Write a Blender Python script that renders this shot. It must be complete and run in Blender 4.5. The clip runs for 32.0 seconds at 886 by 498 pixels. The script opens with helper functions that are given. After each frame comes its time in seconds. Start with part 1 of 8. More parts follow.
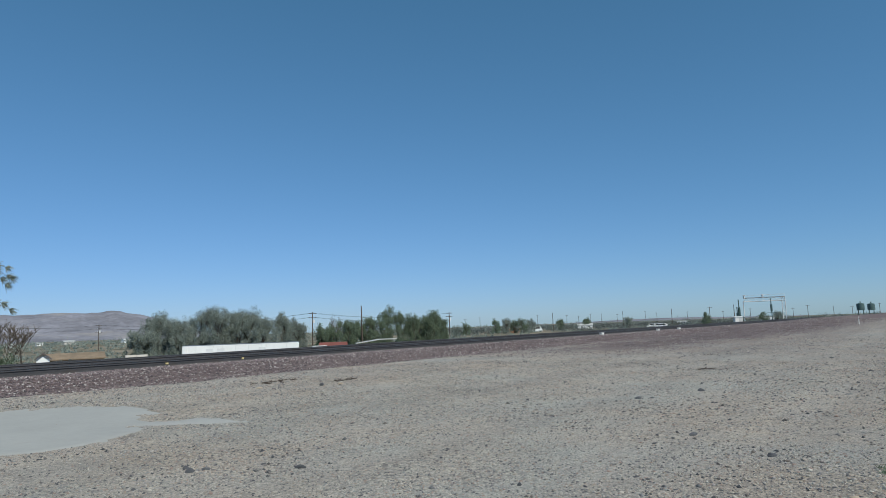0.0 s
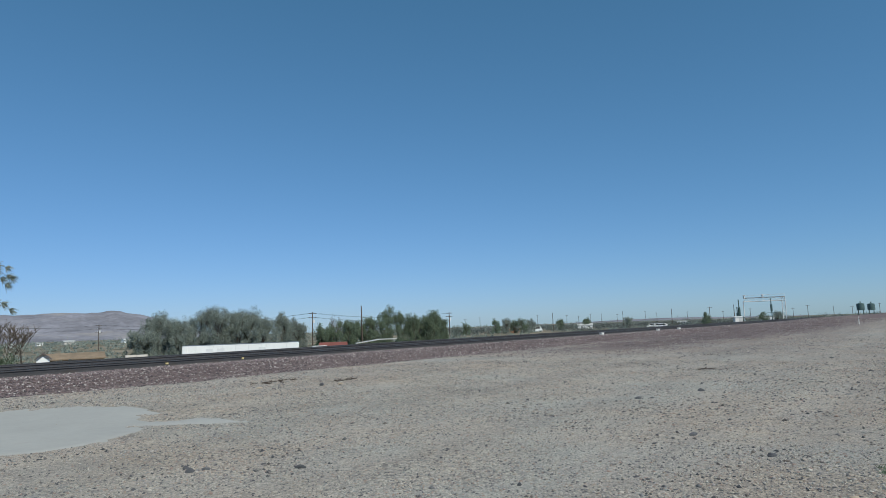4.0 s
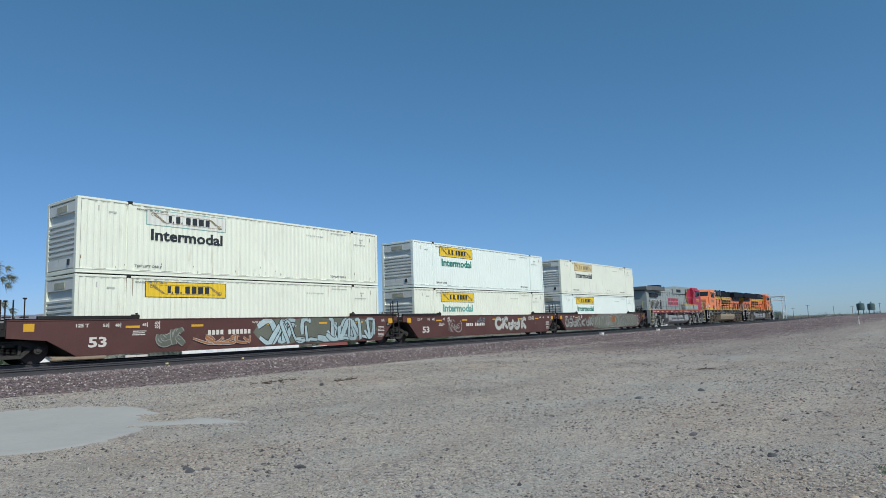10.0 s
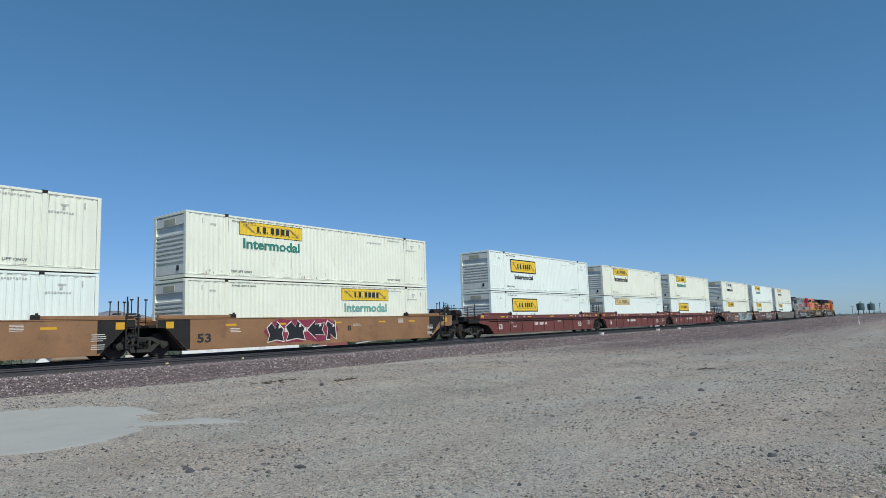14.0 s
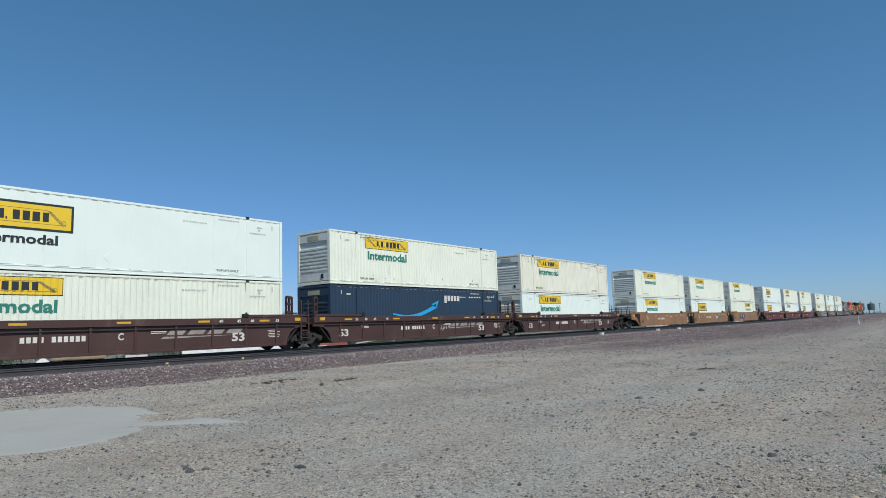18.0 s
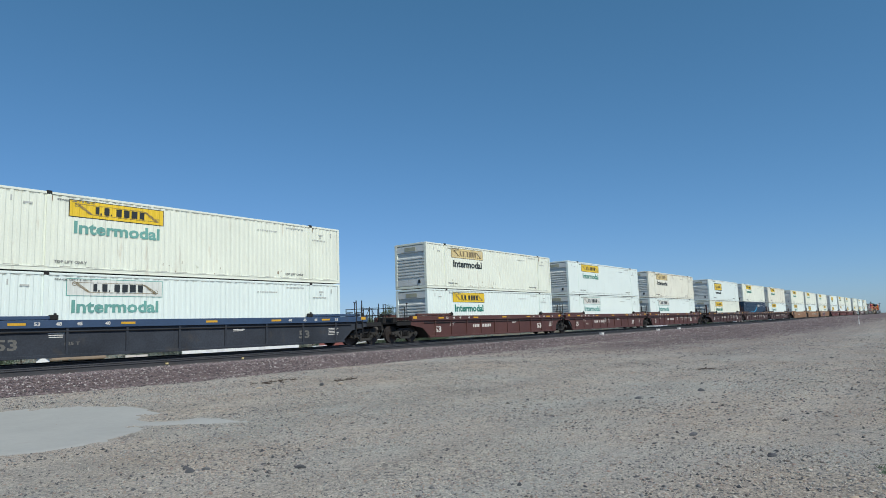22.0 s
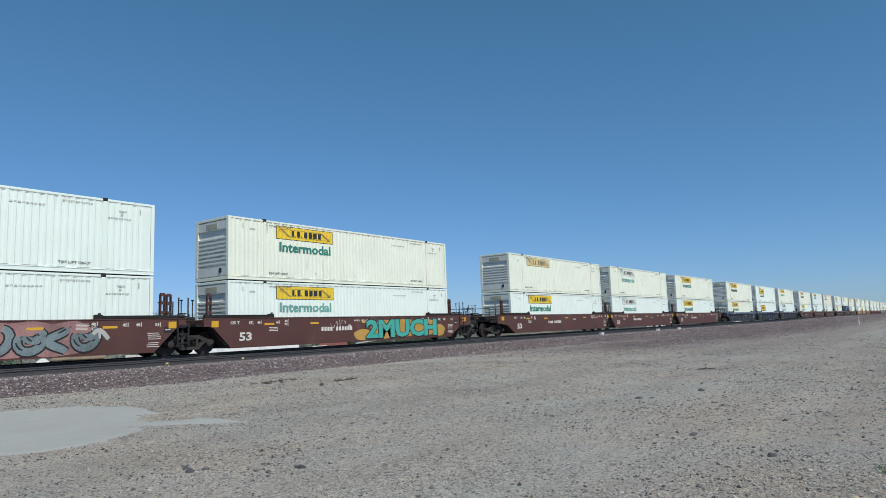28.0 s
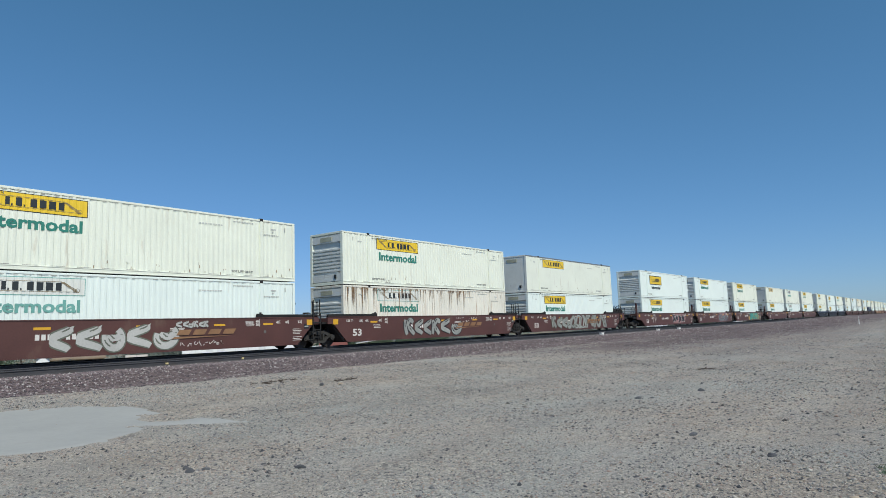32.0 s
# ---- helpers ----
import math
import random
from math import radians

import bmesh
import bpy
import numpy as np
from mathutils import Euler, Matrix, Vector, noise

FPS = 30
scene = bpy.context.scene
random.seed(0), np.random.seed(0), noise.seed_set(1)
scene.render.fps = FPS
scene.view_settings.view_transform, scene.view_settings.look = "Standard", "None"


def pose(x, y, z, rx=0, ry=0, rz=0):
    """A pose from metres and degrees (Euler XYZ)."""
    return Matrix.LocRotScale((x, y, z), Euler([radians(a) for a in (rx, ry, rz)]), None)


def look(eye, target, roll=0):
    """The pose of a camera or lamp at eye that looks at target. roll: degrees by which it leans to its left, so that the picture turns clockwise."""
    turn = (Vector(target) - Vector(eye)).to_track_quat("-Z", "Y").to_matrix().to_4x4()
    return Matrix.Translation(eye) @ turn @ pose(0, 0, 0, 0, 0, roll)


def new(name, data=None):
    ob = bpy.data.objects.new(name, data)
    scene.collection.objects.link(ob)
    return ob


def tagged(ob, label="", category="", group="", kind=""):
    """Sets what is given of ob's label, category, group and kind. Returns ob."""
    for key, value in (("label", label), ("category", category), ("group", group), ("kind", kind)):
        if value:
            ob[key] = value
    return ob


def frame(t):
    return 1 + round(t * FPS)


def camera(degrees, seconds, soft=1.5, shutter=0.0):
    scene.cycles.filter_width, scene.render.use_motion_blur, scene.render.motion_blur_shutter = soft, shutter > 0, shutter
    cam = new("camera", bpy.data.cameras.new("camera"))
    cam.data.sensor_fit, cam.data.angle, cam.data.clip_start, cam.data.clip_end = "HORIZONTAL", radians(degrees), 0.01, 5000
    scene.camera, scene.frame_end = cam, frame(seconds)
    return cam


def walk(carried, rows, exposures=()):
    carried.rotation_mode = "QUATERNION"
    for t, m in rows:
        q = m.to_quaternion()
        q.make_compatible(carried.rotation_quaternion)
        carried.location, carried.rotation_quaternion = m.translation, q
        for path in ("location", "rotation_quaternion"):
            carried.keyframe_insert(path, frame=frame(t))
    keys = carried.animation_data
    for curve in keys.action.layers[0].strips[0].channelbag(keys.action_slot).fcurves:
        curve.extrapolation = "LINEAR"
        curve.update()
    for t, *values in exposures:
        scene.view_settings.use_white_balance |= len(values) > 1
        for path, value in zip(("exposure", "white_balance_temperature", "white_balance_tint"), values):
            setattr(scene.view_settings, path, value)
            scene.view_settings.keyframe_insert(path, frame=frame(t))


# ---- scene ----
# World: x runs along the railway, the far main track's centre is y = 0, its rail tops are z = 0.
SPEED = 22.33
cam = camera(68.6, 32.0, soft=0.6, shutter=0.0)
EYE = (0.0, -26.29, 0.79)
YAW, PITCH, ROLL = radians(52.885), radians(6.875), -2.0
AIM = (EYE[0] + math.sin(YAW) * math.cos(PITCH), EYE[1] + math.cos(YAW) * math.cos(PITCH), EYE[2] + math.sin(PITCH))
STAND = look(EYE, AIM, ROLL)
walk(cam, [(0.0, STAND), (32.0, STAND)], exposures=[(0.0, 0.0, 6620, 6), (4.6, 0.0, 6620, 6), (5.5, 0.0, 6330, 8), (6.0, 0.0, 6200, 8), (6.9, 0.0, 6050, 8), (7.5, 0.0, 6050, 8), (8.0, 0.0, 6450, 8), (9.0, 0.0, 6500, 8), (32.0, 0.0, 6500, 8)])

# ---- light ----
SUN_AZ, SUN_EL = radians(197), radians(46)   # azimuth from +y towards +x
world = bpy.data.worlds.new("sky")
scene.world = world
world.use_nodes = True
wn = world.node_tree.nodes
sky = wn.new("ShaderNodeTexSky")
sky.sky_type, sky.sun_disc = "NISHITA", False
sky.sun_elevation, sky.sun_rotation = SUN_EL, SUN_AZ
sky.air_density, sky.dust_density, sky.ozone_density = 0.8, 0.3, 6.0
# desert haze: red gains more towards the horizon than green and blue do
split, joined = wn.new("ShaderNodeSeparateColor"), wn.new("ShaderNodeCombineColor")
world.node_tree.links.new(sky.outputs[0], split.inputs[0])
for channel, (gain, power) in enumerate(((0.815, 0.88), (1.385, 0.70), (1.465, 0.81))):
    bend, scale = wn.new("ShaderNodeMath"), wn.new("ShaderNodeMath")
    bend.operation, scale.operation = "POWER", "MULTIPLY"
    bend.inputs[1].default_value, scale.inputs[1].default_value = power, gain
    world.node_tree.links.new(split.outputs[channel], bend.inputs[0])
    world.node_tree.links.new(bend.outputs[0], scale.inputs[0])
    world.node_tree.links.new(scale.outputs[0], joined.inputs[channel])
world.node_tree.links.new(joined.outputs[0], wn["Background"].inputs[0])
wn["Background"].inputs[1].default_value = 0.10
sun = new("sun", bpy.data.lights.new("sun", "SUN"))
sun.data.energy, sun.data.angle, sun.data.color = 3.85, radians(0.53), (1.0, 0.96, 0.88)
sd = Vector((math.sin(SUN_AZ) * math.cos(SUN_EL), math.cos(SUN_AZ) * math.cos(SUN_EL), math.sin(SUN_EL)))
sun.matrix_world = look(sd * 60, (0, 0, 0))


# ---- materials ----
def mat(name, col, rough=0.6, metal=0.0, var=0.12, big=0.6, fine=14.0, bump=0.08, dirt=None, amount=0.35, stretch=(1, 1, 1), rand=0.0, spec=0.5):
    """Base colour with broad and fine variation, an optional layer of dirt or rust, and fine relief."""
    m = bpy.data.materials.new(name)
    m.use_nodes = True
    nt = m.node_tree
    n, l = nt.nodes, nt.links
    bsdf = n["Principled BSDF"]
    bsdf.inputs["Roughness"].default_value = rough
    bsdf.inputs["Metallic"].default_value = metal
    bsdf.inputs["Specular IOR Level"].default_value = spec
    tc = n.new("ShaderNodeTexCoord")

    def noise_at(scale, detail, vec=None, rough_n=0.6):
        t = n.new("ShaderNodeTexNoise")
        t.inputs["Scale"].default_value = scale
        t.inputs["Detail"].default_value = detail
        t.inputs["Roughness"].default_value = rough_n
        l.new(vec or tc.outputs["Object"], t.inputs["Vector"])
        return t.outputs["Fac"]

    def remap(src, a, b, c, d):
        r = n.new("ShaderNodeMapRange")
        r.inputs[1].default_value, r.inputs[2].default_value, r.inputs[3].default_value, r.inputs[4].default_value = a, b, c, d
        l.new(src, r.inputs[0])
        return r.outputs[0]

    def mult(a, b):
        t = n.new("ShaderNodeMath")
        t.operation = "MULTIPLY"
        l.new(a, t.inputs[0])
        l.new(b, t.inputs[1])
        return t.outputs[0]

    broad = remap(noise_at(big, 3), 0.3, 0.7, 1 - var, 1 + var)
    small = remap(noise_at(fine, 6), 0.3, 0.7, 1 - var * 0.7, 1 + var * 0.7)
    value = mult(broad, small)
    if rand:
        info = n.new("ShaderNodeObjectInfo")
        value = mult(value, remap(info.outputs["Random"], 0, 1, 1 - rand, 1 + rand))
    hsv = n.new("ShaderNodeHueSaturation")
    hsv.inputs["Color"].default_value = (*col, 1)
    l.new(value, hsv.inputs["Value"])
    out = hsv.outputs[0]
    if dirt:
        mp = n.new("ShaderNodeMapping")
        mp.inputs["Scale"].default_value = stretch
        l.new(tc.outputs["Object"], mp.inputs[0])
        f = remap(noise_at(1.0, 7, mp.outputs[0], 0.65), 0.72 - 0.42 * amount, 0.86 - 0.3 * amount, 0, 0.9)
        mix = n.new("ShaderNodeMix")
        mix.data_type = "RGBA"
        l.new(f, mix.inputs[0])
        l.new(out, mix.inputs[6])
        mix.inputs[7].default_value = (*dirt, 1)
        out = mix.outputs[2]
        l.new(remap(f, 0, 1, rough, min(1, rough + 0.25)), bsdf.inputs["Roughness"])
    l.new(out, bsdf.inputs["Base Color"])
    if bump:
        b = n.new("ShaderNodeBump")
        b.inputs["Strength"].default_value = bump
        b.inputs["Distance"].default_value = 0.02
        l.new(noise_at(fine * 2, 4), b.inputs["Height"])
        l.new(b.outputs[0], bsdf.inputs["Normal"])
    return m


RUST = (0.16, 0.06, 0.025)
GRIME = (0.07, 0.055, 0.045)
DUSTY = (0.30, 0.25, 0.19)
CREAM = mat("cream container paint", (0.74, 0.775, 0.655), 0.5, var=0.05, dirt=(0.52, 0.46, 0.36), amount=0.30, stretch=(3.0, 3.0, 0.5), bump=0.03)
COOL = mat("white container paint", (0.735, 0.815, 0.755), 0.45, var=0.03, dirt=(0.58, 0.56, 0.50), amount=0.16, stretch=(3.0, 3.0, 0.5), bump=0.03)
AGED = mat("aged white container paint", (0.72, 0.72, 0.60), 0.55, var=0.06, dirt=(0.30, 0.16, 0.08), amount=0.34, stretch=(4.0, 4.0, 0.45), bump=0.04)
RUSTY = mat("rust-streaked white paint", (0.72, 0.70, 0.60), 0.6, var=0.08, dirt=(0.36, 0.20, 0.11), amount=0.34, stretch=(4.5, 4.5, 0.4), bump=0.05)
NAVY = mat("navy container paint", (0.018, 0.040, 0.072), 0.45, var=0.08, dirt=GRIME, amount=0.2, bump=0.03)
DOOR_GREY = mat("container end paint", (0.64, 0.66, 0.62), 0.55, var=0.08, dirt=GRIME, amount=0.25, stretch=(1, 3, 0.6), bump=0.04)
DARK_END = mat("grey top rail paint", (0.16, 0.19, 0.22), 0.55, var=0.1, dirt=GRIME, amount=0.2)
SIGN_YELLOW = mat("yellow sign vinyl", (0.76, 0.52, 0.03), 0.45, var=0.05, bump=0.02)
SIGN_FADED = mat("faded sign vinyl", (0.62, 0.50, 0.24), 0.55, var=0.12, bump=0.02, dirt=(0.55, 0.52, 0.42), amount=0.4, stretch=(2, 2, 2))
SIGN_WHITE = mat("bleached sign vinyl", (0.66, 0.68, 0.62), 0.5, var=0.06, bump=0.02)
INK_DARK = mat("dark sign ink", (0.03, 0.038, 0.042), 0.6, var=0.1, bump=0, spec=0.25)
INK_FADED = mat("faded brown ink", (0.22, 0.17, 0.09), 0.55, var=0.15, bump=0)
INK_GREEN = mat("green lettering vinyl", (0.03, 0.20, 0.15), 0.5, var=0.1, bump=0)
INK_TEAL = mat("sun-bleached green vinyl", (0.15, 0.36, 0.31), 0.5, var=0.14, bump=0)
INK_WHITE = mat("white stencil paint", (0.62, 0.60, 0.55), 0.6, var=0.12, bump=0)
SKY_INK = mat("light blue vinyl", (0.02, 0.33, 0.62), 0.45, var=0.06, bump=0)
BROWN = mat("oxide brown car paint", (0.088, 0.036, 0.029), 0.55, var=0.14, dirt=(0.14, 0.09, 0.065), amount=0.3, stretch=(1.2, 1.2, 0.5))
REDBROWN = mat("red-brown car paint", (0.140, 0.042, 0.034), 0.55, var=0.14, dirt=(0.11, 0.05, 0.04), amount=0.3, stretch=(1.2, 1.2, 0.5))
DEEPBROWN = mat("dark brown car paint", (0.062, 0.031, 0.026), 0.6, var=0.16, dirt=(0.12, 0.085, 0.065), amount=0.3, stretch=(1.2, 1.2, 0.5))
TAN = mat("dusty yellow-brown car paint", (0.255, 0.138, 0.066), 0.6, var=0.16, dirt=(0.15, 0.085, 0.05), amount=0.42, stretch=(0.8, 0.8, 0.8))
BLUE = mat("blue car paint", (0.036, 0.068, 0.13), 0.55, var=0.14, dirt=GRIME, amount=0.3)
SOOT = mat("sooty dark steel", (0.020, 0.0195, 0.019), 0.75, var=0.25, dirt=(0.06, 0.05, 0.042), amount=0.28, spec=0.25)
TRUCK_DUST = mat("dust-caked cast steel", (0.105, 0.096, 0.084), 0.8, var=0.25, dirt=(0.02, 0.018, 0.016), amount=0.45, big=2.0, bump=0.3)
TRUCK_TAN = mat("brown dust-caked cast steel", (0.135, 0.100, 0.070), 0.8, var=0.25, dirt=(0.03, 0.024, 0.02), amount=0.5, big=2.0, bump=0.3)
TRUCK_SILVER = mat("dusty silver cast steel", (0.23, 0.245, 0.238), 0.7, var=0.2, dirt=(0.04, 0.035, 0.03), amount=0.45, big=2.0, bump=0.3)
WHEEL_STEEL = mat("brown wheel steel", (0.036, 0.029, 0.025), 0.6, metal=0.3, var=0.25, bump=0.1)
RIM_STEEL = mat("polished tread steel", (0.36, 0.35, 0.34), 0.3, metal=0.9, var=0.1, bump=0)
ORANGE = mat("orange locomotive paint", (0.70, 0.172, 0.042), 0.42, var=0.06, dirt=(0.32, 0.10, 0.04), amount=0.2, stretch=(2, 2, 0.6), bump=0.02)
PALE_ORANGE = mat("sun-faded orange paint", (0.69, 0.212, 0.088), 0.5, var=0.08, dirt=(0.36, 0.14, 0.07), amount=0.22, stretch=(2, 2, 0.6), bump=0.02)
YELLOW = mat("yellow stripe paint", (0.50, 0.32, 0.03), 0.45, var=0.08, dirt=GRIME, amount=0.16, stretch=(2, 2, 0.6), bump=0.02)
BLACK = mat("black locomotive paint", (0.0075, 0.0085, 0.012), 0.65, var=0.25, dirt=(0.018, 0.017, 0.017), amount=0.3, bump=0.04, spec=0.15)
SILVER = mat("silver-grey locomotive paint", (0.262, 0.298, 0.288), 0.5, var=0.1, dirt=(0.20, 0.21, 0.195), amount=0.25, stretch=(2, 2, 0.6), bump=0.03)
DARK_SILVER = mat("weathered grey roof paint", (0.105, 0.115, 0.115), 0.6, var=0.15, dirt=GRIME, amount=0.35)
CRIMSON = mat("red locomotive paint", (0.335, 0.022, 0.05), 0.42, var=0.06, dirt=(0.22, 0.03, 0.04), amount=0.2, bump=0.02)
TANK_GREY = mat("grey tank paint", (0.25, 0.265, 0.27), 0.5, var=0.1, dirt=(0.12, 0.105, 0.09), amount=0.3, bump=0.05)
TANK_TAN = mat("dust-covered tank paint", (0.26, 0.215, 0.15), 0.75, var=0.12, dirt=(0.12, 0.10, 0.075), amount=0.36, stretch=(0.7, 0.7, 1.4))
TRUCK_DARK = mat("grimy cast steel", (0.036, 0.034, 0.030), 0.8, var=0.3, dirt=(0.012, 0.014, 0.012), amount=0.45, big=2.0, bump=0.3)
STENCIL = mat("grey stencil ink", (0.47, 0.49, 0.45), 0.6, var=0.2, bump=0)
RUST_INK = mat("rust and grime stain", (0.20, 0.12, 0.06), 0.8, var=0.4, fine=8, bump=0)
WASH = mat("pale yellow step paint", (0.46, 0.43, 0.20), 0.55, var=0.12, dirt=GRIME, amount=0.25)
MUTED_STRIPE = mat("sun-faded yellow stripe paint", (0.63, 0.385, 0.035), 0.5, var=0.08, dirt=(0.30, 0.14, 0.04), amount=0.2, stretch=(2, 2, 0.6), bump=0.02)
STENCIL_DARK = mat("dark grey stencil ink", (0.22, 0.23, 0.21), 0.6, var=0.25, bump=0)
END_SIGN = mat("dirty end sign", (0.42, 0.42, 0.31), 0.6, var=0.2, dirt=(0.25, 0.24, 0.18), amount=0.4, stretch=(3, 3, 3), bump=0)
TRUCK_GREY = mat("dusty grey cast steel", (0.15, 0.147, 0.138), 0.8, var=0.25, dirt=(0.03, 0.027, 0.024), amount=0.5, big=2.0, bump=0.3)
BLUE_SOOT = mat("grimy blue-black steel", (0.034, 0.040, 0.050), 0.7, var=0.3, dirt=(0.075, 0.066, 0.058), amount=0.3, spec=0.3)
DIM_WHITE = mat("worn stencil white", (0.15, 0.145, 0.13), 0.7, var=0.3, bump=0)
SILL_RED = mat("dull red sill paint", (0.21, 0.026, 0.03), 0.55, var=0.12, dirt=GRIME, amount=0.3)
STEP_WHITE = mat("white step paint", (0.62, 0.62, 0.60), 0.5, var=0.1, dirt=GRIME, amount=0.2)
GLASS = mat("tinted cab glass", (0.018, 0.024, 0.028), 0.06, var=0.05, bump=0, spec=0.8)
REFLECTIVE = mat("yellow reflective tape", (0.60, 0.33, 0.025), 0.4, var=0.08, bump=0)
GRILLE = mat("dark grille mesh", (0.012, 0.014, 0.016), 0.6, var=0.2, fine=40, bump=0.3)
RAIL_SIDE = mat("weathered rail steel", (0.058, 0.057, 0.060), 0.65, metal=0.2, var=0.18, dirt=(0.05, 0.035, 0.028), amount=0.4, stretch=(0.4, 1, 1))
RAIL_TOP = mat("worn rail head", (0.11, 0.11, 0.115), 0.45, metal=0.6, var=0.1, bump=0)
CONCRETE = mat("grey concrete", (0.33, 0.32, 0.30), 0.85, var=0.12, dirt=(0.16, 0.14, 0.12), amount=0.35)
GALV = mat("galvanised steel", (0.66, 0.68, 0.68), 0.5, metal=0.1, var=0.1)
POLE_WOOD = mat("weathered pole wood", (0.085, 0.065, 0.05), 0.85, var=0.2, big=3, fine=30)


def leaf_mat(name, col):
    """Thin leaves: part of the light passes through them."""
    m = mat(name, col, 0.75, var=0.22, big=0.45, fine=3, bump=0, spec=0.2)
    n, l = m.node_tree.nodes, m.node_tree.links
    tr, add, out = n.new("ShaderNodeBsdfTranslucent"), n.new("ShaderNodeMixShader"), n["Material Output"]
    tr.inputs[0].default_value = (*[min(1, c * 1.3) for c in col], 1)
    add.inputs[0].default_value = 0.26
    l.new(n["Principled BSDF"].outputs[0], add.inputs[1])
    l.new(tr.outputs[0], add.inputs[2])
    l.new(add.outputs[0], out.inputs[0])
    return m


LEAF_GREY = leaf_mat("grey-green desert foliage", (0.235, 0.272, 0.240))
LEAF_GREEN = leaf_mat("olive green foliage", (0.155, 0.20, 0.135))
# this leaf colour is lightened and greyed to stand for distance haze
LEAF_HAZED = leaf_mat("haze-lightened distant foliage", (0.115, 0.125, 0.115))
LEAF_DRY = leaf_mat("dry pale twigs", (0.16, 0.135, 0.10))
BARK = mat("grey tree bark", (0.10, 0.08, 0.062), 0.9, var=0.25, fine=20, bump=0.3)
WALL_PALE = mat("pale stucco wall", (0.55, 0.52, 0.47), 0.85, var=0.08, dirt=(0.35, 0.3, 0.25), amount=0.25)
WALL_WHITE = mat("white painted metal siding", (0.76, 0.78, 0.77), 0.5, var=0.05, dirt=(0.5, 0.47, 0.42), amount=0.28, stretch=(2, 2, 0.6))
ROOF_DARK = mat("dark shingle roof", (0.10, 0.085, 0.08), 0.85, var=0.2)
ROOF_RED = mat("dull red roof", (0.20, 0.065, 0.05), 0.8, var=0.15)
ROOF_GREY = mat("light metal roof", (0.5, 0.5, 0.48), 0.5, var=0.1)
CABINET = mat("light grey cabinet paint", (0.52, 0.53, 0.52), 0.5, var=0.06)
TOWER_GREEN = mat("dark green tank paint", (0.07, 0.12, 0.115), 0.5, var=0.12)
PLASTIC_WHITE = mat("white plastic", (0.7, 0.69, 0.66), 0.5, var=0.06)
ROCK_DARK = mat("dark grey rock", (0.085, 0.088, 0.095), 0.85, var=0.25, fine=25, bump=0.4, rand=0.3)
ROCK_PALE = mat("pale tan rock", (0.44, 0.36, 0.27), 0.85, var=0.2, fine=25, bump=0.4)
STICK_WOOD = mat("weathered stick wood", (0.06, 0.045, 0.035), 0.9, var=0.3, fine=30)


def stone_mat(name, cols, rough=0.9):
    """Loose stones: each island of the mesh takes its own colour."""
    m = bpy.data.materials.new(name)
    m.use_nodes = True
    n, l = m.node_tree.nodes, m.node_tree.links
    geo, ramp = n.new("ShaderNodeNewGeometry"), n.new("ShaderNodeValToRGB")
    ramp.color_ramp.interpolation = "CONSTANT"
    while len(ramp.color_ramp.elements) < len(cols):
        ramp.color_ramp.elements.new(0.5)
    for i, (c, e) in enumerate(zip(cols, ramp.color_ramp.elements)):
        e.position, e.color = i / len(cols), (*c, 1)
    l.new(geo.outputs["Random Per Island"], ramp.inputs[0])
    tex = n.new("ShaderNodeTexNoise")
    tex.inputs["Scale"].default_value = 30
    mr = n.new("ShaderNodeMapRange")
    mr.inputs[3].default_value, mr.inputs[4].default_value = 0.75, 1.25
    l.new(tex.outputs["Fac"], mr.inputs[0])
    hsv = n.new("ShaderNodeHueSaturation")
    l.new(mr.outputs[0], hsv.inputs["Value"])
    l.new(ramp.outputs[0], hsv.inputs["Color"])
    l.new(hsv.outputs[0], n["Principled BSDF"].inputs["Base Color"])
    n["Principled BSDF"].inputs["Roughness"].default_value = rough
    n["Principled BSDF"].inputs["Specular IOR Level"].default_value = 0.25
    return m


BALLAST = stone_mat("crushed purple-grey ballast", [(0.145, 0.115, 0.118), (0.18, 0.145, 0.148), (0.12, 0.10, 0.105), (0.25, 0.21, 0.205), (0.19, 0.145, 0.148), (0.16, 0.13, 0.138), (0.085, 0.075, 0.08), (0.42, 0.39, 0.37), (0.17, 0.13, 0.13), (0.22, 0.18, 0.178)])
COBBLES = stone_mat("dark loose stones", [(0.085, 0.088, 0.095), (0.13, 0.13, 0.135), (0.20, 0.185, 0.17), (0.10, 0.095, 0.09), (0.16, 0.14, 0.125), (0.36, 0.33, 0.29), (0.07, 0.073, 0.08), (0.24, 0.22, 0.20)])
PEBBLES = stone_mat("mixed desert gravel", [(0.41, 0.375, 0.32), (0.49, 0.46, 0.405), (0.19, 0.185, 0.182), (0.355, 0.325, 0.285), (0.10, 0.10, 0.107), (0.325, 0.275, 0.225), (0.27, 0.28, 0.27), (0.335, 0.25, 0.21), (0.40, 0.375, 0.345), (0.145, 0.146, 0.148), (0.43, 0.395, 0.34), (0.30, 0.28, 0.27)])


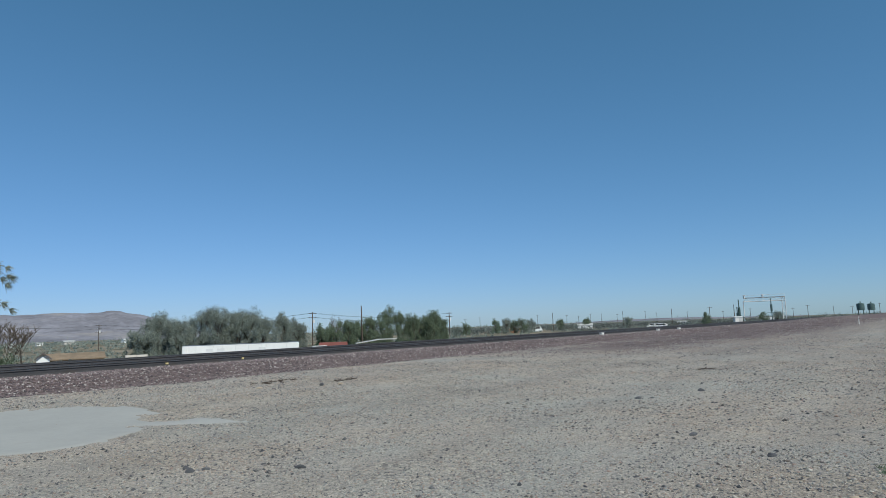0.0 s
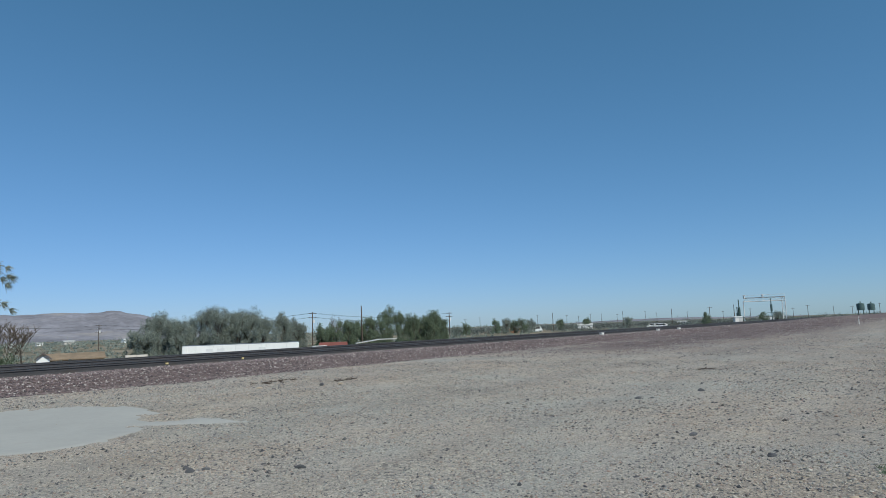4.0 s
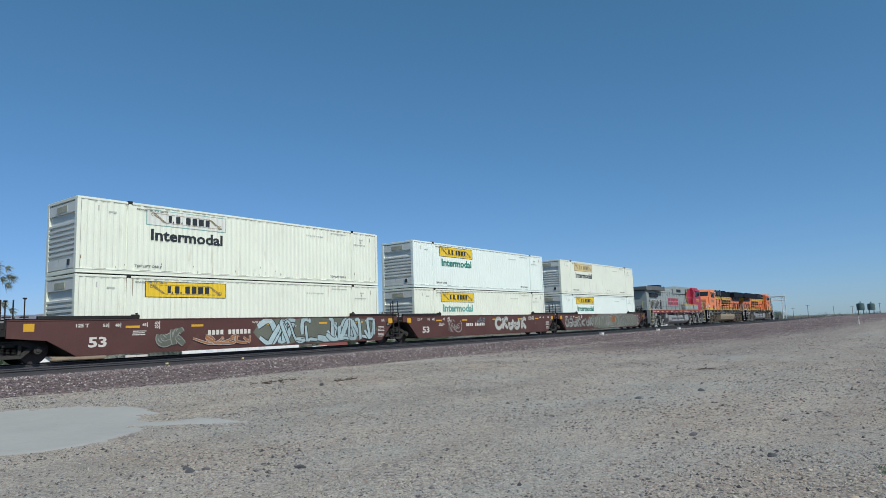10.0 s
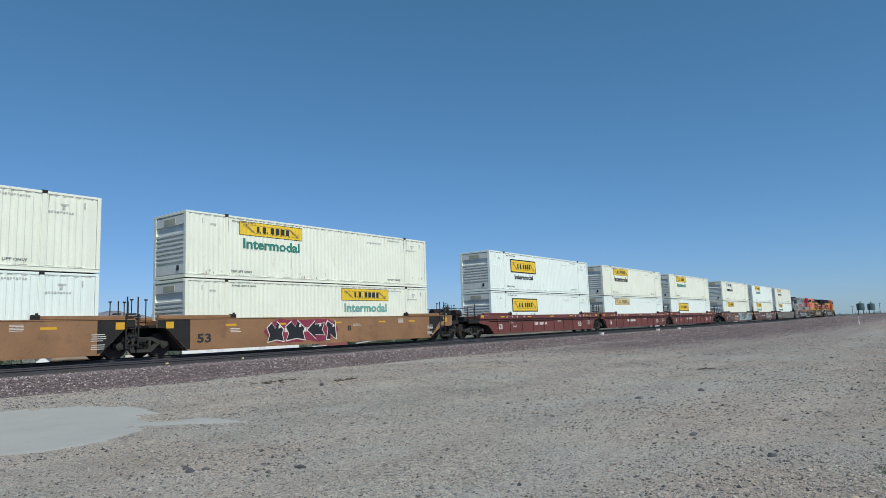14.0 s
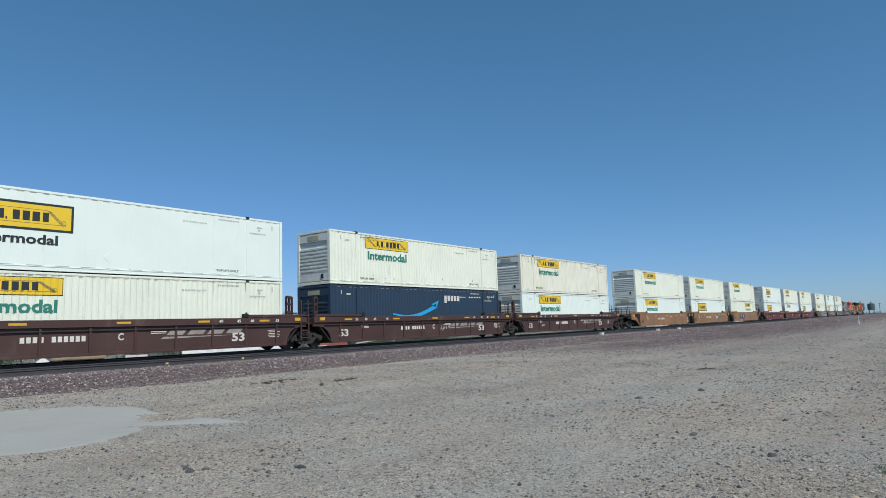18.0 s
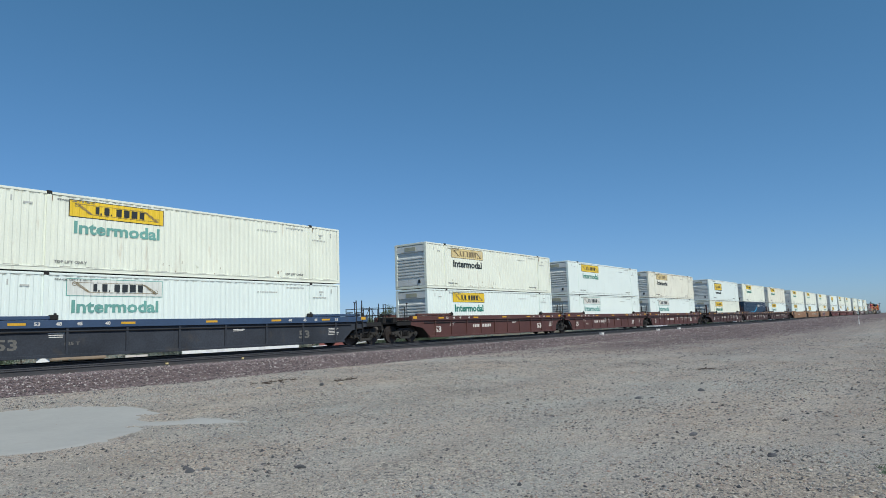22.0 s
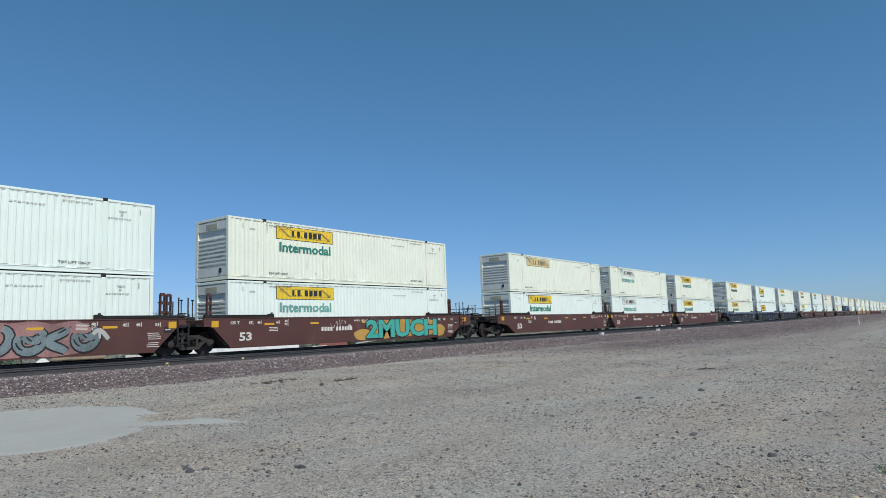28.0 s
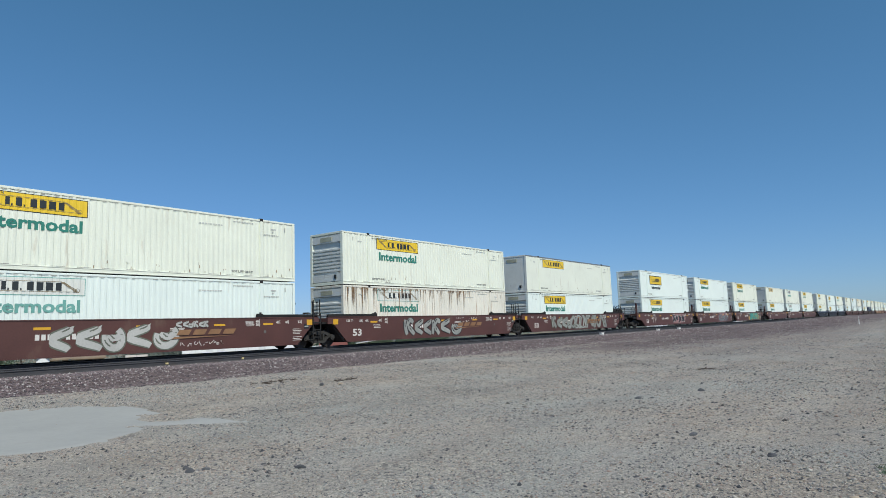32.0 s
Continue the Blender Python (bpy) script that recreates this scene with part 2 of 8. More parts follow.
def ground_mat():
    """Sandy ground: tan silt with grey gravel patches, purple-grey stone on the railway bed, scrub far off."""
    m = bpy.data.materials.new("sandy desert ground")
    m.use_nodes = True
    n, l = m.node_tree.nodes, m.node_tree.links
    bsdf = n["Principled BSDF"]
    bsdf.inputs["Roughness"].default_value = 0.95
    bsdf.inputs["Specular IOR Level"].default_value = 0.15
    tc = n.new("ShaderNodeTexCoord")

    def tex(scale, detail):
        t = n.new("ShaderNodeTexNoise")
        t.inputs["Scale"].default_value, t.inputs["Detail"].default_value, t.inputs["Roughness"].default_value = scale, detail, 0.65
        l.new(tc.outputs["Object"], t.inputs["Vector"])
        return t.outputs["Fac"]

    def ramp(src, stops):
        r = n.new("ShaderNodeValToRGB")
        while len(r.color_ramp.elements) < len(stops):
            r.color_ramp.elements.new(0.5)
        for e, (p, c) in zip(r.color_ramp.elements, stops):
            e.position, e.color = p, (*c, 1)
        l.new(src, r.inputs[0])
        return r.outputs[0]

    def mix(f, a, b, mode="MIX"):
        x = n.new("ShaderNodeMix")
        x.data_type, x.blend_type = "RGBA", mode
        if isinstance(f, float):
            x.inputs[0].default_value = f
        else:
            l.new(f, x.inputs[0])
        l.new(a, x.inputs[6])
        l.new(b, x.inputs[7])
        return x.outputs[2]

    def cells(scale, stops):
        """Stones lying side by side, each of one colour."""
        v = n.new("ShaderNodeTexVoronoi")
        v.inputs["Scale"].default_value = scale
        l.new(tc.outputs["Object"], v.inputs["Vector"])
        s = n.new("ShaderNodeSeparateColor")
        l.new(v.outputs["Color"], s.inputs[0])
        return ramp(s.outputs[0], stops)

    soil = ramp(tex(0.35, 6), [(0.3, (0.290, 0.272, 0.242)), (0.5, (0.382, 0.358, 0.320)), (0.7, (0.34, 0.326, 0.300))])
    grit = cells(52, [(0.0, (0.3, 0.31, 0.33)), (0.25, (0.72, 0.72, 0.73)), (0.55, (1.0, 1.0, 0.98)), (0.85, (1.25, 1.22, 1.18)), (1.0, (1.6, 1.55, 1.45))])
    coarse = cells(19, [(0.0, (0.42, 0.43, 0.46)), (0.3, (0.85, 0.85, 0.86)), (0.7, (1.05, 1.04, 1.02)), (1.0, (1.3, 1.25, 1.18))])
    sand = mix(0.6, soil, grit, "MULTIPLY")
    hue = ramp(tex(0.28, 5), [(0.36, (0.94, 1.0, 1.03)), (0.5, (1.0, 1.0, 1.0)), (0.64, (1.05, 0.99, 0.94))])
    sand = mix(1.0, sand, hue, "MULTIPLY")
    gravel = mix(0.8, sand, coarse, "MULTIPLY")
    # faint wheel tracks that run along the railway
    mp = n.new("ShaderNodeMapping")
    mp.inputs["Scale"].default_value = (0.05, 0.9, 1)
    l.new(tc.outputs["Object"], mp.inputs[0])
    tr = n.new("ShaderNodeTexNoise")
    tr.inputs["Scale"].default_value, tr.inputs["Detail"].default_value = 1.0, 5
    l.new(mp.outputs[0], tr.inputs["Vector"])
    worn = ramp(tr.outputs["Fac"], [(0.36, (0.88, 0.875, 0.875)), (0.5, (1, 1, 1)), (0.64, (1.09, 1.08, 1.06))])
    sand = mix(1.0, sand, worn, "MULTIPLY")
    dust = cells(130, [(0.0, (0.45, 0.46, 0.48)), (0.3, (0.92, 0.92, 0.93)), (0.7, (1.05, 1.04, 1.02)), (1.0, (1.35, 1.3, 1.25))])
    sand = mix(0.45, sand, dust, "MULTIPLY")
    gravel = mix(1.0, gravel, worn, "MULTIPLY")
    patchy = n.new("ShaderNodeMapRange")
    patchy.inputs[1].default_value, patchy.inputs[2].default_value = 0.44, 0.62
    l.new(tex(0.55, 7), patchy.inputs[0])
    near = mix(patchy.outputs[0], sand, gravel)
    bed = ramp(tex(22, 6), [(0.35, (0.08, 0.065, 0.066)), (0.55, (0.165, 0.13, 0.13)), (0.7, (0.26, 0.22, 0.21))])
    scrub = ramp(tex(0.05, 9), [(0.40, (0.27, 0.225, 0.165)), (0.5, (0.20, 0.175, 0.125)), (0.56, (0.105, 0.105, 0.075))])
    for layer, other in (("bed", bed), ("scrub", scrub)):
        at = n.new("ShaderNodeAttribute")
        at.attribute_name = layer
        near = mix(at.outputs["Fac"], near, other)
    l.new(near, bsdf.inputs["Base Color"])
    b = n.new("ShaderNodeBump")
    b.inputs["Strength"].default_value, b.inputs["Distance"].default_value = 0.8, 0.02
    l.new(tex(60, 6), b.inputs["Height"])
    l.new(b.outputs[0], bsdf.inputs["Normal"])
    return m


GROUND = ground_mat()
SILT = mat("smooth dried silt", (0.345, 0.345, 0.322), 0.85, var=0.05, big=0.8, fine=9, bump=0.06, dirt=(0.33, 0.30, 0.26), amount=0.25)


# ---- building tools ----
def bbox(bm, x0, x1, y0, y1, z0, z1, bevel=0.0):
    made = bmesh.ops.create_cube(bm, size=1, matrix=Matrix.Translation(((x0 + x1) / 2, (y0 + y1) / 2, (z0 + z1) / 2)) @ Matrix.Diagonal((x1 - x0, y1 - y0, z1 - z0, 1)))
    if bevel:
        edges = list({e for v in made["verts"] for e in v.link_edges})
        bmesh.ops.bevel(bm, geom=edges, offset=bevel, segments=1, affect="EDGES")


def rod(bm, a, b, r, n=8, r2=None):
    a, b = Vector(a), Vector(b)
    d = b - a
    m = Matrix.Translation((a + b) / 2) @ d.to_track_quat("Z", "Y").to_matrix().to_4x4()
    bmesh.ops.create_cone(bm, cap_ends=True, segments=n, radius1=r, radius2=r if r2 is None else r2, depth=d.length, matrix=m)


def pipe(bm, pts, r, n=6):
    for a, b in zip(pts, pts[1:]):
        rod(bm, a, b, r, n)


def prism(bm, outline, y0, y1, axis="y"):
    """A flat outline of (x, z) pushed from y0 to y1; with axis 'x' an outline of (y, z) pushed along x."""
    put = (lambda p, q: (p[0], q, p[1])) if axis == "y" else (lambda p, q: (q, p[0], p[1]))
    a = [bm.verts.new(put(p, y0)) for p in outline]
    b = [bm.verts.new(put(p, y1)) for p in outline]
    bm.faces.new(a)
    bm.faces.new(b[::-1])
    for i in range(len(outline)):
        j = (i + 1) % len(outline)
        bm.faces.new((a[j], a[i], b[i], b[j]))
    bmesh.ops.recalc_face_normals(bm, faces=bm.faces[:])


def mesh_from(name, bm, material, smooth=False):
    me = bpy.data.meshes.new(name)
    bm.to_mesh(me)
    bm.free()
    me.materials.append(material)
    if smooth:
        me.polygons.foreach_set("use_smooth", [True] * len(me.polygons))
        me.set_sharp_from_angle(angle=radians(35))
    return me


SHARED = {}


def piece(name, key, build, material, parent, at=None, label="", smooth=False):
    """One part under its thing. Pieces of one key and material share their mesh."""
    k = (key, material.name)
    if k not in SHARED:
        bm = bmesh.new()
        build(bm)
        SHARED[k] = mesh_from(name, bm, material, smooth)
    ob = new(name, SHARED[k])
    ob.parent = parent
    if at is not None:
        ob.matrix_basis = at
    return tagged(ob, label)


def part(name, bm, material, parent, label="", smooth=False):
    ob = new(name, mesh_from(name, bm, material, smooth))
    ob.parent = parent
    return tagged(ob, label)


def box_part(name, dims, material, parent, bevel=0.0, label="", at=None):
    key = ("box", tuple(round(d, 4) for d in dims), bevel)
    return piece(name, key, lambda bm: bbox(bm, *dims, bevel), material, parent, at, label)


def thing(name, label, category, at=None, group=""):
    ob = new(name)
    ob.empty_display_size = 0.3
    if at is not None:
        ob.matrix_basis = at
    return tagged(ob, label, category, group)


WORDS = {}


def word(text, width, height, material, parent, at, name="lettering", shear=0.0):
    """Lettering stretched to a width and height, its lower left corner at the pose's origin, facing the pose's +z."""
    key = (text, width, height, material.name, shear)
    if key not in WORDS:
        cu = bpy.data.curves.new("text", "FONT")
        cu.body, cu.extrude, cu.shear, cu.resolution_u, cu.offset = text, 0.004, shear, 2, (0.030 if name[:8] != "graffiti" else (0.075 if name == "graffiti_edge" else 0.048))
        ob = bpy.data.objects.new("text", cu)
        scene.collection.objects.link(ob)
        me = bpy.data.meshes.new_from_object(ob.evaluated_get(bpy.context.evaluated_depsgraph_get()))
        bpy.data.objects.remove(ob)
        bpy.data.curves.remove(cu)
        co = np.empty(len(me.vertices) * 3, dtype=np.float32)
        me.vertices.foreach_get("co", co)
        co = co.reshape(-1, 3)
        lo, hi = co.min(0), co.max(0)
        co[:, 0] = (co[:, 0] - lo[0]) * width / (hi[0] - lo[0])
        co[:, 1] = (co[:, 1] - lo[1]) * height / (hi[1] - lo[1])
        me.vertices.foreach_set("co", co.ravel())
        me.materials.clear()
        me.materials.append(material)
        WORDS[key] = me
    ob = new(name, WORDS[key])
    ob.parent = parent
    ob.matrix_basis = at
    return tagged(ob, kind="stuff")


def on_side(x, y, z, side):
    """A pose on a vehicle's flank: side -1 is the flank towards -y. Text starts at x and runs towards the reader's right."""
    return pose(x, y, z, 90, 0, 0) if side < 0 else pose(x, y, z, 90, 0, 180)


def bars(bm, rows, y, thick=0.004):
    """Short painted bars in place of small writing: rows of (x, z, length, height)."""
    for x, z, w, h in rows:
        bbox(bm, x, x + w, y - thick, y, z, z + h)


def polar(bearing, dist, z=0.0):
    """A place by its bearing from the camera's stand, degrees from +y towards +x."""
    return (EYE[0] + dist * math.sin(radians(bearing)), EYE[1] + dist * math.cos(radians(bearing)), z)


# ---- ground ----
def step(a, b, x):
    t = min(1, max(0, (x - a) / (b - a)))
    return t * t * (3 - 2 * t)


NORTH = -3.6


def height(x, y):
    v = noise.noise((x * 0.16, y * 0.16, 0)) * 0.05 + noise.noise((x * 0.7, y * 0.7, 3)) * 0.018
    if y < -6.3:
        z = -0.80 + 0.24 * step(-22, -8, y) + v
        z += step(48, 125, x) * (0.50 * math.exp(-((y + 10.5) / 3.5) ** 2) + 0.22 * step(-40, -12, y))
        z += step(95, 170, x) * 0.12
        s = step(-8.1, -6.3, y)
        return z * (1 - s) + s * -0.21
    if y < 2.6:
        return -0.21 + v * 0.2
    far = NORTH + noise.noise((x * 0.02, y * 0.02, 7)) * 0.35 * step(20, 120, y)
    return -0.23 + (far + 0.23) * step(2.6, 10.5, y)


def spread(marks):
    out = []
    for (a, b, d) in marks:
        n = max(1, round((b - a) / d))
        out += [a + (b - a) * i / n for i in range(n)]
    return out + [marks[-1][1]]


def build_ground():
    xs = spread([(-4800, -900, 300), (-900, -100, 50), (-100, -10, 6), (-10, 45, 0.4), (45, 130, 1.2), (130, 400, 6), (400, 1000, 40), (1000, 4800, 300)])
    ys = spread([(-3000, -300, 200), (-300, -60, 20), (-60, -27, 3), (-27, -9, 0.35), (-9, -5, 0.2), (-5, 2.6, 0.9), (2.6, 11, 0.7), (11, 60, 6), (60, 400, 20), (400, 4800, 250)])
    nx, ny = len(xs), len(ys)
    co = [(x, y, height(x, y)) for y in ys for x in xs]
    faces = [(j * nx + i, j * nx + i + 1, (j + 1) * nx + i + 1, (j + 1) * nx + i) for j in range(ny - 1) for i in range(nx - 1)]
    me = bpy.data.meshes.new("ground")
    me.from_pydata(co, [], faces)
    me.materials.append(GROUND)
    me.polygons.foreach_set("use_smooth", [True] * len(me.polygons))
    bed = me.attributes.new("bed", "FLOAT", "POINT")
    scrub = me.attributes.new("scrub", "FLOAT", "POINT")
    bv, sv = [], []
    for x, y, z in co:
        n = noise.noise((x * 0.5, y * 0.5, 9)) * 0.5
        b = step(-8.7, -7.5, y + n) * (1 - step(3.5, 6, y))
        spill = min(1, 1.25 * step(22, 40, x) * math.exp(-((y + 11.9 + n * 2.5) / (3.2 + 4.6 * step(30, 90, x))) ** 2))
        spill = max(spill, 0.46 * step(21, 35, x + n * 5) * step(-25, -19, y + n * 3))
        spill = max(spill, 0.20 * step(6, 34, x) * (1 - step(-10, -8, y)))
        bv.append(max(b, spill))
        sv.append(step(5, 12, y))
    bed.data.foreach_set("value", bv)
    scrub.data.foreach_set("value", sv)
    return tagged(new("ground", me), "tan sandy ground with grey gravel and sparse scrub", "ground", kind="structure")


ground = build_ground()


def scatter(name, places, material, label, seed=1):
    """Loose stones as one mesh: places are rows of x, y, z, size."""
    rng = np.random.default_rng(seed)
    base = np.array([(0, 0, 1), (0.9, 0, 0.1), (0, 0.9, -0.1), (-0.9, 0.1, 0), (0.1, -0.9, 0.05), (0, 0, -0.8)])
    tri = np.array([(0, 1, 2), (0, 2, 3), (0, 3, 4), (0, 4, 1), (5, 2, 1), (5, 3, 2), (5, 4, 3), (5, 1, 4)])
    k = len(base)
    p = np.asarray(places)
    n = len(p)
    shape = base[None] * rng.uniform(0.55, 1.25, (n, k, 1)) + rng.uniform(-0.18, 0.18, (n, k, 3))
    size = p[:, 3, None, None] * np.stack([rng.uniform(0.7, 1.4, n), rng.uniform(0.7, 1.4, n), rng.uniform(0.4, 0.8, n)], 1)[:, None, :]
    a = rng.uniform(0, 2 * np.pi, n)
    c, s = np.cos(a)[:, None], np.sin(a)[:, None]
    v = shape * size
    v = np.stack([v[..., 0] * c - v[..., 1] * s, v[..., 0] * s + v[..., 1] * c, v[..., 2]], 2) + p[:, None, :3]
    f = (tri[None] + (np.arange(n) * k)[:, None, None]).reshape(-1, 3)
    me = bpy.data.meshes.new(name)
    me.vertices.add(n * k)
    me.vertices.foreach_set("co", v.astype(np.float32).ravel())
    me.loops.add(len(f) * 3)
    me.loops.foreach_set("vertex_index", f.astype(np.int32).ravel())
    me.polygons.add(len(f))
    me.polygons.foreach_set("loop_start", np.arange(0, len(f) * 3, 3, dtype=np.int32))
    me.update(calc_edges=True)
    me.materials.append(material)
    return tagged(new(name, me), label, "gravel", kind="stuff")


def stones_near_track():
    rng = np.random.default_rng(5)
    rows = []
    for x0, x1, n, size in ((2, 26, 26000, 0.036), (26, 60, 15000, 0.045), (60, 130, 7000, 0.07)):
        xs = rng.uniform(x0, x1, n)
        ys = -8.35 + rng.beta(1.5, 1.25, n) * 3.2
        for x, y in zip(xs, ys):
            rows.append((x, y, height(x, y) + 0.012, size * rng.uniform(0.55, 1.5)))
    while len(rows) < 66000:
        x, y = rng.uniform(24, 140), rng.normal(-11.2, 3.0)
        if -18.5 < y < -8.0 and noise.noise((x * 0.25, y * 0.7, 31)) > -0.25:
            rows.append((x, y, height(x, y) + 0.01, 0.03 * (0.5 + x / 70) * rng.uniform(0.5, 1.5)))
    return rows


def stones_on_sand():
    rng = np.random.default_rng(6)
    rows = []
    while len(rows) < 60000:
        b, d = radians(rng.uniform(16, 90)), 4.5 + 46 * rng.random() ** 1.7
        x, y = EYE[0] + d * math.sin(b), EYE[1] + d * math.cos(b)
        if y > -8.0:
            continue
        if in_silt(x, y) and rng.random() < 0.96:
            continue
        patch = noise.noise((x * 0.35, y * 0.35, 11)) + 0.5 * noise.noise((x * 1.1, y * 1.1, 4))
        right = step(55, 85, math.degrees(b)) * 0.35
        if rng.random() > 0.34 + 1.3 * patch + right:
            continue
        size = 0.008 + 0.024 * rng.random() ** 3 + (0.03 * rng.random() if rng.random() < 0.03 + right * 0.09 else 0)
        size *= 0.50 + d / 46
        rows.append((x, y, height(x, y) + size * 0.12, size))
    return rows


def cobbles():
    """Larger loose stones in clusters, thickest on the rough ground towards +x."""
    rng = np.random.default_rng(46)
    rows = []
    while len(rows) < 6400:
        b, d = radians(rng.uniform(18, 90)), 4.2 + 52 * rng.random() ** 1.5
        x, y = EYE[0] + d * math.sin(b), EYE[1] + d * math.cos(b)
        if y > -9 or in_silt(x, y):
            continue
        patch = 0.8 * noise.noise((x * 0.30, y * 0.30, 51)) + 1.1 * noise.noise((x * 1.1, y * 1.1, 14))
        rough = step(60, 84, math.degrees(b)) * (1 - step(8, 30, d))
        if rng.random() > 0.03 + 1.1 * max(0, patch) + rough * 0.5 * (0.4 + patch):
            continue
        s = (0.009 + 0.040 * rng.random() ** 4) * (0.55 + d / 40)
        rows.append((x, y, height(x, y) + s * 0.2, s))
    return rows


def grit():
    """The finest loose stones, close to the camera's stand."""
    rng = np.random.default_rng(66)
    rows = []
    while len(rows) < 88000:
        b, d = radians(rng.uniform(17, 90)), 4.2 + 22 * rng.random() ** 1.15
        x, y = EYE[0] + d * math.sin(b), EYE[1] + d * math.cos(b)
        if y > -8.6 or in_silt(x, y):
            continue
        if rng.random() > (0.60 + 0.75 * noise.noise((x * 0.45, y * 0.8, 91))) * (1 - 0.6 * step(50, 72, math.degrees(b))):
            continue
        s = (0.007 + 0.013 * rng.random() ** 2) * (0.6 + d / 20)
        rows.append((x, y, height(x, y) + s * 0.2, s))
    while len(rows) < 91000:
        x, y = rng.normal(0, 11), EYE[1] + rng.normal(0, 9)
        if y < -8.6 and not in_silt(x, y):
            s = 0.006 + 0.03 * rng.random() ** 4
            rows.append((x, y, height(x, y) + s * 0.15, s))
    return rows


def stones_far():
    rng = np.random.default_rng(16)
    rows = []
    while len(rows) < 7000:
        x, y = rng.uniform(40, 150), rng.uniform(-24, -8.3)
        s = rng.uniform(0.015, 0.045) * (0.6 + x / 150)
        rows.append((x, y, height(x, y) + s * 0.1, s))
    return rows


def in_silt(x, y):
    n = noise.noise((x * 0.9, y * 0.9, 21)) * 0.38 + noise.noise((x * 3.0, y * 3.0, 5)) * 0.24 + noise.noise((x * 7.0, y * 7.0, 15)) * 0.12
    a = ((x - 3.9) / 3.4) ** 2 + ((y + 13.6) / 2.65) ** 2
    u, w = (x - 6.35) * 0.55 - (y + 15.3) * 0.835, (x - 6.35) * 0.835 + (y + 15.3) * 0.55
    c = (u / 1.25) ** 2 + (w / 0.5) ** 2
    island = ((x - 6.6) / 0.34) ** 2 + ((y + 14.75) / 0.6) ** 2 + n * 1.6 < 1.0
    return min(a, c) + n * 1.3 < 1.0 and not island


def build_silt():
    """A smooth sheet of dried silt lying in a shallow hollow of the sand."""
    d = 0.11
    bm = bmesh.new()
    grid = {}

    def vert(i, j):
        if (i, j) not in grid:
            x, y = -2 + i * d, -17.2 + j * d
            grid[i, j] = bm.verts.new((x, y, height(x, y) + 0.014))
        return grid[i, j]

    for i in range(int(12.0 / d)):
        for j in range(int(7.2 / d)):
            if in_silt(-2 + (i + 0.5) * d, -17.2 + (j + 0.5) * d):
                bm.faces.new((vert(i, j), vert(i + 1, j), vert(i + 1, j + 1), vert(i, j + 1)))
    for _ in range(2):
        bmesh.ops.smooth_vert(bm, verts=[v for v in bm.verts if v.is_boundary], factor=0.5, use_axis_x=True, use_axis_y=True)
    low = [v for v in bm.verts if v.is_boundary]
    for v in low:
        v.co.z -= 0.02
    me = mesh_from("silt_patch", bm, SILT, True)
    return tagged(new("silt_patch", me), "pale smooth patch of dried silt on the sand", "silt", kind="structure")


build_silt()
scatter("cobbles", cobbles(), COBBLES, "dark loose stones strewn in clusters on the sand", seed=18)
scatter("pebbles", stones_on_sand() + stones_far() + grit(), PEBBLES, "scattered mixed pebbles lying on the sandy ground", seed=8)


def rock(name, x, y, size, material, label, seed):
    rng = random.Random(seed)
    bm = bmesh.new()
    bmesh.ops.create_icosphere(bm, subdivisions=2, radius=1)
    for v in bm.verts:
        k = 1 + 0.35 * noise.noise(v.co * 1.3 + Vector((seed, 0, 0))) + rng.uniform(-0.05, 0.05)
        v.co = Vector((v.co.x * size[0], v.co.y * size[1], v.co.z * size[2])) * k
    ob = new(name, mesh_from(name, bm, material))
    ob.matrix_basis = pose(x, y, height(x, y) + size[2] * 0.35, 0, 0, rng.uniform(0, 360))
    return tagged(ob, label, "rock", "loose rocks")


rock("rock", 4.38, -19.18, (0.075, 0.05, 0.03), ROCK_DARK, "dark blue-grey rock lying on the sand", 1)
rock("rock", 4.53, -19.27, (0.05, 0.035, 0.022), ROCK_DARK, "small dark rock lying against a larger one", 21)
rock("rock", 4.42, -19.02, (0.04, 0.03, 0.03), ROCK_DARK, "dark stone behind a flat rock", 22)
rock("rock", 5.2, -20.15, (0.065, 0.04, 0.03), ROCK_DARK, "small grey-brown rock lying on the sand", 2)
rock("rock", 6.69, -25.55, (0.055, 0.04, 0.03), ROCK_PALE, "pale tan rock among dark gravel", 3)
rock("rock", 12.0, -13.0, (0.075, 0.06, 0.05), ROCK_DARK, "dark rock on the open sand", 4)
rock("rock", 12.4, -13.3, (0.07, 0.05, 0.04), ROCK_PALE, "pale rock beside a dark rock", 5)
rock("rock", 14.96, -21.94, (0.075, 0.055, 0.045), ROCK_DARK, "dark rock on pale gravel", 6)
rock("rock", 13.2, -21.2, (0.08, 0.05, 0.035), ROCK_DARK, "flat dark rock on pale gravel", 7)
rock("rock", 10.6, -12.2, (0.08, 0.06, 0.03), ROCK_PALE, "flat pale slab of rock on the sand", 8)
rock("rock", 8.3, -24.6, (0.06, 0.04, 0.03), ROCK_DARK, "dark rock in coarse gravel", 9)
rock("rock", 9.4, -23.4, (0.07, 0.05, 0.03), ROCK_DARK, "dark flat rock in coarse gravel", 10)


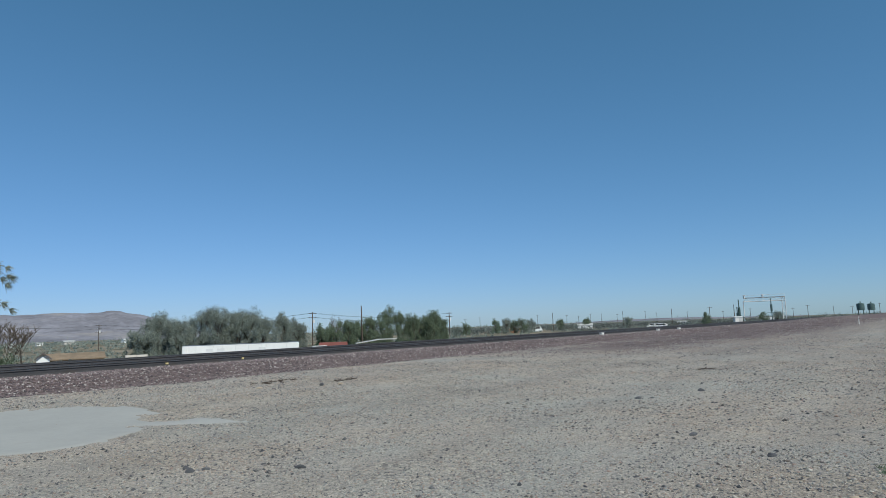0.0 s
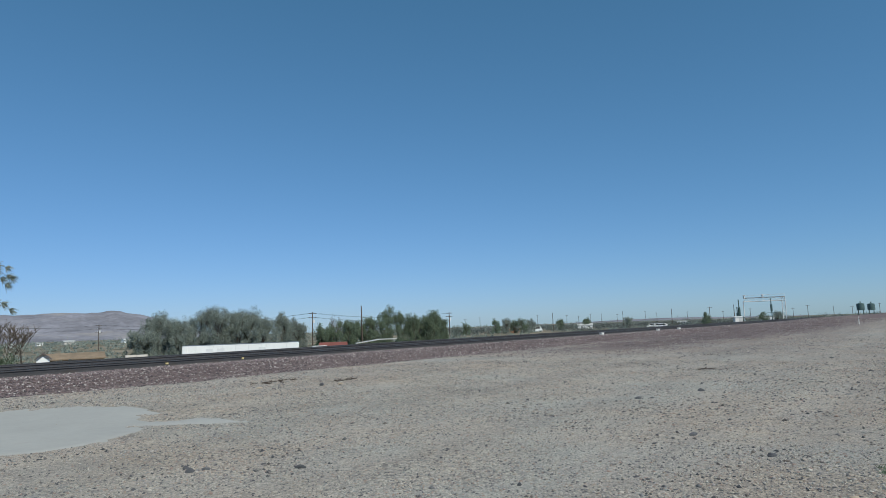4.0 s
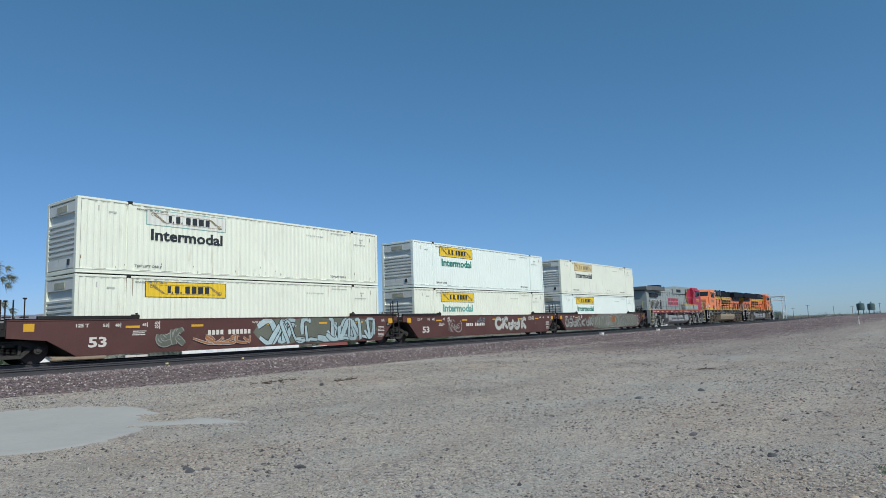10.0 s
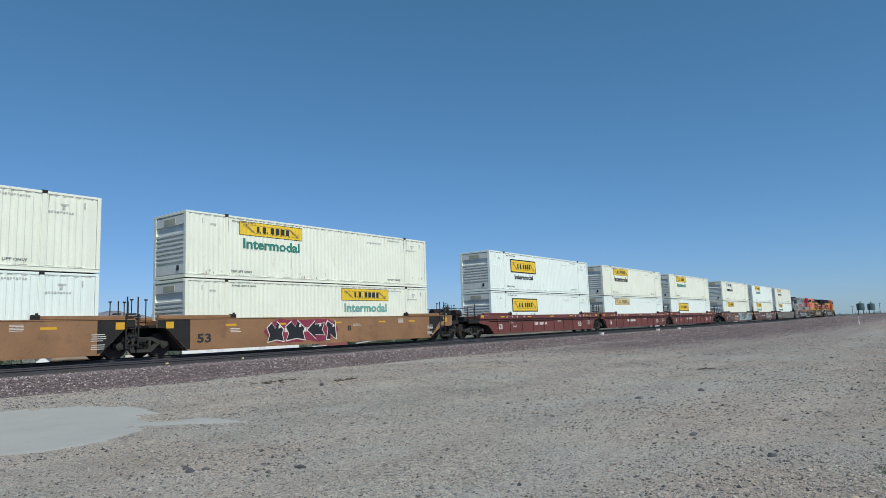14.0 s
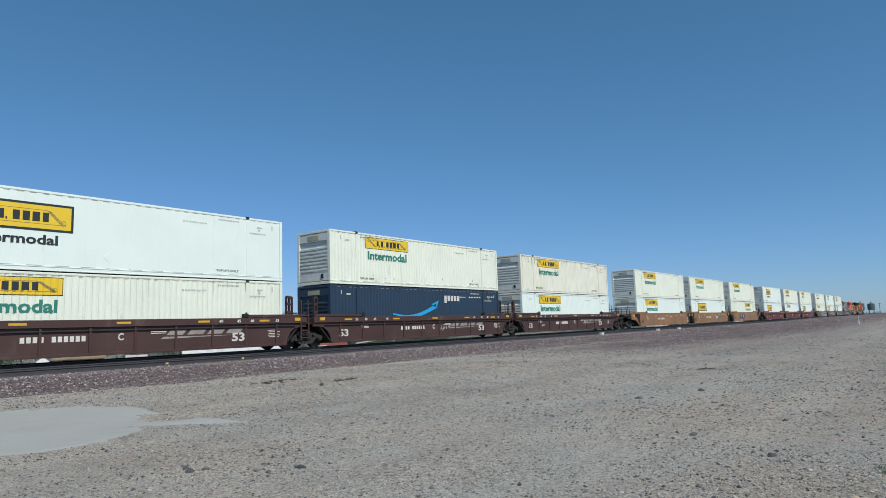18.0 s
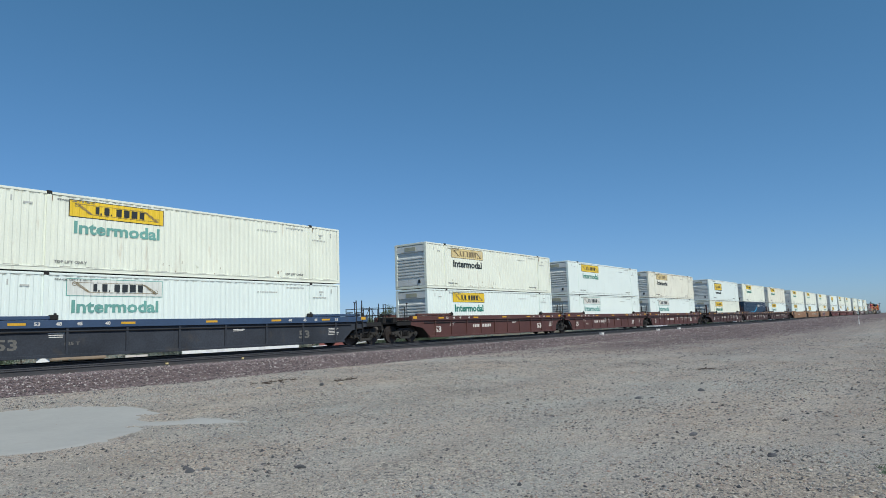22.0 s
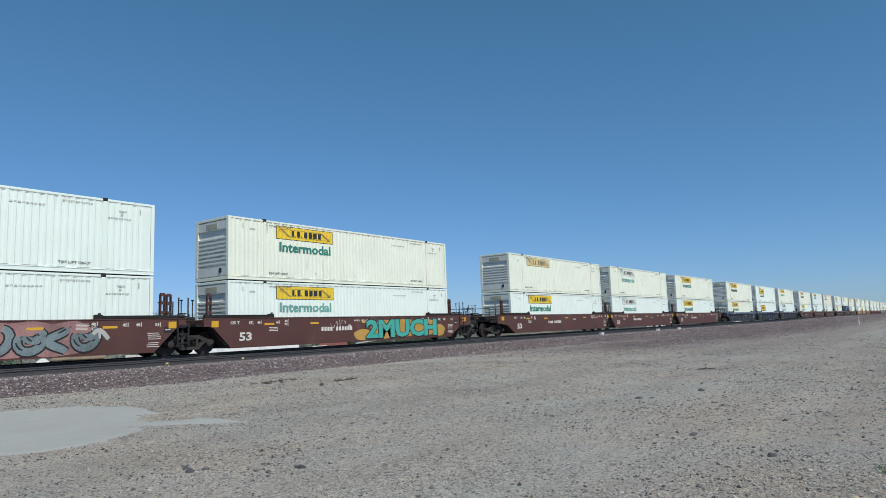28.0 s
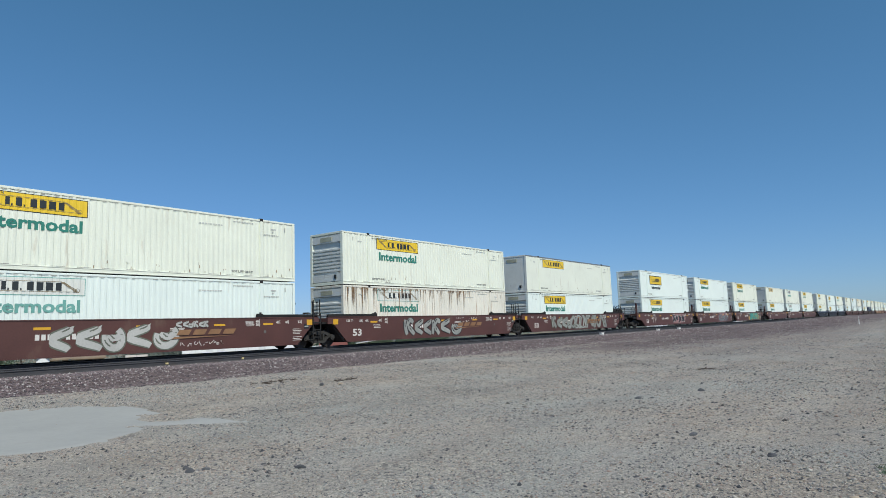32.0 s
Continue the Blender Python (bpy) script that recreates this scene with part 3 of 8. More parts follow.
def stick(x, y, length, turn, seed, label):
    rng = random.Random(seed)
    bm = bmesh.new()
    pts = [Vector((length * (i / 5 - 0.5), rng.uniform(-0.025, 0.025), 0.015 + rng.uniform(0, 0.03))) for i in range(6)]
    for i, (a, b) in enumerate(zip(pts, pts[1:])):
        rod(bm, a, b, 0.017 - 0.002 * i, 6)
    rod(bm, pts[2], pts[2] + Vector((0.08, 0.07, 0.04)), 0.008, 5)
    rod(bm, pts[3], pts[3] + Vector((-0.06, 0.09, 0.04)), 0.007, 5)
    ob = new("stick", mesh_from("stick", bm, STICK_WOOD))
    ob.matrix_basis = pose(x, y, height(x, y), 0, 0, turn)
    return tagged(ob, label, "stick", "fallen sticks")


for k, (dx, dy, n, a) in enumerate(((0, 0, 0.34, -30), (0.25, -0.12, 0.22, 40), (-0.3, -0.2, 0.28, -70), (0.5, 0.1, 0.3, -8), (-0.55, 0.05, 0.2, 15), (0.1, -0.35, 0.18, 80), (0.75, -0.1, 0.2, -40))):
    stick(11.9 + dx, -11.0 + dy, n, a, 11 + k, "short dark stick in a heap of dry debris")
stick(13.0, -12.7, 0.4, -20, 2, "forked weathered stick lying beside another")
stick(13.45, -12.65, 0.35, -25, 3, "charred stick lying on the sand")
stick(21.15, -20.33, 0.55, -50, 4, "short black stick on pale gravel")


# ---- tracks ----
def build_track(y, z, label):
    track = thing("railway_track", label, "railway track", pose(0, y, z))
    track["kind"] = "structure"
    half = [(0.0, -0.012), (0.030, -0.012), (0.036, -0.02), (0.036, -0.036), (0.010, -0.052), (0.009, -0.14), (0.076, -0.168), (0.076, -0.18)]
    outline = [(-a, b) for a, b in half[::-1]] + half
    for side in (-1, 1):
        def web(bm):
            prism(bm, outline, -820, 1500, axis="x")
        rail = piece("rail", "rail", web, RAIL_SIDE, track, pose(0, side * 0.755, 0), "weathered brown steel rail")
        piece("rail_head", "railhead", lambda bm: bbox(bm, -820, 1500, -0.034, 0.034, -0.0115, 0.0), RAIL_TOP, rail, None, "worn shiny top of the rail")
    return track


near_track = build_track(-4.3, -0.01, "weathered steel rails of the empty near main track")
far_track = build_track(0, 0, "weathered steel rails of the far main track")


def sleeper(bm):
    prism(bm, [(-0.13, -0.40), (0.13, -0.40), (0.11, -0.186), (-0.11, -0.186)], -1.3, 1.3)


for track in (near_track, far_track):
    for i in range(140):
        piece("sleeper", "sleeper", sleeper, CONCRETE, track, pose(-14 + i * 0.61, 0, 0))

scatter("ballast", stones_near_track(), BALLAST, "purple-grey crushed stone ballast beside the rails", seed=9)


def trackside_bits():
    for x, y, w, lab in ((47.0, -5.6, 0.42, "small white box fixed beside the rail"), (59.5, -5.6, 0.5, "small white box fixed beside the rail"), (64.5, -5.9, 0.5, "small white box lying by the track")):
        t = thing("track_box", lab, "track box", pose(x, y, height(x, y)), "boxes by the track")
        box_part("body", (-w / 2, w / 2, -0.1, 0.1, 0, 0.17), PLASTIC_WHITE, t, 0.015)
        box_part("lid", (-w / 2 - 0.02, w / 2 + 0.02, -0.12, 0.12, 0.171, 0.195), PLASTIC_WHITE, t)
    for x in (12.15, 15.2):
        t = thing("rail_marker", "small orange tag clipped to the rail's side", "rail tag", pose(x, -5.10, -0.11), "tags on the rail")
        box_part("tag", (-0.045, 0.045, -0.02, 0.028, -0.03, 0.03), SIGN_FADED, t, 0.005)
    t = thing("marker_post", "slim white marker post standing in the dirt", "post", pose(96, -18.1, height(96, -18.1)))
    rod_bm = bmesh.new()
    rod(rod_bm, (0, 0, 0), (0, 0, 0.95), 0.055, 8)
    part("shaft", rod_bm, PLASTIC_WHITE, t)
    box_part("band", (-0.06, 0.06, -0.06, 0.06, 0.72, 0.8), INK_DARK, t)


trackside_bits()


# ---- rolling stock: shared running gear ----
MOVING = []      # (thing, place along the train, y, z, turn)
SPINNING = []    # (wheelset, wheel radius, way of turning)
CAR_WHEEL, LOCO_WHEEL = 0.485, 0.533


def wheel_profile(bm, r):
    """A wheelset on its axle: two flanged wheels with hubs, turned about y."""
    rod(bm, (0, -1.12, 0), (0, 1.12, 0), 0.075, 10)
    for s in (-1, 1):
        rod(bm, (0, s * 0.69, 0), (0, s * 0.705, 0), r + 0.028, 28)
        rod(bm, (0, s * 0.705, 0), (0, s * 0.82, 0), r, 28, r * 0.985)
        rod(bm, (0, s * 0.815, 0), (0, s * 0.826, 0), r * 0.80, 24, r * 0.80)
        rod(bm, (0, s * 0.82, 0), (0, s * 0.90, 0), 0.16, 12)
        for k in range(4):
            a = k * math.pi / 2
            rod(bm, (r * 0.5 * math.cos(a), s * 0.824, r * 0.5 * math.sin(a)), (r * 0.5 * math.cos(a), s * 0.832, r * 0.5 * math.sin(a)), 0.035, 8)


def wheelset(parent, x, r, turned=1):
    ob = piece("wheelset", ("wheels", r), lambda bm: wheel_profile(bm, r), WHEEL_STEEL, parent, smooth=True, label="dark steel wheels on an axle")
    ob.matrix_parent_inverse = Matrix.Translation((x, 0, r))
    SPINNING.append((ob, r, turned))
    return ob


def side_frame(bm, s):
    """Cast side frame of a two-axle freight truck with openings round the spring group."""
    a, b = s * 1.02, s * 1.14
    prism(bm, [(-1.12, 0.44), (-1.12, 0.60), (-0.80, 0.66), (-0.42, 0.82), (0.42, 0.82), (0.80, 0.66), (1.12, 0.60), (1.12, 0.44), (0.72, 0.50), (0.40, 0.68), (-0.40, 0.68), (-0.72, 0.50)], min(a, b), max(a, b))
    prism(bm, [(-0.72, 0.50), (-0.40, 0.22), (0.40, 0.22), (0.72, 0.50), (0.56, 0.56), (0.34, 0.34), (-0.34, 0.34), (-0.56, 0.56)], min(a, b), max(a, b))
    for x in (-0.34, 0.34):
        bbox(bm, x - 0.05, x + 0.05, min(a, b), max(a, b), 0.32, 0.70)


def springs(bm):
    for k in range(5):
        rod(bm, (0, 0, 0.35 + k * 0.05), (0, 0, 0.375 + k * 0.05), 0.075, 8)


def bearing_cap(bm):
    rod(bm, (0, -1.03, 0), (0, -1.21, 0), 0.135, 12)
    rod(bm, (0, -1.205, 0), (0, -1.235, 0), 0.07, 8)


def freight_truck(parent, x):
    t = piece("truck", "truck_bolster", lambda bm: (bbox(bm, -0.2, 0.2, -1.16, 1.16, 0.60, 0.78, 0.02), bbox(bm, -0.32, 0.32, -0.5, 0.5, 0.775, 0.9)), SOOT, parent, pose(x, 0, 0), "dust-caked cast steel truck")
    for s in (-1, 1):
        piece("side_frame", ("truck_frame", s), lambda bm: side_frame(bm, s), TRUCK_DARK, t)
    for s in (-1, 1):
        for dx in (-0.18, 0, 0.18):
            piece("spring", "truck_spring", springs, SOOT, t, pose(dx, s * 1.08, 0))
        for dx in (-0.89, 0.89):
            piece("bearing_cap", "truck_cap", bearing_cap, TRUCK_DARK, t, pose(dx, 0, 0.485, 0, 0, 0 if s < 0 else 180), smooth=True)
    for dx in (-0.51, 0.51):
        box_part("brake_beam", (-0.04, 0.04, -0.85, 0.85, 0.36, 0.46), SOOT, t, 0, "", pose(dx, 0, 0))
    for dx in (-0.89, 0.89):
        wheelset(t, dx, CAR_WHEEL)
    return t


# ---- containers ----
CL, CW, CH = 16.15, 2.59, 2.89


def corrugated(bm, y, out, pitch=0.24, depth=0.022):
    """A side wall with trapezoid ribs between the rails; out is the way it faces."""
    xs = []
    x = -CL + 0.16
    while x < -0.16 - pitch + 0.01:
        xs += [(x, 0), (x + pitch * 0.36, 0), (x + pitch * 0.5, 1), (x + pitch * 0.86, 1)]
        x += pitch
    xs.append((-0.15, 0))
    rows = []
    for px, k in xs:
        yy = y - out * (0.012 + depth * (1 - k))
        rows.append([bm.verts.new((px, yy, z)) for z in (0.16, CH - 0.1)])
    for (a, b), (c, d) in zip(rows, rows[1:]):
        bm.faces.new((a, c, d, b) if out < 0 else (a, b, d, c))


def ribbed_sheet(bm, x0, x1, y, z0, z1, pitch=0.24, depth=0.022):
    """Vinyl laid over the ribs of a side wall that faces -y."""
    marks = {x0, x1}
    x = -CL + 0.16
    while x < -0.4:
        marks |= {v for v in (x, x + pitch * 0.36, x + pitch * 0.5, x + pitch * 0.86) if x0 < v < x1}
        x += pitch
    rows = []
    for v in sorted(marks):
        u = ((v + CL - 0.16) / pitch + 1e-6) % 1
        k = 0 if u < 0.36 else ((u - 0.36) / 0.14 if u < 0.5 else (1 if u < 0.86 else 1 - (u - 0.86) / 0.14))
        rows.append([bm.verts.new((v, y + depth * 0.8 * (1 - k), z)) for z in (z0, z1)])
    for (a, b), (c, d) in zip(rows, rows[1:]):
        bm.faces.new((a, c, d, b))


def smooth_wall(bm, y, out):
    """Plate side wall pressed in one sheet with narrow joint strips."""
    xs = [(-CL + 0.15, 0)]
    for i in range(1, 13):
        x = -CL + i * CL / 13
        xs += [(x - 0.024, 0), (x - 0.02, 1), (x + 0.02, 1), (x + 0.024, 0)]
    xs.append((-0.15, 0))
    rows = [[bm.verts.new((px, y - out * (0.016 - 0.004 * k), z)) for z in (0.16, CH - 0.1)] for px, k in xs]
    for (a, b), (c, d) in zip(rows, rows[1:]):
        bm.faces.new((a, c, d, b) if out < 0 else (a, b, d, c))


def end_ribs(bm):
    """Rear end wall of a container pressed with horizontal ribs."""
    x0, x1 = -CL + 0.085, -CL + 0.008
    pts = [(-CL + 0.10, 0.14), (x0, 0.14), (x0, 0.2), (x1, 0.2), (x1, 0.6), (x0, 0.6)]
    for i in range(7):
        z = 0.72 + i * 0.19
        pts += [(x0, z), (x1, z + 0.012), (x1, z + 0.095), (x0, z + 0.125)]
    pts += [(x0, 2.32), (x1, 2.32), (x1, 2.70), (x0, 2.70), (x0, CH - 0.12), (-CL + 0.10, CH - 0.12)]
    prism(bm, pts, -1.12, 1.12)


def scrolls(bm, x0, x1, z0, z1, y):
    """Thin slanted scroll lines at both ends of the sign."""
    h = z1 - z0
    w = (x1 - x0)
    t = 0.008

    def line(p, q):
        d = Vector((q[0] - p[0], 0, q[1] - p[1]))
        nrm = Vector((-d.z, 0, d.x)).normalized() * t
        a, b = Vector((p[0], y, p[1])), Vector((q[0], y, q[1]))
        vs = [bm.verts.new(v) for v in (a - nrm, b - nrm, b + nrm, a + nrm)]
        bm.faces.new(vs)

    for i in range(4):
        k = 0.035 * i * w * 0.4
        line((x0 + w * 0.05 + k, z1 - h * 0.2), (x0 + w * 0.2 + k * 0.6, z0 + h * 0.22))
        line((x1 - w * 0.2 - k * 0.6, z1 - h * 0.22), (x1 - w * 0.05 - k, z0 + h * 0.2))
    line((x0 + w * 0.08, z1 - h * 0.2), (x1 - w * 0.22, z1 - h * 0.2))
    line((x0 + w * 0.2, z0 + h * 0.2), (x1 - w * 0.06, z0 + h * 0.2))
    for cx, cz in ((x0 + w * 0.07, z1 - h * 0.28), (x1 - w * 0.07, z0 + h * 0.28)):
        ring = [(cx + math.cos(a) * w * 0.022, cz + math.sin(a) * h * 0.13) for a in np.linspace(0, 2 * math.pi, 9)]
        for p, q in zip(ring, ring[1:]):
            line(p, q)


def emblem(bm, x0, x1, z0, z1, y, lean=0.0):
    """The owner's mark as plain upright blocks in a row."""
    w = x1 - x0
    for a, b, low in ((0.0, 0.085, 0), (0.10, 0.125, 1), (0.165, 0.285, 0), (0.30, 0.325, 1), (0.40, 0.53, 0), (0.555, 0.69, 0), (0.71, 0.855, 0), (0.88, 1.0, 0)):
        top = z0 + (z1 - z0) * (0.25 if low else 1)
        h = top - z0
        cut = [(a + 0.08 * (b - a), b - 0.08 * (b - a), 0.06, 0.94)] if not low else [(a, b, 0.08, 1)]
        for p, q, k0, k1 in cut:
            bm.faces.new([bm.verts.new(v) for v in ((x0 + p * w, y, z0 + k0 * h), (x0 + q * w, y, z0 + k0 * h), (x0 + q * w + lean, y, z0 + k1 * h), (x0 + p * w + lean, y, z0 + k1 * h))])


CONT_LABELS = {"CREAM": "cream-white", "COOL": "bright white", "AGED": "stained off-white", "RUSTY": "rust-streaked white", "NAVY": "navy blue"}
PAINTS = {"CREAM": CREAM, "COOL": COOL, "AGED": AGED, "RUSTY": RUSTY, "NAVY": NAVY}


def container(s, z, paint, sign, ink, wall="rib", shift=0.0, above=True):
    """A 53-foot domestic container. Its origin is its front end at floor level. sign: Y yellow, B yellow with a heavy border,
    W bleached, F faded, N none. ink: the lettering's material, or None."""
    body = PAINTS[paint]
    what = {"Y": "a yellow sign", "B": "a black-bordered yellow sign", "W": "a bleached white sign", "F": "a faded tan sign", "N": "a light blue mark"}[sign]
    c = thing("container", "%s %s container with %s, %s" % (CONT_LABELS[paint], "ribbed" if wall == "rib" else "smooth", what.replace("a ", ""), "stacked on top" if above else "in a well car"), "container", None, "stacked containers")
    post_x = (-CL + 0.07, -0.07)
    y0 = CW / 2
    for side in (-1, 1):
        if wall == "rib":
            piece("side_wall", ("corr", side), lambda bm: corrugated(bm, side * y0, side), body, c)
        else:
            piece("side_wall", ("plate", side), lambda bm: smooth_wall(bm, side * y0, side), body, c)
        top_rail = DARK_END if wall == "grey_top" else body
        box_part("top_rail", (-CL, 0, min(side * y0, side * (y0 - 0.07)), max(side * y0, side * (y0 - 0.07)), CH - 0.1, CH - 0.012), top_rail, c, 0.008)
        piece("bottom_rail", ("brail", side), lambda bm: prism(bm, [(side * (y0 - 0.07), 0.012), (side * (y0 - 0.006), 0.012), (side * y0, 0.02), (side * y0, 0.05), (side * (y0 - 0.008), 0.058), (side * (y0 - 0.008), 0.135), (side * (y0 + 0.010), 0.155), (side * (y0 + 0.010), 0.178), (side * (y0 - 0.07), 0.182)], -CL, 0, axis="x"), body, c)
        for px in post_x:
            box_part("corner_post", (px - 0.07, px + 0.07, min(side * (y0 + 0.003), side * (y0 - 0.1)), max(side * (y0 + 0.003), side * (y0 - 0.1)), 0.16, CH - 0.1), body, c, 0.01)
        for px in (-CL + 1.98, -1.98):
            box_part("lift_post", (px - 0.08, px + 0.08, min(side * (y0 + 0.016), side * (y0 - 0.06)), max(side * (y0 + 0.016), side * (y0 - 0.06)), 0.16, CH - 0.1), body, c, 0.01)
            box_part("corner_casting", (px - 0.09, px + 0.09, min(side * (y0 + 0.012), side * (y0 - 0.12)), max(side * (y0 + 0.012), side * (y0 - 0.12)), CH - 0.13, CH + 0.025), SOOT, c, 0.01, "dark steel lifting casting")
    box_part("roof", (-CL + 0.02, -0.02, -y0 + 0.07, y0 - 0.07, CH - 0.06, CH - 0.015), body, c)
    box_part("underframe", (-CL + 0.02, -0.02, -y0 + 0.07, y0 - 0.07, 0.02, 0.12), SOOT, c)
    end_paint = NAVY if paint == "NAVY" else DOOR_GREY
    if wall == "grey_top":
        end = box_part("end_wall", (-CL + 0.02, -CL + 0.07, -1.17, 1.17, 0.14, CH - 0.1), DOOR_GREY, c, 0.0, "plain pale end wall")
    else:
        end = piece("end_wall", "end_ribs", end_ribs, end_paint, c, None, "grey end wall pressed in horizontal ribs")
    piece("end_frame", "end_frame", lambda bm: [bbox(bm, -CL - 0.002, -CL + 0.1, *d, 0.008) for d in ((-1.29, -1.1, 0.165, CH - 0.105), (1.1, 1.29, 0.165, CH - 0.105), (-1.22, 1.22, 0.01, 0.155), (-1.22, 1.22, CH - 0.125, CH - 0.008))], body if wall != "grey_top" else end_paint, c)
    box_part("end_sign", (-CL - 0.004, -CL + 0.01, -0.45, 0.45, 2.38, 2.62), END_SIGN, end)
    box_part("latch_box", (-CL - 0.03, -CL + 0.012, -0.78, -0.62, 0.34, 0.55), INK_DARK, end, 0.006)
    box_part("front_wall", (-0.07, -0.02, -1.2, 1.2, 0.14, CH - 0.1), body, c)
    # markings on both flanks
    for side in (-1, 1):
        flank = c
        yy = side * (y0 - 0.008)

        def flip(build):
            def made(bm):
                build(bm)
                if side > 0:
                    bmesh.ops.rotate(bm, verts=bm.verts[:], cent=(-CL / 2, 0, 0), matrix=Matrix.Rotation(math.pi, 3, "Z"))
            return made

        f = -(y0 - 0.008)
        if sign == "N":
            def curve(bm):
                for i in range(22):
                    t0, t1 = i / 22, (i + 1) / 22
                    def edge(t, k):
                        x = -11.3 + 4.0 * t
                        return (x, f, 1.50 - 0.45 * math.sin(math.pi * min(1, 0.12 + t * 0.86)) + k * (0.04 + 0.10 * t) + 0.32 * t)
                    bm.faces.new([bm.verts.new(p) for p in (edge(t0, -1), edge(t1, -1), edge(t1, 1), edge(t0, 1))])
                bm.faces.new([bm.verts.new(p) for p in ((-7.75, f, 1.90), (-7.2, f, 1.68), (-7.0, f, 2.14))])
            piece("curved_mark", ("curve", side), flip(curve), SKY_INK, flank, None, "light blue curved arrow mark")
            piece("owner_mark", ("navy_mark", side), flip(lambda bm: bars(bm, [(-6.4 + i * 0.34, 2.12 + (0.0 if i else -0.12), 0.25, 0.34 + (0 if i else 0.12)) for i in range(5)] + [(-3.7 + i * 0.3, 2.35, 0.2, 0.08) for i in range(5)] + [(-1.5 + i * 0.25, 2.4, 0.16, 0.08) for i in range(4)], f)), INK_WHITE, flank, None, "white mark made of plain bars")
        else:
            low = sign == "B"
            x0, x1 = (-13.3 + shift, -9.55 + shift) if low else (-13.5 + shift, -9.83 + shift)
            z0, z1 = (1.42, 2.42) if low else (2.05, 2.70)
            plate = {"Y": SIGN_YELLOW, "B": SIGN_YELLOW, "W": SIGN_WHITE, "F": SIGN_FADED}[sign]
            edge = INK_FADED if sign == "F" else (INK_TEAL if sign == "W" else INK_DARK)
            b = 0.085 if low else 0.028
            sheet = (lambda bm, a, b, y, c, d: bbox(bm, a, b, y, f + 0.012, c, d)) if wall != "rib" else ribbed_sheet
            kind = wall == "rib"
            sp = piece("sign_border", ("signb", side, low, shift, kind), flip(lambda bm: sheet(bm, x0, x1, f - 0.001, z0, z1)), edge, flank, None, "dark border of the sign")
            pl = piece("sign_plate", ("sign", side, low, shift, kind), flip(lambda bm: sheet(bm, x0 + b, x1 - b, f - 0.004, z0 + b, z1 - b)), plate, sp, None, what[2:] + " sheet")
            mark_ink = INK_FADED if sign == "F" else INK_DARK
            zc, hh = (z0 + z1) / 2, (z1 - z0) * (0.19 if low else 0.25)
            piece("sign_mark", ("mark", side, low, shift), flip(lambda bm: emblem(bm, x0 + 0.255 * (x1 - x0), x0 + 0.78 * (x1 - x0), zc - hh, zc + hh, f - 0.008)), mark_ink, pl, None, "dark mark of plain blocks")["kind"] = "stuff"
            piece("sign_scroll", ("scroll", side, low, shift), flip(lambda bm: scrolls(bm, x0 + b, x1 - b, z0 + b, z1 - b, f - 0.0065)), INK_FADED, pl)
            if ink:
                if low:
                    lx, lz, lw, lh = -12.78 + shift, 0.93, 2.72, 0.36
                else:
                    lx, lz, lw, lh = -13.3 + shift, 1.44, 3.3, 0.47
                word("Intermodal", lw, lh, ink, flank, on_side(lx if side < 0 else -CL - lx, yy, lz, side))
        pale = INK_WHITE if paint == "NAVY" else STENCIL
        if sign != "N":
            for lx in (-13.95, -3.6):
                word("TOP LIFT ONLY", 1.15, 0.10, STENCIL_DARK, flank, on_side(lx if side < 0 else -CL - lx, yy, 0.32, side))
            word("STACK LIMIT 3 HIGH", 1.3, 0.065, STENCIL_DARK, flank, on_side(-13.9 if side < 0 else -CL + 13.9, yy, 2.61, side))
        piece("stencil", ("stencil", side, paint == "NAVY"), flip(lambda bm: bars(bm, [(-1.45, 2.42, 0.3, 0.07), (-1.38, 2.29, 0.1, 0.07)] + [(-1.85 + i * 0.1, 2.14, 0.07, 0.06) for i in range(9)] + [(-5.2 + i * 0.13, 2.36, 0.09, 0.055) for i in range(9)] + [(-3.5 + i * 0.09, 2.6, 0.065, 0.06) for i in range(12)] + [(-0.62, 2.4, 0.05, 0.22), (-15.4, 2.4, 0.05, 0.2), (-15.0, 2.36, 0.3, 0.07)], f)), pale, flank, None, "small dark stencil marks")["kind"] = "stuff"
        piece("placard_holder", ("placard", side), flip(lambda bm: [prism(bm, [(-8.25 - r, zc), (-8.25, zc - r), (-8.25 + r, zc), (-8.25, zc + r)], f, f + 0.01) for zc in (0.62,) for r in (0.19,)]), body, flank)
        piece("rail_seam", ("slots", side), flip(lambda bm: bars(bm, [(-CL + 0.5 + i * 0.42, CH - 0.13, 0.22, 0.016) for i in range(37)] + [(-CL + 0.6 + i * 0.9, 0.19, 0.5, 0.016) for i in range(17)], f)), GRIME_INK, flank)["kind"] = "stuff"
    if paint in ("CREAM", "AGED", "RUSTY"):
        rng = random.Random(int(s * 7 + z * 31) + 9000)
        bm = bmesh.new()
        f = -(y0 - 0.009)
        for _ in range(rng.randint(1, 4)):
            mid = rng.uniform(-15.5, -0.8)
            for _ in range(rng.randint(3, 9)):
                x, w, zz, h = mid + rng.gauss(0, 0.7), rng.uniform(0.015, 0.05), 0.17 + rng.random() ** 2 * 0.4, rng.uniform(0.04, 0.16)
                if -CL + 0.1 < x < -0.1:
                    vs = [bm.verts.new((x + dx, f, zz + dz)) for dx, dz in ((0, 0), (w, 0.01), (w * 0.8, h), (w * 0.2, h * rng.uniform(0.7, 1)))]
                    bm.faces.new(vs)
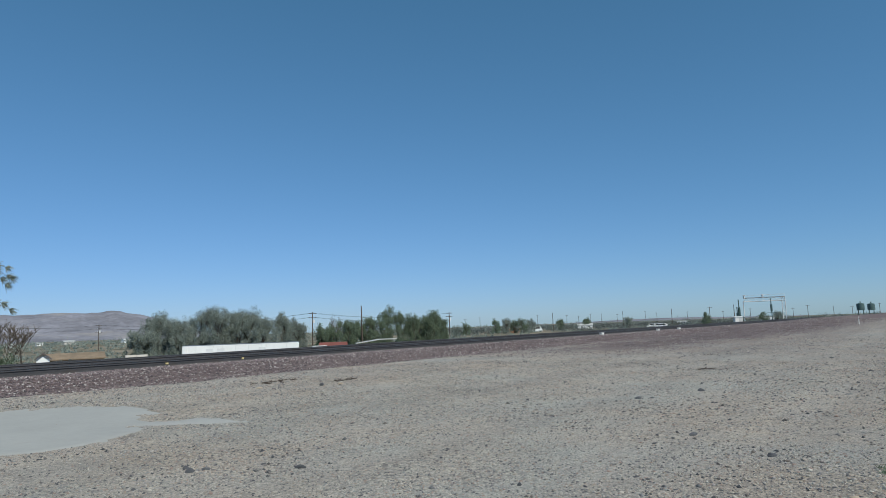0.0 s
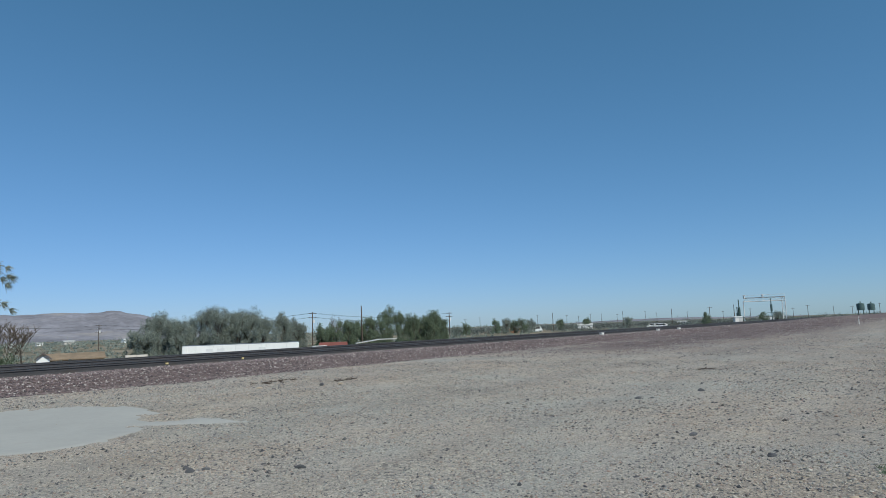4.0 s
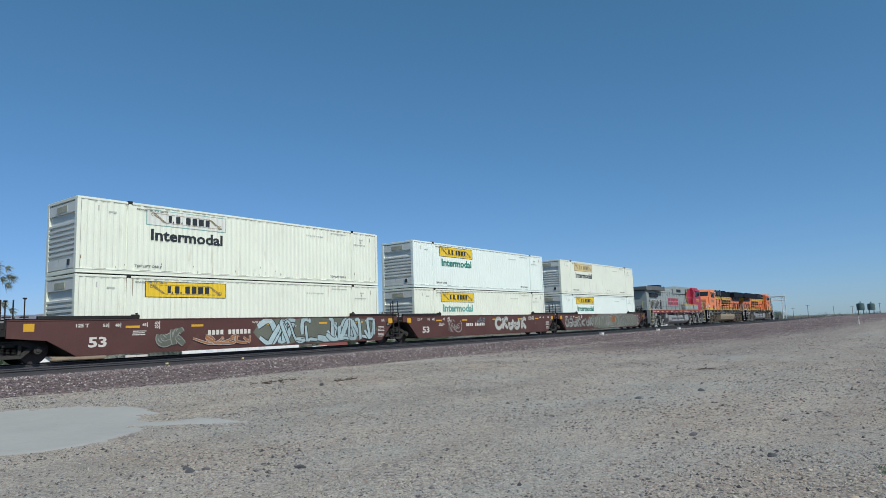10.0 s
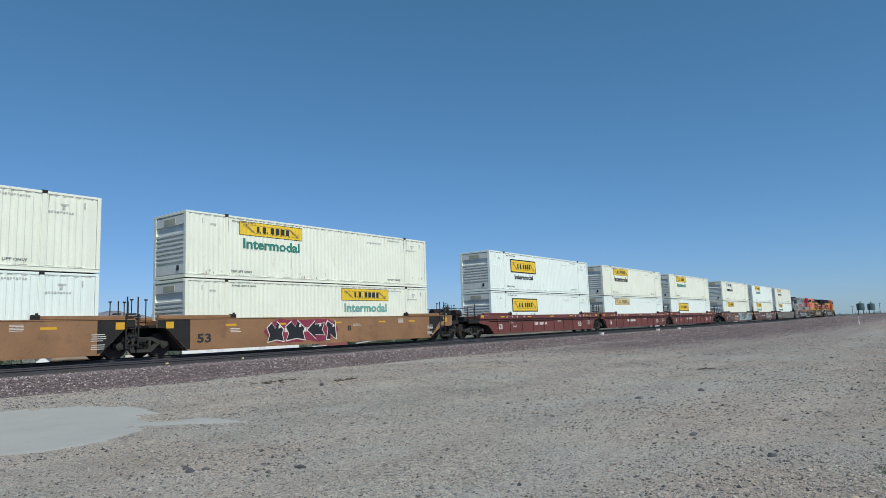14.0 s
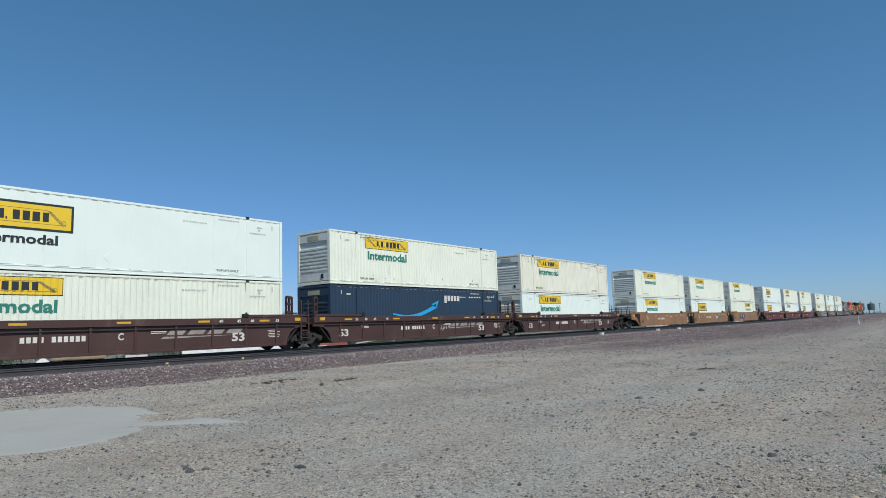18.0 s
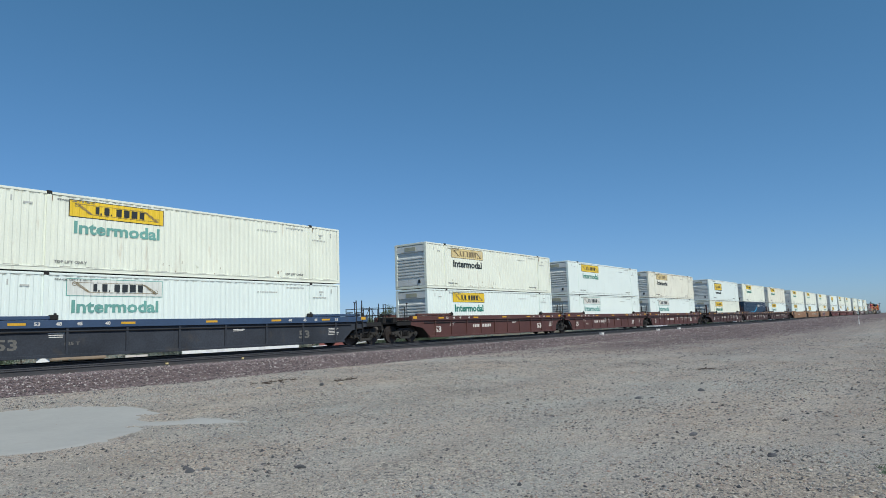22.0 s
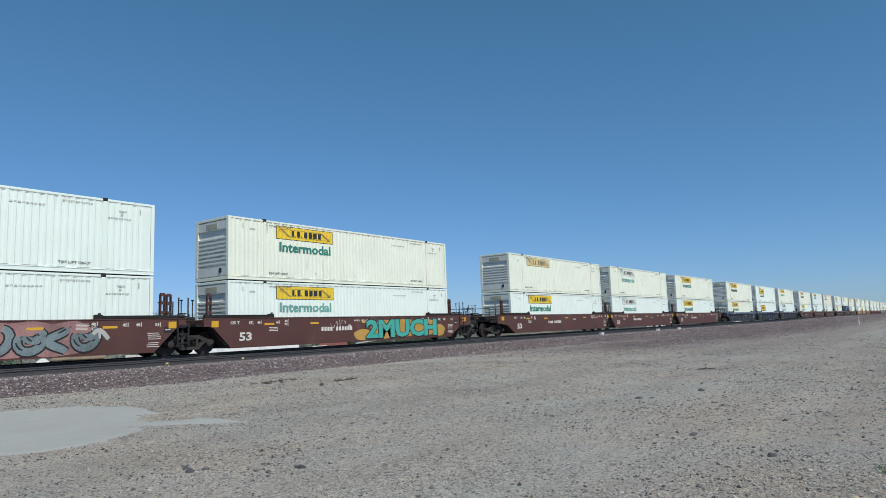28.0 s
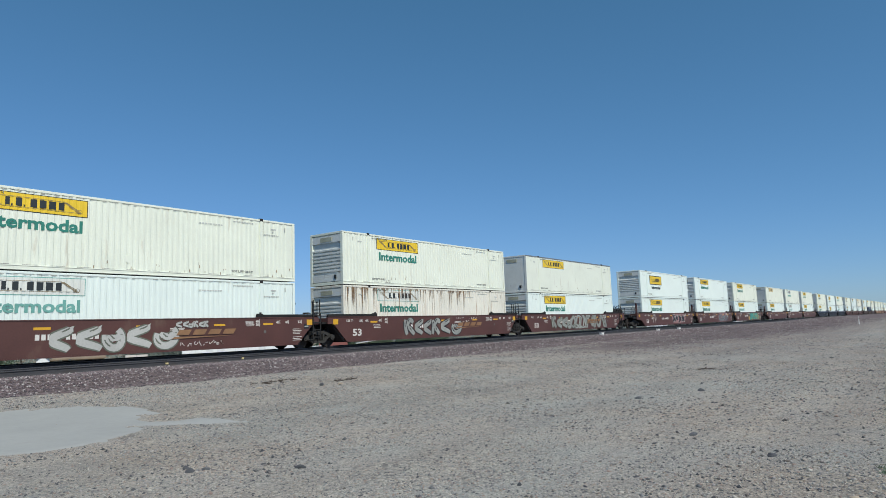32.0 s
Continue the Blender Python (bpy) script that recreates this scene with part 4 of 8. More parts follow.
        # drips below the lifting castings, and from the top rail of the worst one
        drips = [(px + rng.gauss(0, 0.09), CH - 0.13, rng.uniform(0.1, 0.9)) for px in (-CL + 1.98, -1.98) for _ in range(rng.randint(1, 4))]
        if paint == "RUSTY":
            drips += [(-16.0 + 11.5 * rng.random() ** 1.2, CH - 0.11, 0.12 + 1.7 * rng.random() ** 2.5) for _ in range(150)]
        if paint == "AGED":
            drips += [(rng.uniform(-16.0, -0.5), CH - 0.11, 0.1 + 0.8 * rng.random() ** 2) for _ in range(34)]
        for x, zz, h in drips:
            if -CL + 0.1 < x < -0.15:
                w = rng.uniform(0.012, 0.055)
                bm.faces.new([bm.verts.new((x + dx, f - 0.010 - w * 0.05, zz + dz)) for dx, dz in ((0, 0), (w * 0.3, -h * 0.7), (w * 0.55, -h), (w * 0.8, -h * 0.6), (w, 0))])
        part("rust_stain", bm, RUST_INK, c, "rust stains at the rails and castings")["kind"] = "stuff"
    MOVING.append((c, s, 0.0, z, 0))
    return c


CHAR = mat("black spray paint", (0.015, 0.015, 0.018), 0.6, var=0.2, bump=0)
GRIME_INK = mat("grey joint grime", (0.36, 0.36, 0.32), 0.8, var=0.3, bump=0)


# ---- well cars ----
def side_outline(style, fore, aft):
    """Outline of a well's side (x, z), bottom edge cut away over the trucks; it reaches further at an outer end."""
    lo, hi = 0.24, 1.49

    def end(outer):
        if outer:
            return [(0.0, lo), (0.95, 0.80), (2.2, 0.92), (2.2, hi)] if style == "smooth" else [(0.0, lo), (0.7, 0.80), (1.8, 0.98), (1.8, hi)]
        if style == "smooth":
            return [(0.0, lo), (0.92, 1.16), (1.32, 1.16), (1.32, hi)]
        return [(0.12, lo), (0.18, 0.55), (0.36, 0.82), (0.62, 1.0), (0.95, 1.06), (1.32, 1.06), (1.32, hi)]
    return end(fore) + [(-CL - x, z) for x, z in end(aft)[::-1]]


DEPTHS = {}      # how far the layers of spray paint on a car stand out so far


def graffiti(unit, x0, x1, z0, z1, seed, fill, line, cloud=None, way="bubble"):
    """Sprayed shapes with no readable words: fat rounded strokes over a cloud of paint, with a contrasting outline."""
    rng = random.Random(seed)
    y = -1.506 - DEPTHS.get(unit.name, 0.0)

    def ribbon(bm, pts, w, yy):
        """A painted stroke; it narrows where the path turns sharply, so that it never folds over itself."""
        left, right = [], []
        n = len(pts) - 1
        for i, p in enumerate(pts):
            a, b = Vector(pts[max(0, i - 1)]), Vector(pts[min(n, i + 1)])
            d = (b - a).normalized()
            ww = w * (1 - 0.25 * (2 * i / n - 1) ** 4)
            if 0 < i < n:
                u, v = Vector(p) - a, b - Vector(p)
                bend = abs(u.angle(v, 0.0))
                ww = min(ww, 0.42 * (u.length + v.length) / max(bend, 0.01))
            for row, k in ((left, 1), (right, -1)):
                row.append(bm.verts.new((p[0] - k * d.y * ww, yy - 0.00004 * i, min(z1, max(z0, p[1] + k * d.x * ww)))))
        for i in range(n):
            bm.faces.new((left[i], right[i], right[i + 1], left[i + 1]))

    h = z1 - z0
    if cloud:
        back = bmesh.new()
        n = max(8, int((x1 - x0) * 4))
        rag = lambda k, i: 0.1 * h * noise.noise((i * 0.37, k, seed)) + 0.05 * h * noise.noise((i * 1.3, k, seed))
        rows = []
        for i in range(n + 1):
            t = i / n
            close = min(1, 6 * t, 6 * (1 - t)) ** 0.5
            mid = (z0 + z1) / 2
            rows.append([back.verts.new((x0 - 0.15 + (x1 - x0 + 0.3) * t, y, max(z0 - 0.04, min(z1 + 0.03, mid + k * (h * 0.5 * close + rag(k, i)))))) for k in (-1, 1)])
        for (a, b), (c, d) in zip(rows, rows[1:]):
            back.faces.new((a, c, d, b))
        part("graffiti_cloud", back, cloud, unit, "misty patch of spray paint")
    outer, inner, gloss = bmesh.new(), bmesh.new(), bmesh.new()
    x = x0
    layer = 0.0
    while way == "wild" and x < x1 - h * 0.4:
        # long sweeping strokes that cross one another over the full height
        p = [Vector((x + rng.uniform(-0.2, 0.3), rng.uniform(z0 + 0.1, z1 - 0.1)))]
        for k in range(3):
            p.append(Vector((min(x1 - 0.15, max(x0 + 0.15, p[-1].x + rng.uniform(-0.35, 0.95))), (z0 + 0.12 if (k + rng.randint(0, 1)) % 2 else z1 - 0.12) + rng.uniform(-0.05, 0.05))))
        path = []
        for i in range(3):
            a, b, c, d = p[max(0, i - 1)], p[i], p[i + 1], p[min(3, i + 2)]
            for k in range(7):
                t = k / 7
                q = 0.5 * (2 * b + (c - a) * t + (2 * a - 5 * b + 4 * c - d) * t * t + (3 * b - a - 3 * c + d) * t ** 3)
                path.append((q.x, q.y))
        wide = h * rng.uniform(0.045, 0.13)
        ribbon(outer, path, wide + h * 0.035, y - 0.002 - layer)
        ribbon(inner, path, wide, y - 0.0022 - layer)
        layer += 0.0012
        x += rng.uniform(0.28, 0.5)
    while way == "block" and x < x1 - h * 0.3:
        # heavy upright shapes with notches, side by side
        w = min(x1 - x, h * rng.uniform(0.85, 1.25))
        lean = rng.uniform(-0.08, 0.12)
        top, low = z1 - rng.uniform(0, 0.08) * h, z0 + rng.uniform(0, 0.08) * h
        n0, n1 = rng.uniform(0.25, 0.4), rng.uniform(0.5, 0.62)
        shapes = [[(0, 0), (0.55, 0.1), (1, 0), (0.9, 0.4), (1, 0.62), (0.62, 1), (0.5, 0.66), (0.3, 0.95), (0, 0.7), (0.14, 0.35)], [(0, 0.2), (0.3, 0), (0.66, 0.3), (1, 0.05), (1, 0.75), (0.7, 0.62), (0.8, 1), (0.1, 1), (0.25, 0.6)], [(0, 0), (0.4, 0), (0.36, n0), (0.7, 0.12), (1, 0), (0.92, 1), (0.6, 0.8), (0.2, 1), (0, 0.8), (0.2, n1)], [(0, 0.5), (0.5, 0), (0.44, 0.26), (1, 0.2), (0.86, 0.5), (1, 0.85), (0.46, 0.78), (0.5, 1)]]
        shape = shapes[rng.randint(0, 3)]
        for bm, grow, yy in ((outer, 0.055, y - 0.002 - layer), (inner, 0.0, y - 0.004 - layer)):
            pts = []
            for px, pz in shape:
                gx, gz = (px - 0.5) * 2 * grow, (pz - 0.5) * 2 * grow
                pts.append((x + w * (0.07 + 0.86 * px) + gx + lean * (pz - 0.5), low + (top - low) * (0.06 + 0.88 * pz) + gz))
            bm.faces.new([bm.verts.new((px, yy, pz)) for px, pz in pts])
        cx, cz, r = x + w * 0.72, low + (top - low) * 0.72, h * 0.07
        gloss.faces.new([gloss.verts.new((cx + a * r, y - 0.0062 - layer, cz + b * r)) for a, b in ((-1, -1), (1, -0.6), (0.6, 1), (-0.6, 0.8))])
        x += w
        layer += 0.0005
    while way == "bubble" and x < x1 - h * 0.3:
        w = h * rng.uniform(0.75, 1.15)
        cx, cz = x + w / 2, (z0 + z1) / 2 + rng.uniform(-0.04, 0.04) * h
        kind = rng.randint(0, 3)
        strokes = []
        if kind == 0:
            a0 = rng.uniform(0, 6.28)
            strokes.append([(cx + w * 0.33 * math.cos(a0 + 5.6 * i / 18), cz + h * 0.33 * math.sin(a0 + 5.6 * i / 18)) for i in range(19)])
        elif kind == 1:
            strokes.append([(cx + w * 0.33 * math.sin(3.14 * (0.4 + i / 9)), cz + h * 0.36 * (1 - i / 9)) for i in range(19)])
        elif kind == 2:
            b = rng.uniform(-0.1, 0.1) * w
            strokes.append([(cx - w * 0.28 + b * math.sin(i / 3), cz + h * (0.36 - 0.72 * i / 9)) for i in range(10)])
            strokes.append([(cx - w * 0.2 + w * 0.5 * i / 9, cz + h * (0.05 + 0.3 * math.sin(2.6 * i / 9))) for i in range(10)])
            strokes.append([(cx - w * 0.1 + w * 0.4 * i / 9, cz - h * (0.36 * i / 9)) for i in range(10)])
        else:
            strokes.append([(cx + w * 0.33 * math.cos(2.8 + 4.4 * i / 14), cz + h * 0.33 * math.sin(2.8 + 4.4 * i / 14)) for i in range(15)])
            strokes.append([(cx - w * 0.2 + w * 0.5 * i / 9, cz + h * 0.06 * math.sin(i)) for i in range(10)])
        lean = rng.uniform(-0.15, 0.2)
        for st in strokes:
            st = [(px + (pz - cz) * lean, pz) for px, pz in st]
            ribbon(outer, st, h * 0.165, y - 0.002 - layer)
            ribbon(inner, st, h * 0.115, y - 0.0023 - layer)
            ribbon(gloss, [(px - 0.03 * h, pz + 0.04 * h) for px, pz in st[2:6]], h * 0.025, y - 0.0026 - layer)
            layer += 0.0012
        x += w * rng.uniform(0.72, 0.9)
    DEPTHS[unit.name] = DEPTHS.get(unit.name, 0.0) + layer + (0.0065 if way == "block" else 0.003)
    o = part("graffiti", outer, line, unit, "sprayed outline of abstract graffiti")
    fill_part = part("graffiti_fill", inner, fill, o, "sprayed fill of abstract graffiti")
    for ob in (o, fill_part):
        ob["kind"] = "stuff"
    if way != "wild":
        part("graffiti_shine", gloss, line, o, "thin highlights of abstract graffiti")["kind"] = "stuff"
    else:
        gloss.free()


def scribble(unit, x0, x1, z0, z1, seed, ink):
    rng = random.Random(seed)
    bm = bmesh.new()
    x = x0
    while x < x1:
        n = rng.randint(3, 5)
        pts = [(x + rng.uniform(0, 0.2), rng.uniform(z0, z1)) for _ in range(n)]
        for p, q in zip(pts, pts[1:]):
            d = Vector((q[0] - p[0], 0, q[1] - p[1]))
            if d.length < 0.02:
                continue
            nr = Vector((-d.z, 0, d.x)).normalized() * 0.011
            a, b = Vector((p[0], -1.509, p[1])), Vector((q[0], -1.509, q[1]))
            bm.faces.new([bm.verts.new(v) for v in (a - nr, b - nr, b + nr, a + nr)])
        x += rng.uniform(0.14, 0.24)
    part("scribble", bm, ink, unit, "thin sprayed scribble")


def well_unit(s, style, paint, lower, front_end, rear_end, label, number=True, marks=0, posts=False):
    """One well of an articulated car. Origin: the front end of its containers, at rail height."""
    u = thing("well_car", label, "well car", None, "well cars of the train")
    ys = 1.5
    fore, aft = bool(front_end), bool(rear_end)
    long = 2.2 if style == "smooth" else 1.8
    x_aft, x_fore = -CL - (long if aft else 1.3), long if fore else 1.3
    for side in (-1, 1):
        a, b = sorted((side * ys, side * (ys - 0.09)))
        if style == "smooth":
            piece("side_sill", ("sill_s", side, fore, aft), lambda bm: prism(bm, side_outline("smooth", fore, aft), a, b), paint, u)
            piece("bottom_flange", ("flange", side), lambda bm: bbox(bm, -CL, 0, *sorted((side * (ys + 0.012), side * (ys - 0.2))), 0.20, 0.237), paint, u)
            piece("top_flange", ("tflange", side, fore, aft), lambda bm: bbox(bm, x_aft, x_fore, *sorted((side * (ys + 0.02), side * (ys - 0.16))), 1.493, 1.53), paint, u)
        else:
            c, d = sorted((side * (ys - 0.06), side * (ys - 0.13)))
            piece("side_sill", ("sill_r", side, fore, aft), lambda bm: prism(bm, side_outline("ribbed", fore, aft), c, d), lower, u)
            piece("top_chord", ("chord", side, fore, aft), lambda bm: bbox(bm, x_aft - 0.02, x_fore + 0.02, *sorted((side * (ys + 0.03), side * (ys - 0.2))), 1.235, 1.515, 0.012), paint, u)
            piece("side_pipe", ("spipe", side), lambda bm: rod(bm, (-CL - 0.6, side * (ys - 0.015), 1.10), (0.6, side * (ys - 0.015), 1.10), 0.022, 6), SOOT, u)
            piece("bottom_chord", ("bchord", side), lambda bm: bbox(bm, -CL - 0.1, 0.1, *sorted((side * ys, side * (ys - 0.2))), 0.20, 0.31, 0.01), lower, u)
            n = 10 if style == "ribbed" else 8
            for i in range(n):
                x = -CL + 0.5 + i * (CL - 1.0) / (n - 1)
                piece("side_post", ("post", side), lambda bm: bbox(bm, -0.05, 0.05, *sorted((side * (ys - 0.003), side * (ys - 0.07))), 0.312, 1.233, 0.012), lower, u, pose(x, 0, 0))
        for x0, x1 in ((-2.1, 1.25), (-CL - 1.25, -CL + 2.1)):
            piece("end_guide", ("guide", side, x0), lambda bm: bbox(bm, x0, x1, *sorted((side * (ys - 0.01), side * (ys - 0.17))), 1.535, 1.66, 0.01), SOOT if style == "smooth" and paint is not TAN else paint, u)
        for x in (-2.2, -CL + 2.2):
            piece("guide_block", ("gblock", side), lambda bm: (bbox(bm, -0.14, 0.14, *sorted((side * (ys + 0.02), side * (ys - 0.15))), 1.52, 1.70, 0.02), rod(bm, (0.05, side * 1.44, 1.7), (0.05, side * 1.44, 1.76), 0.05)), SOOT, u, pose(x, 0, 0), "dark container guide")
    for i in range(5):
        box_part("floor_beam", (0, 0.6, -1.40, 1.40, 0.20, 0.33), SOOT, u, 0, "", pose(-CL + 0.1 + i * 3.9, 0, 0))
    # the parts over each truck
    for front in (True, False):
        m = Matrix.Identity(4) if front else pose(-CL, 0, 0, 0, 0, 180)
        pool = SOOT
        piece("end_bulkhead", "bulkhead", lambda bm: (prism(bm, [(0.05, 0.26), (0.13, 0.26), (1.0, 1.17), (0.9, 1.17)], -1.40, 1.40), bbox(bm, 0.9, 1.6, -1.38, 1.38, 1.17, 1.27), bbox(bm, 0.3, 1.62, -0.35, 0.35, 0.85, 1.165)), pool, u, m, "sooty sloping end bulkhead")
        piece("end_crossbar", "crossbar", lambda bm: (bbox(bm, 0.06, 0.2, -1.4, 1.4, 1.3, 1.5, 0.01),), lower if style != "smooth" else paint, u, m)
        piece("ladder", "ladder", lambda bm: ([bbox(bm, x - 0.03, x + 0.03, -1.535, -1.505, 0.42, 1.72) for x in (0.94, 1.42)] + [bbox(bm, 0.97, 1.39, -1.53, -1.51, 0.5 + k * 0.36, 0.55 + k * 0.36) for k in range(4)] + [rod(bm, (x, -1.5, 1.6), (x, -1.5, 2.38), 0.028) for x in (0.98, 1.4)]), SOOT if paint is not DEEPBROWN else paint, u, m, "end ladder with two posts")
        if posts:
            for dx, y in ((0.55, -1.0), (1.05, -0.6)) if front else ((0.7, 0.9),):
                def slab(bm):
                    for x in (-0.11, 0.07):
                        bbox(bm, x, x + 0.045, -0.07, 0.07, 1.27, 2.55, 0.006)
                    for z in (1.3, 1.72, 2.12, 2.46):
                        bbox(bm, -0.07, 0.075, -0.05, 0.05, z, z + 0.13)
                    bbox(bm, -0.15, 0.15, -0.09, 0.09, 1.27, 1.33)
                piece("end_stanchion", "slabpost", slab, paint, u, m @ pose(dx, y, 0), "tall brown end post with two openings")

        def joint_gear(bm):
            rng = random.Random(12)
            for _ in range(12):
                p = [rng.uniform(0.35, 1.4), rng.uniform(-1.36, -0.9), rng.uniform(0.55, 1.45)]
                pts = [tuple(p)]
                for _ in range(3):
                    k = rng.randint(0, 2)
                    p[k] += rng.uniform(-0.4, 0.4) * (1 if k != 1 else 0.3)
                    p[2] = min(1.75, max(0.4, p[2]))
                    p[0] = min(1.55, max(0.3, p[0]))
                    pts.append(tuple(p))
                pipe(bm, pts, rng.choice((0.018, 0.024, 0.032)), 5)
            for _ in range(5):
                x, z = rng.uniform(0.4, 1.3), rng.uniform(0.6, 1.5)
                bbox(bm, x, x + rng.uniform(0.1, 0.28), -1.34, -1.1, z, z + rng.uniform(0.06, 0.2), 0.01)
            for x in (0.55, 1.15):
                bbox(bm, x, x + 0.22, -1.45, -1.2, 1.69, 1.75)
        piece("end_gear", "joint_gear", joint_gear, TRUCK_DARK, u, m, "sooty pipes and brackets of the car's end")["kind"] = "stuff"
        for y in (-0.9, 0.85):
            piece("handrail_post", "hpost", lambda bm: (rod(bm, (0, 0, 1.27), (0, 0, 2.3), 0.022), rod(bm, (-0.06, 0, 2.3), (0.06, 0, 2.3), 0.03)), SOOT, u, m @ pose(1.45, y, 0))
    for outer, m in ((front_end, Matrix.Identity(4)), (rear_end, pose(-CL, 0, 0, 0, 0, 180))):
        if not outer:
            piece("articulation_joint", "artic", lambda bm: (bbox(bm, 1.4, 1.66, -0.28, 0.28, 0.82, 1.1, 0.03), rod(bm, (1.64, 0, 0.75), (1.64, 0, 1.16), 0.2, 12)), SOOT, u, m)
            continue
        piece("end_platform", "platform", lambda bm: (bbox(bm, 1.3, 3.02, -1.35, 1.35, 1.08, 1.15), bbox(bm, 1.2, 3.0, -1.42, -1.34, 0.98, 1.2), bbox(bm, 1.2, 3.0, 1.34, 1.42, 0.98, 1.2)), SOOT, u, m, "sooty steel end platform")
        piece("draft_sill", "draft", lambda bm: (bbox(bm, 1.0, 3.15, -0.3, 0.3, 0.72, 1.07, 0.02),), SOOT, u, m)
        piece("uncoupling_lever", "lever", lambda bm: pipe(bm, [(3.08, -1.4, 0.62), (3.1, -1.35, 0.98), (3.12, -0.3, 1.0), (3.3, 0.0, 0.98)], 0.018), SOOT, u, m)
        piece("brake_rigging", "rigging", lambda bm: (pipe(bm, [(1.2, -0.95, 1.02), (1.6, -1.0, 0.92), (2.3, -0.95, 0.96), (3.0, -0.8, 0.88), (3.1, -0.5, 0.6)], 0.028), pipe(bm, [(1.6, -1.0, 0.92), (2.2, 0.85, 0.9), (3.0, 0.7, 0.85)], 0.025), pipe(bm, [(2.9, -1.25, 1.1), (2.95, -1.3, 0.6), (2.6, -1.3, 0.42), (2.3, -1.3, 0.6), (2.3, -0.95, 0.96)], 0.02)), SOOT, u, m, "dark brake pipes under the platform")
        box_part("platform_box", (1.5, 1.85, -1.2, -0.75, 1.15, 1.5), SOOT, u, 0.02, "", m)
        box_part("valve_box", (2.5, 2.75, 0.3, 0.9, 1.15, 1.45), SOOT, u, 0.02, "", m)
        piece("coupler", "coupler", lambda bm: (bbox(bm, 3.15, 3.42, -0.1, 0.1, 0.74, 0.92, 0.02), prism(bm, [(3.36, 0.70), (3.60, 0.70), (3.64, 0.83), (3.60, 0.96), (3.36, 0.96)], -0.16, 0.16)), TRUCK_DUST, u, m)
        piece("air_hose", "hose", lambda bm: pipe(bm, [(3.1, 0.35, 0.8), (3.25, 0.4, 0.5), (3.42, 0.38, 0.34), (3.58, 0.3, 0.36)], 0.03), INK_DARK, u, m)
        for x, y in ((1.7, -1.3), (2.2, -1.3), (2.95, -1.3), (2.95, 1.3), (2.2, 1.3)):
            piece("platform_post", "ppost", lambda bm: (rod(bm, (0, 0, 1.15), (0, 0, 2.05), 0.024), rod(bm, (0, 0, 1.15), (0, 0, 1.2), 0.05)), SOOT, u, m @ pose(x, y, 0))
        piece("platform_rail", "prail", lambda bm: (pipe(bm, [(2.95, -1.3, 2.0), (2.95, 1.3, 2.0)], 0.018), pipe(bm, [(2.95, -1.3, 1.6), (2.95, 1.3, 1.6)], 0.018), pipe(bm, [(2.2, -1.3, 1.95), (1.75, -1.3, 1.3)], 0.02)), SOOT, u, m)
        if outer == "brake":
            def brake(bm):
                bbox(bm, 2.15, 2.45, -0.85, -0.65, 1.15, 1.95, 0.02)
                for k in range(12):
                    a, b = 2 * math.pi * k / 12, 2 * math.pi * (k + 1) / 12
                    rod(bm, (2.62, -0.75 + 0.27 * math.cos(a), 2.05 + 0.27 * math.sin(a)), (2.62, -0.75 + 0.27 * math.cos(b), 2.05 + 0.27 * math.sin(b)), 0.018, 5)
                for k in range(4):
                    a = math.pi * k / 4
                    rod(bm, (2.62, -0.75 - 0.27 * math.cos(a), 2.05 - 0.27 * math.sin(a)), (2.62, -0.75 + 0.27 * math.cos(a), 2.05 + 0.27 * math.sin(a)), 0.012, 5)
                rod(bm, (2.3, -0.75, 1.9), (2.62, -0.75, 2.05), 0.05)
            piece("brake_wheel", "brakewheel", brake, SOOT, u, m, "brake wheel on its bracket")
            piece("air_reservoir", "reservoir", lambda bm: (rod(bm, (1.35, -0.55, 1.75), (2.05, -0.55, 1.75), 0.22, 14), bbox(bm, 1.45, 1.95, -0.7, -0.4, 1.15, 1.55)), SOOT, u, m, smooth=True)
    if paint is TAN:
        for x0, k in ((0.0, 1), (-CL, -1)):
            piece("end_panel", ("blackend", k), lambda bm: prism(bm, [(x0 + k * px, pz) for px, pz in ((0.02, 0.27), (0.92, 1.165), (1.31, 1.165), (1.31, 1.485), (-0.12, 1.485), (-0.12, 0.27))], -ys - 0.003, -ys + 0.02), SOOT, u, None, "black painted end of the side sill")
    # paint marks on the flank towards the reader
    f = -(ys + 0.004) if style == "smooth" else -(ys - 0.056)
    high = 0.0 if style == "smooth" else -0.28
    if number:
        ink = DIM_WHITE if style == "few" else (INK_DARK if paint is TAN else INK_WHITE)
        word("53", 0.66, 0.38, ink, u, pose(-CL + 0.44, f, 0.50, 90))
        word("53", 0.66, 0.38, ink, u, pose(-2.9, f, 0.50, 90)) if style != "smooth" else None
        if marks % 2 and (style != "smooth" or paint is TAN):
            word("125 T", 0.52, 0.12, ink, u, pose(-CL - 0.3 if style == "smooth" else -CL + 2.6, f, 1.27 if style == "smooth" else 0.62, 90))
    top_f = -(ys + 0.004) if style == "smooth" else -(ys + 0.034)
    tz = 1.18 if style == "smooth" else 1.34
    hz = 0.09 if style == "smooth" else 0.085
    for x in (-14.35, -11.6, -8.0, -4.6, -2.05) if style == "smooth" else (-15.4, -11.6, -8.0, -4.6, -1.5):
        box_part("reflector", (0, 0.55, top_f - 0.003, top_f + 0.003, tz, tz + hz), REFLECTIVE, u, 0, "yellow reflective strip", pose(x, 0, 0))
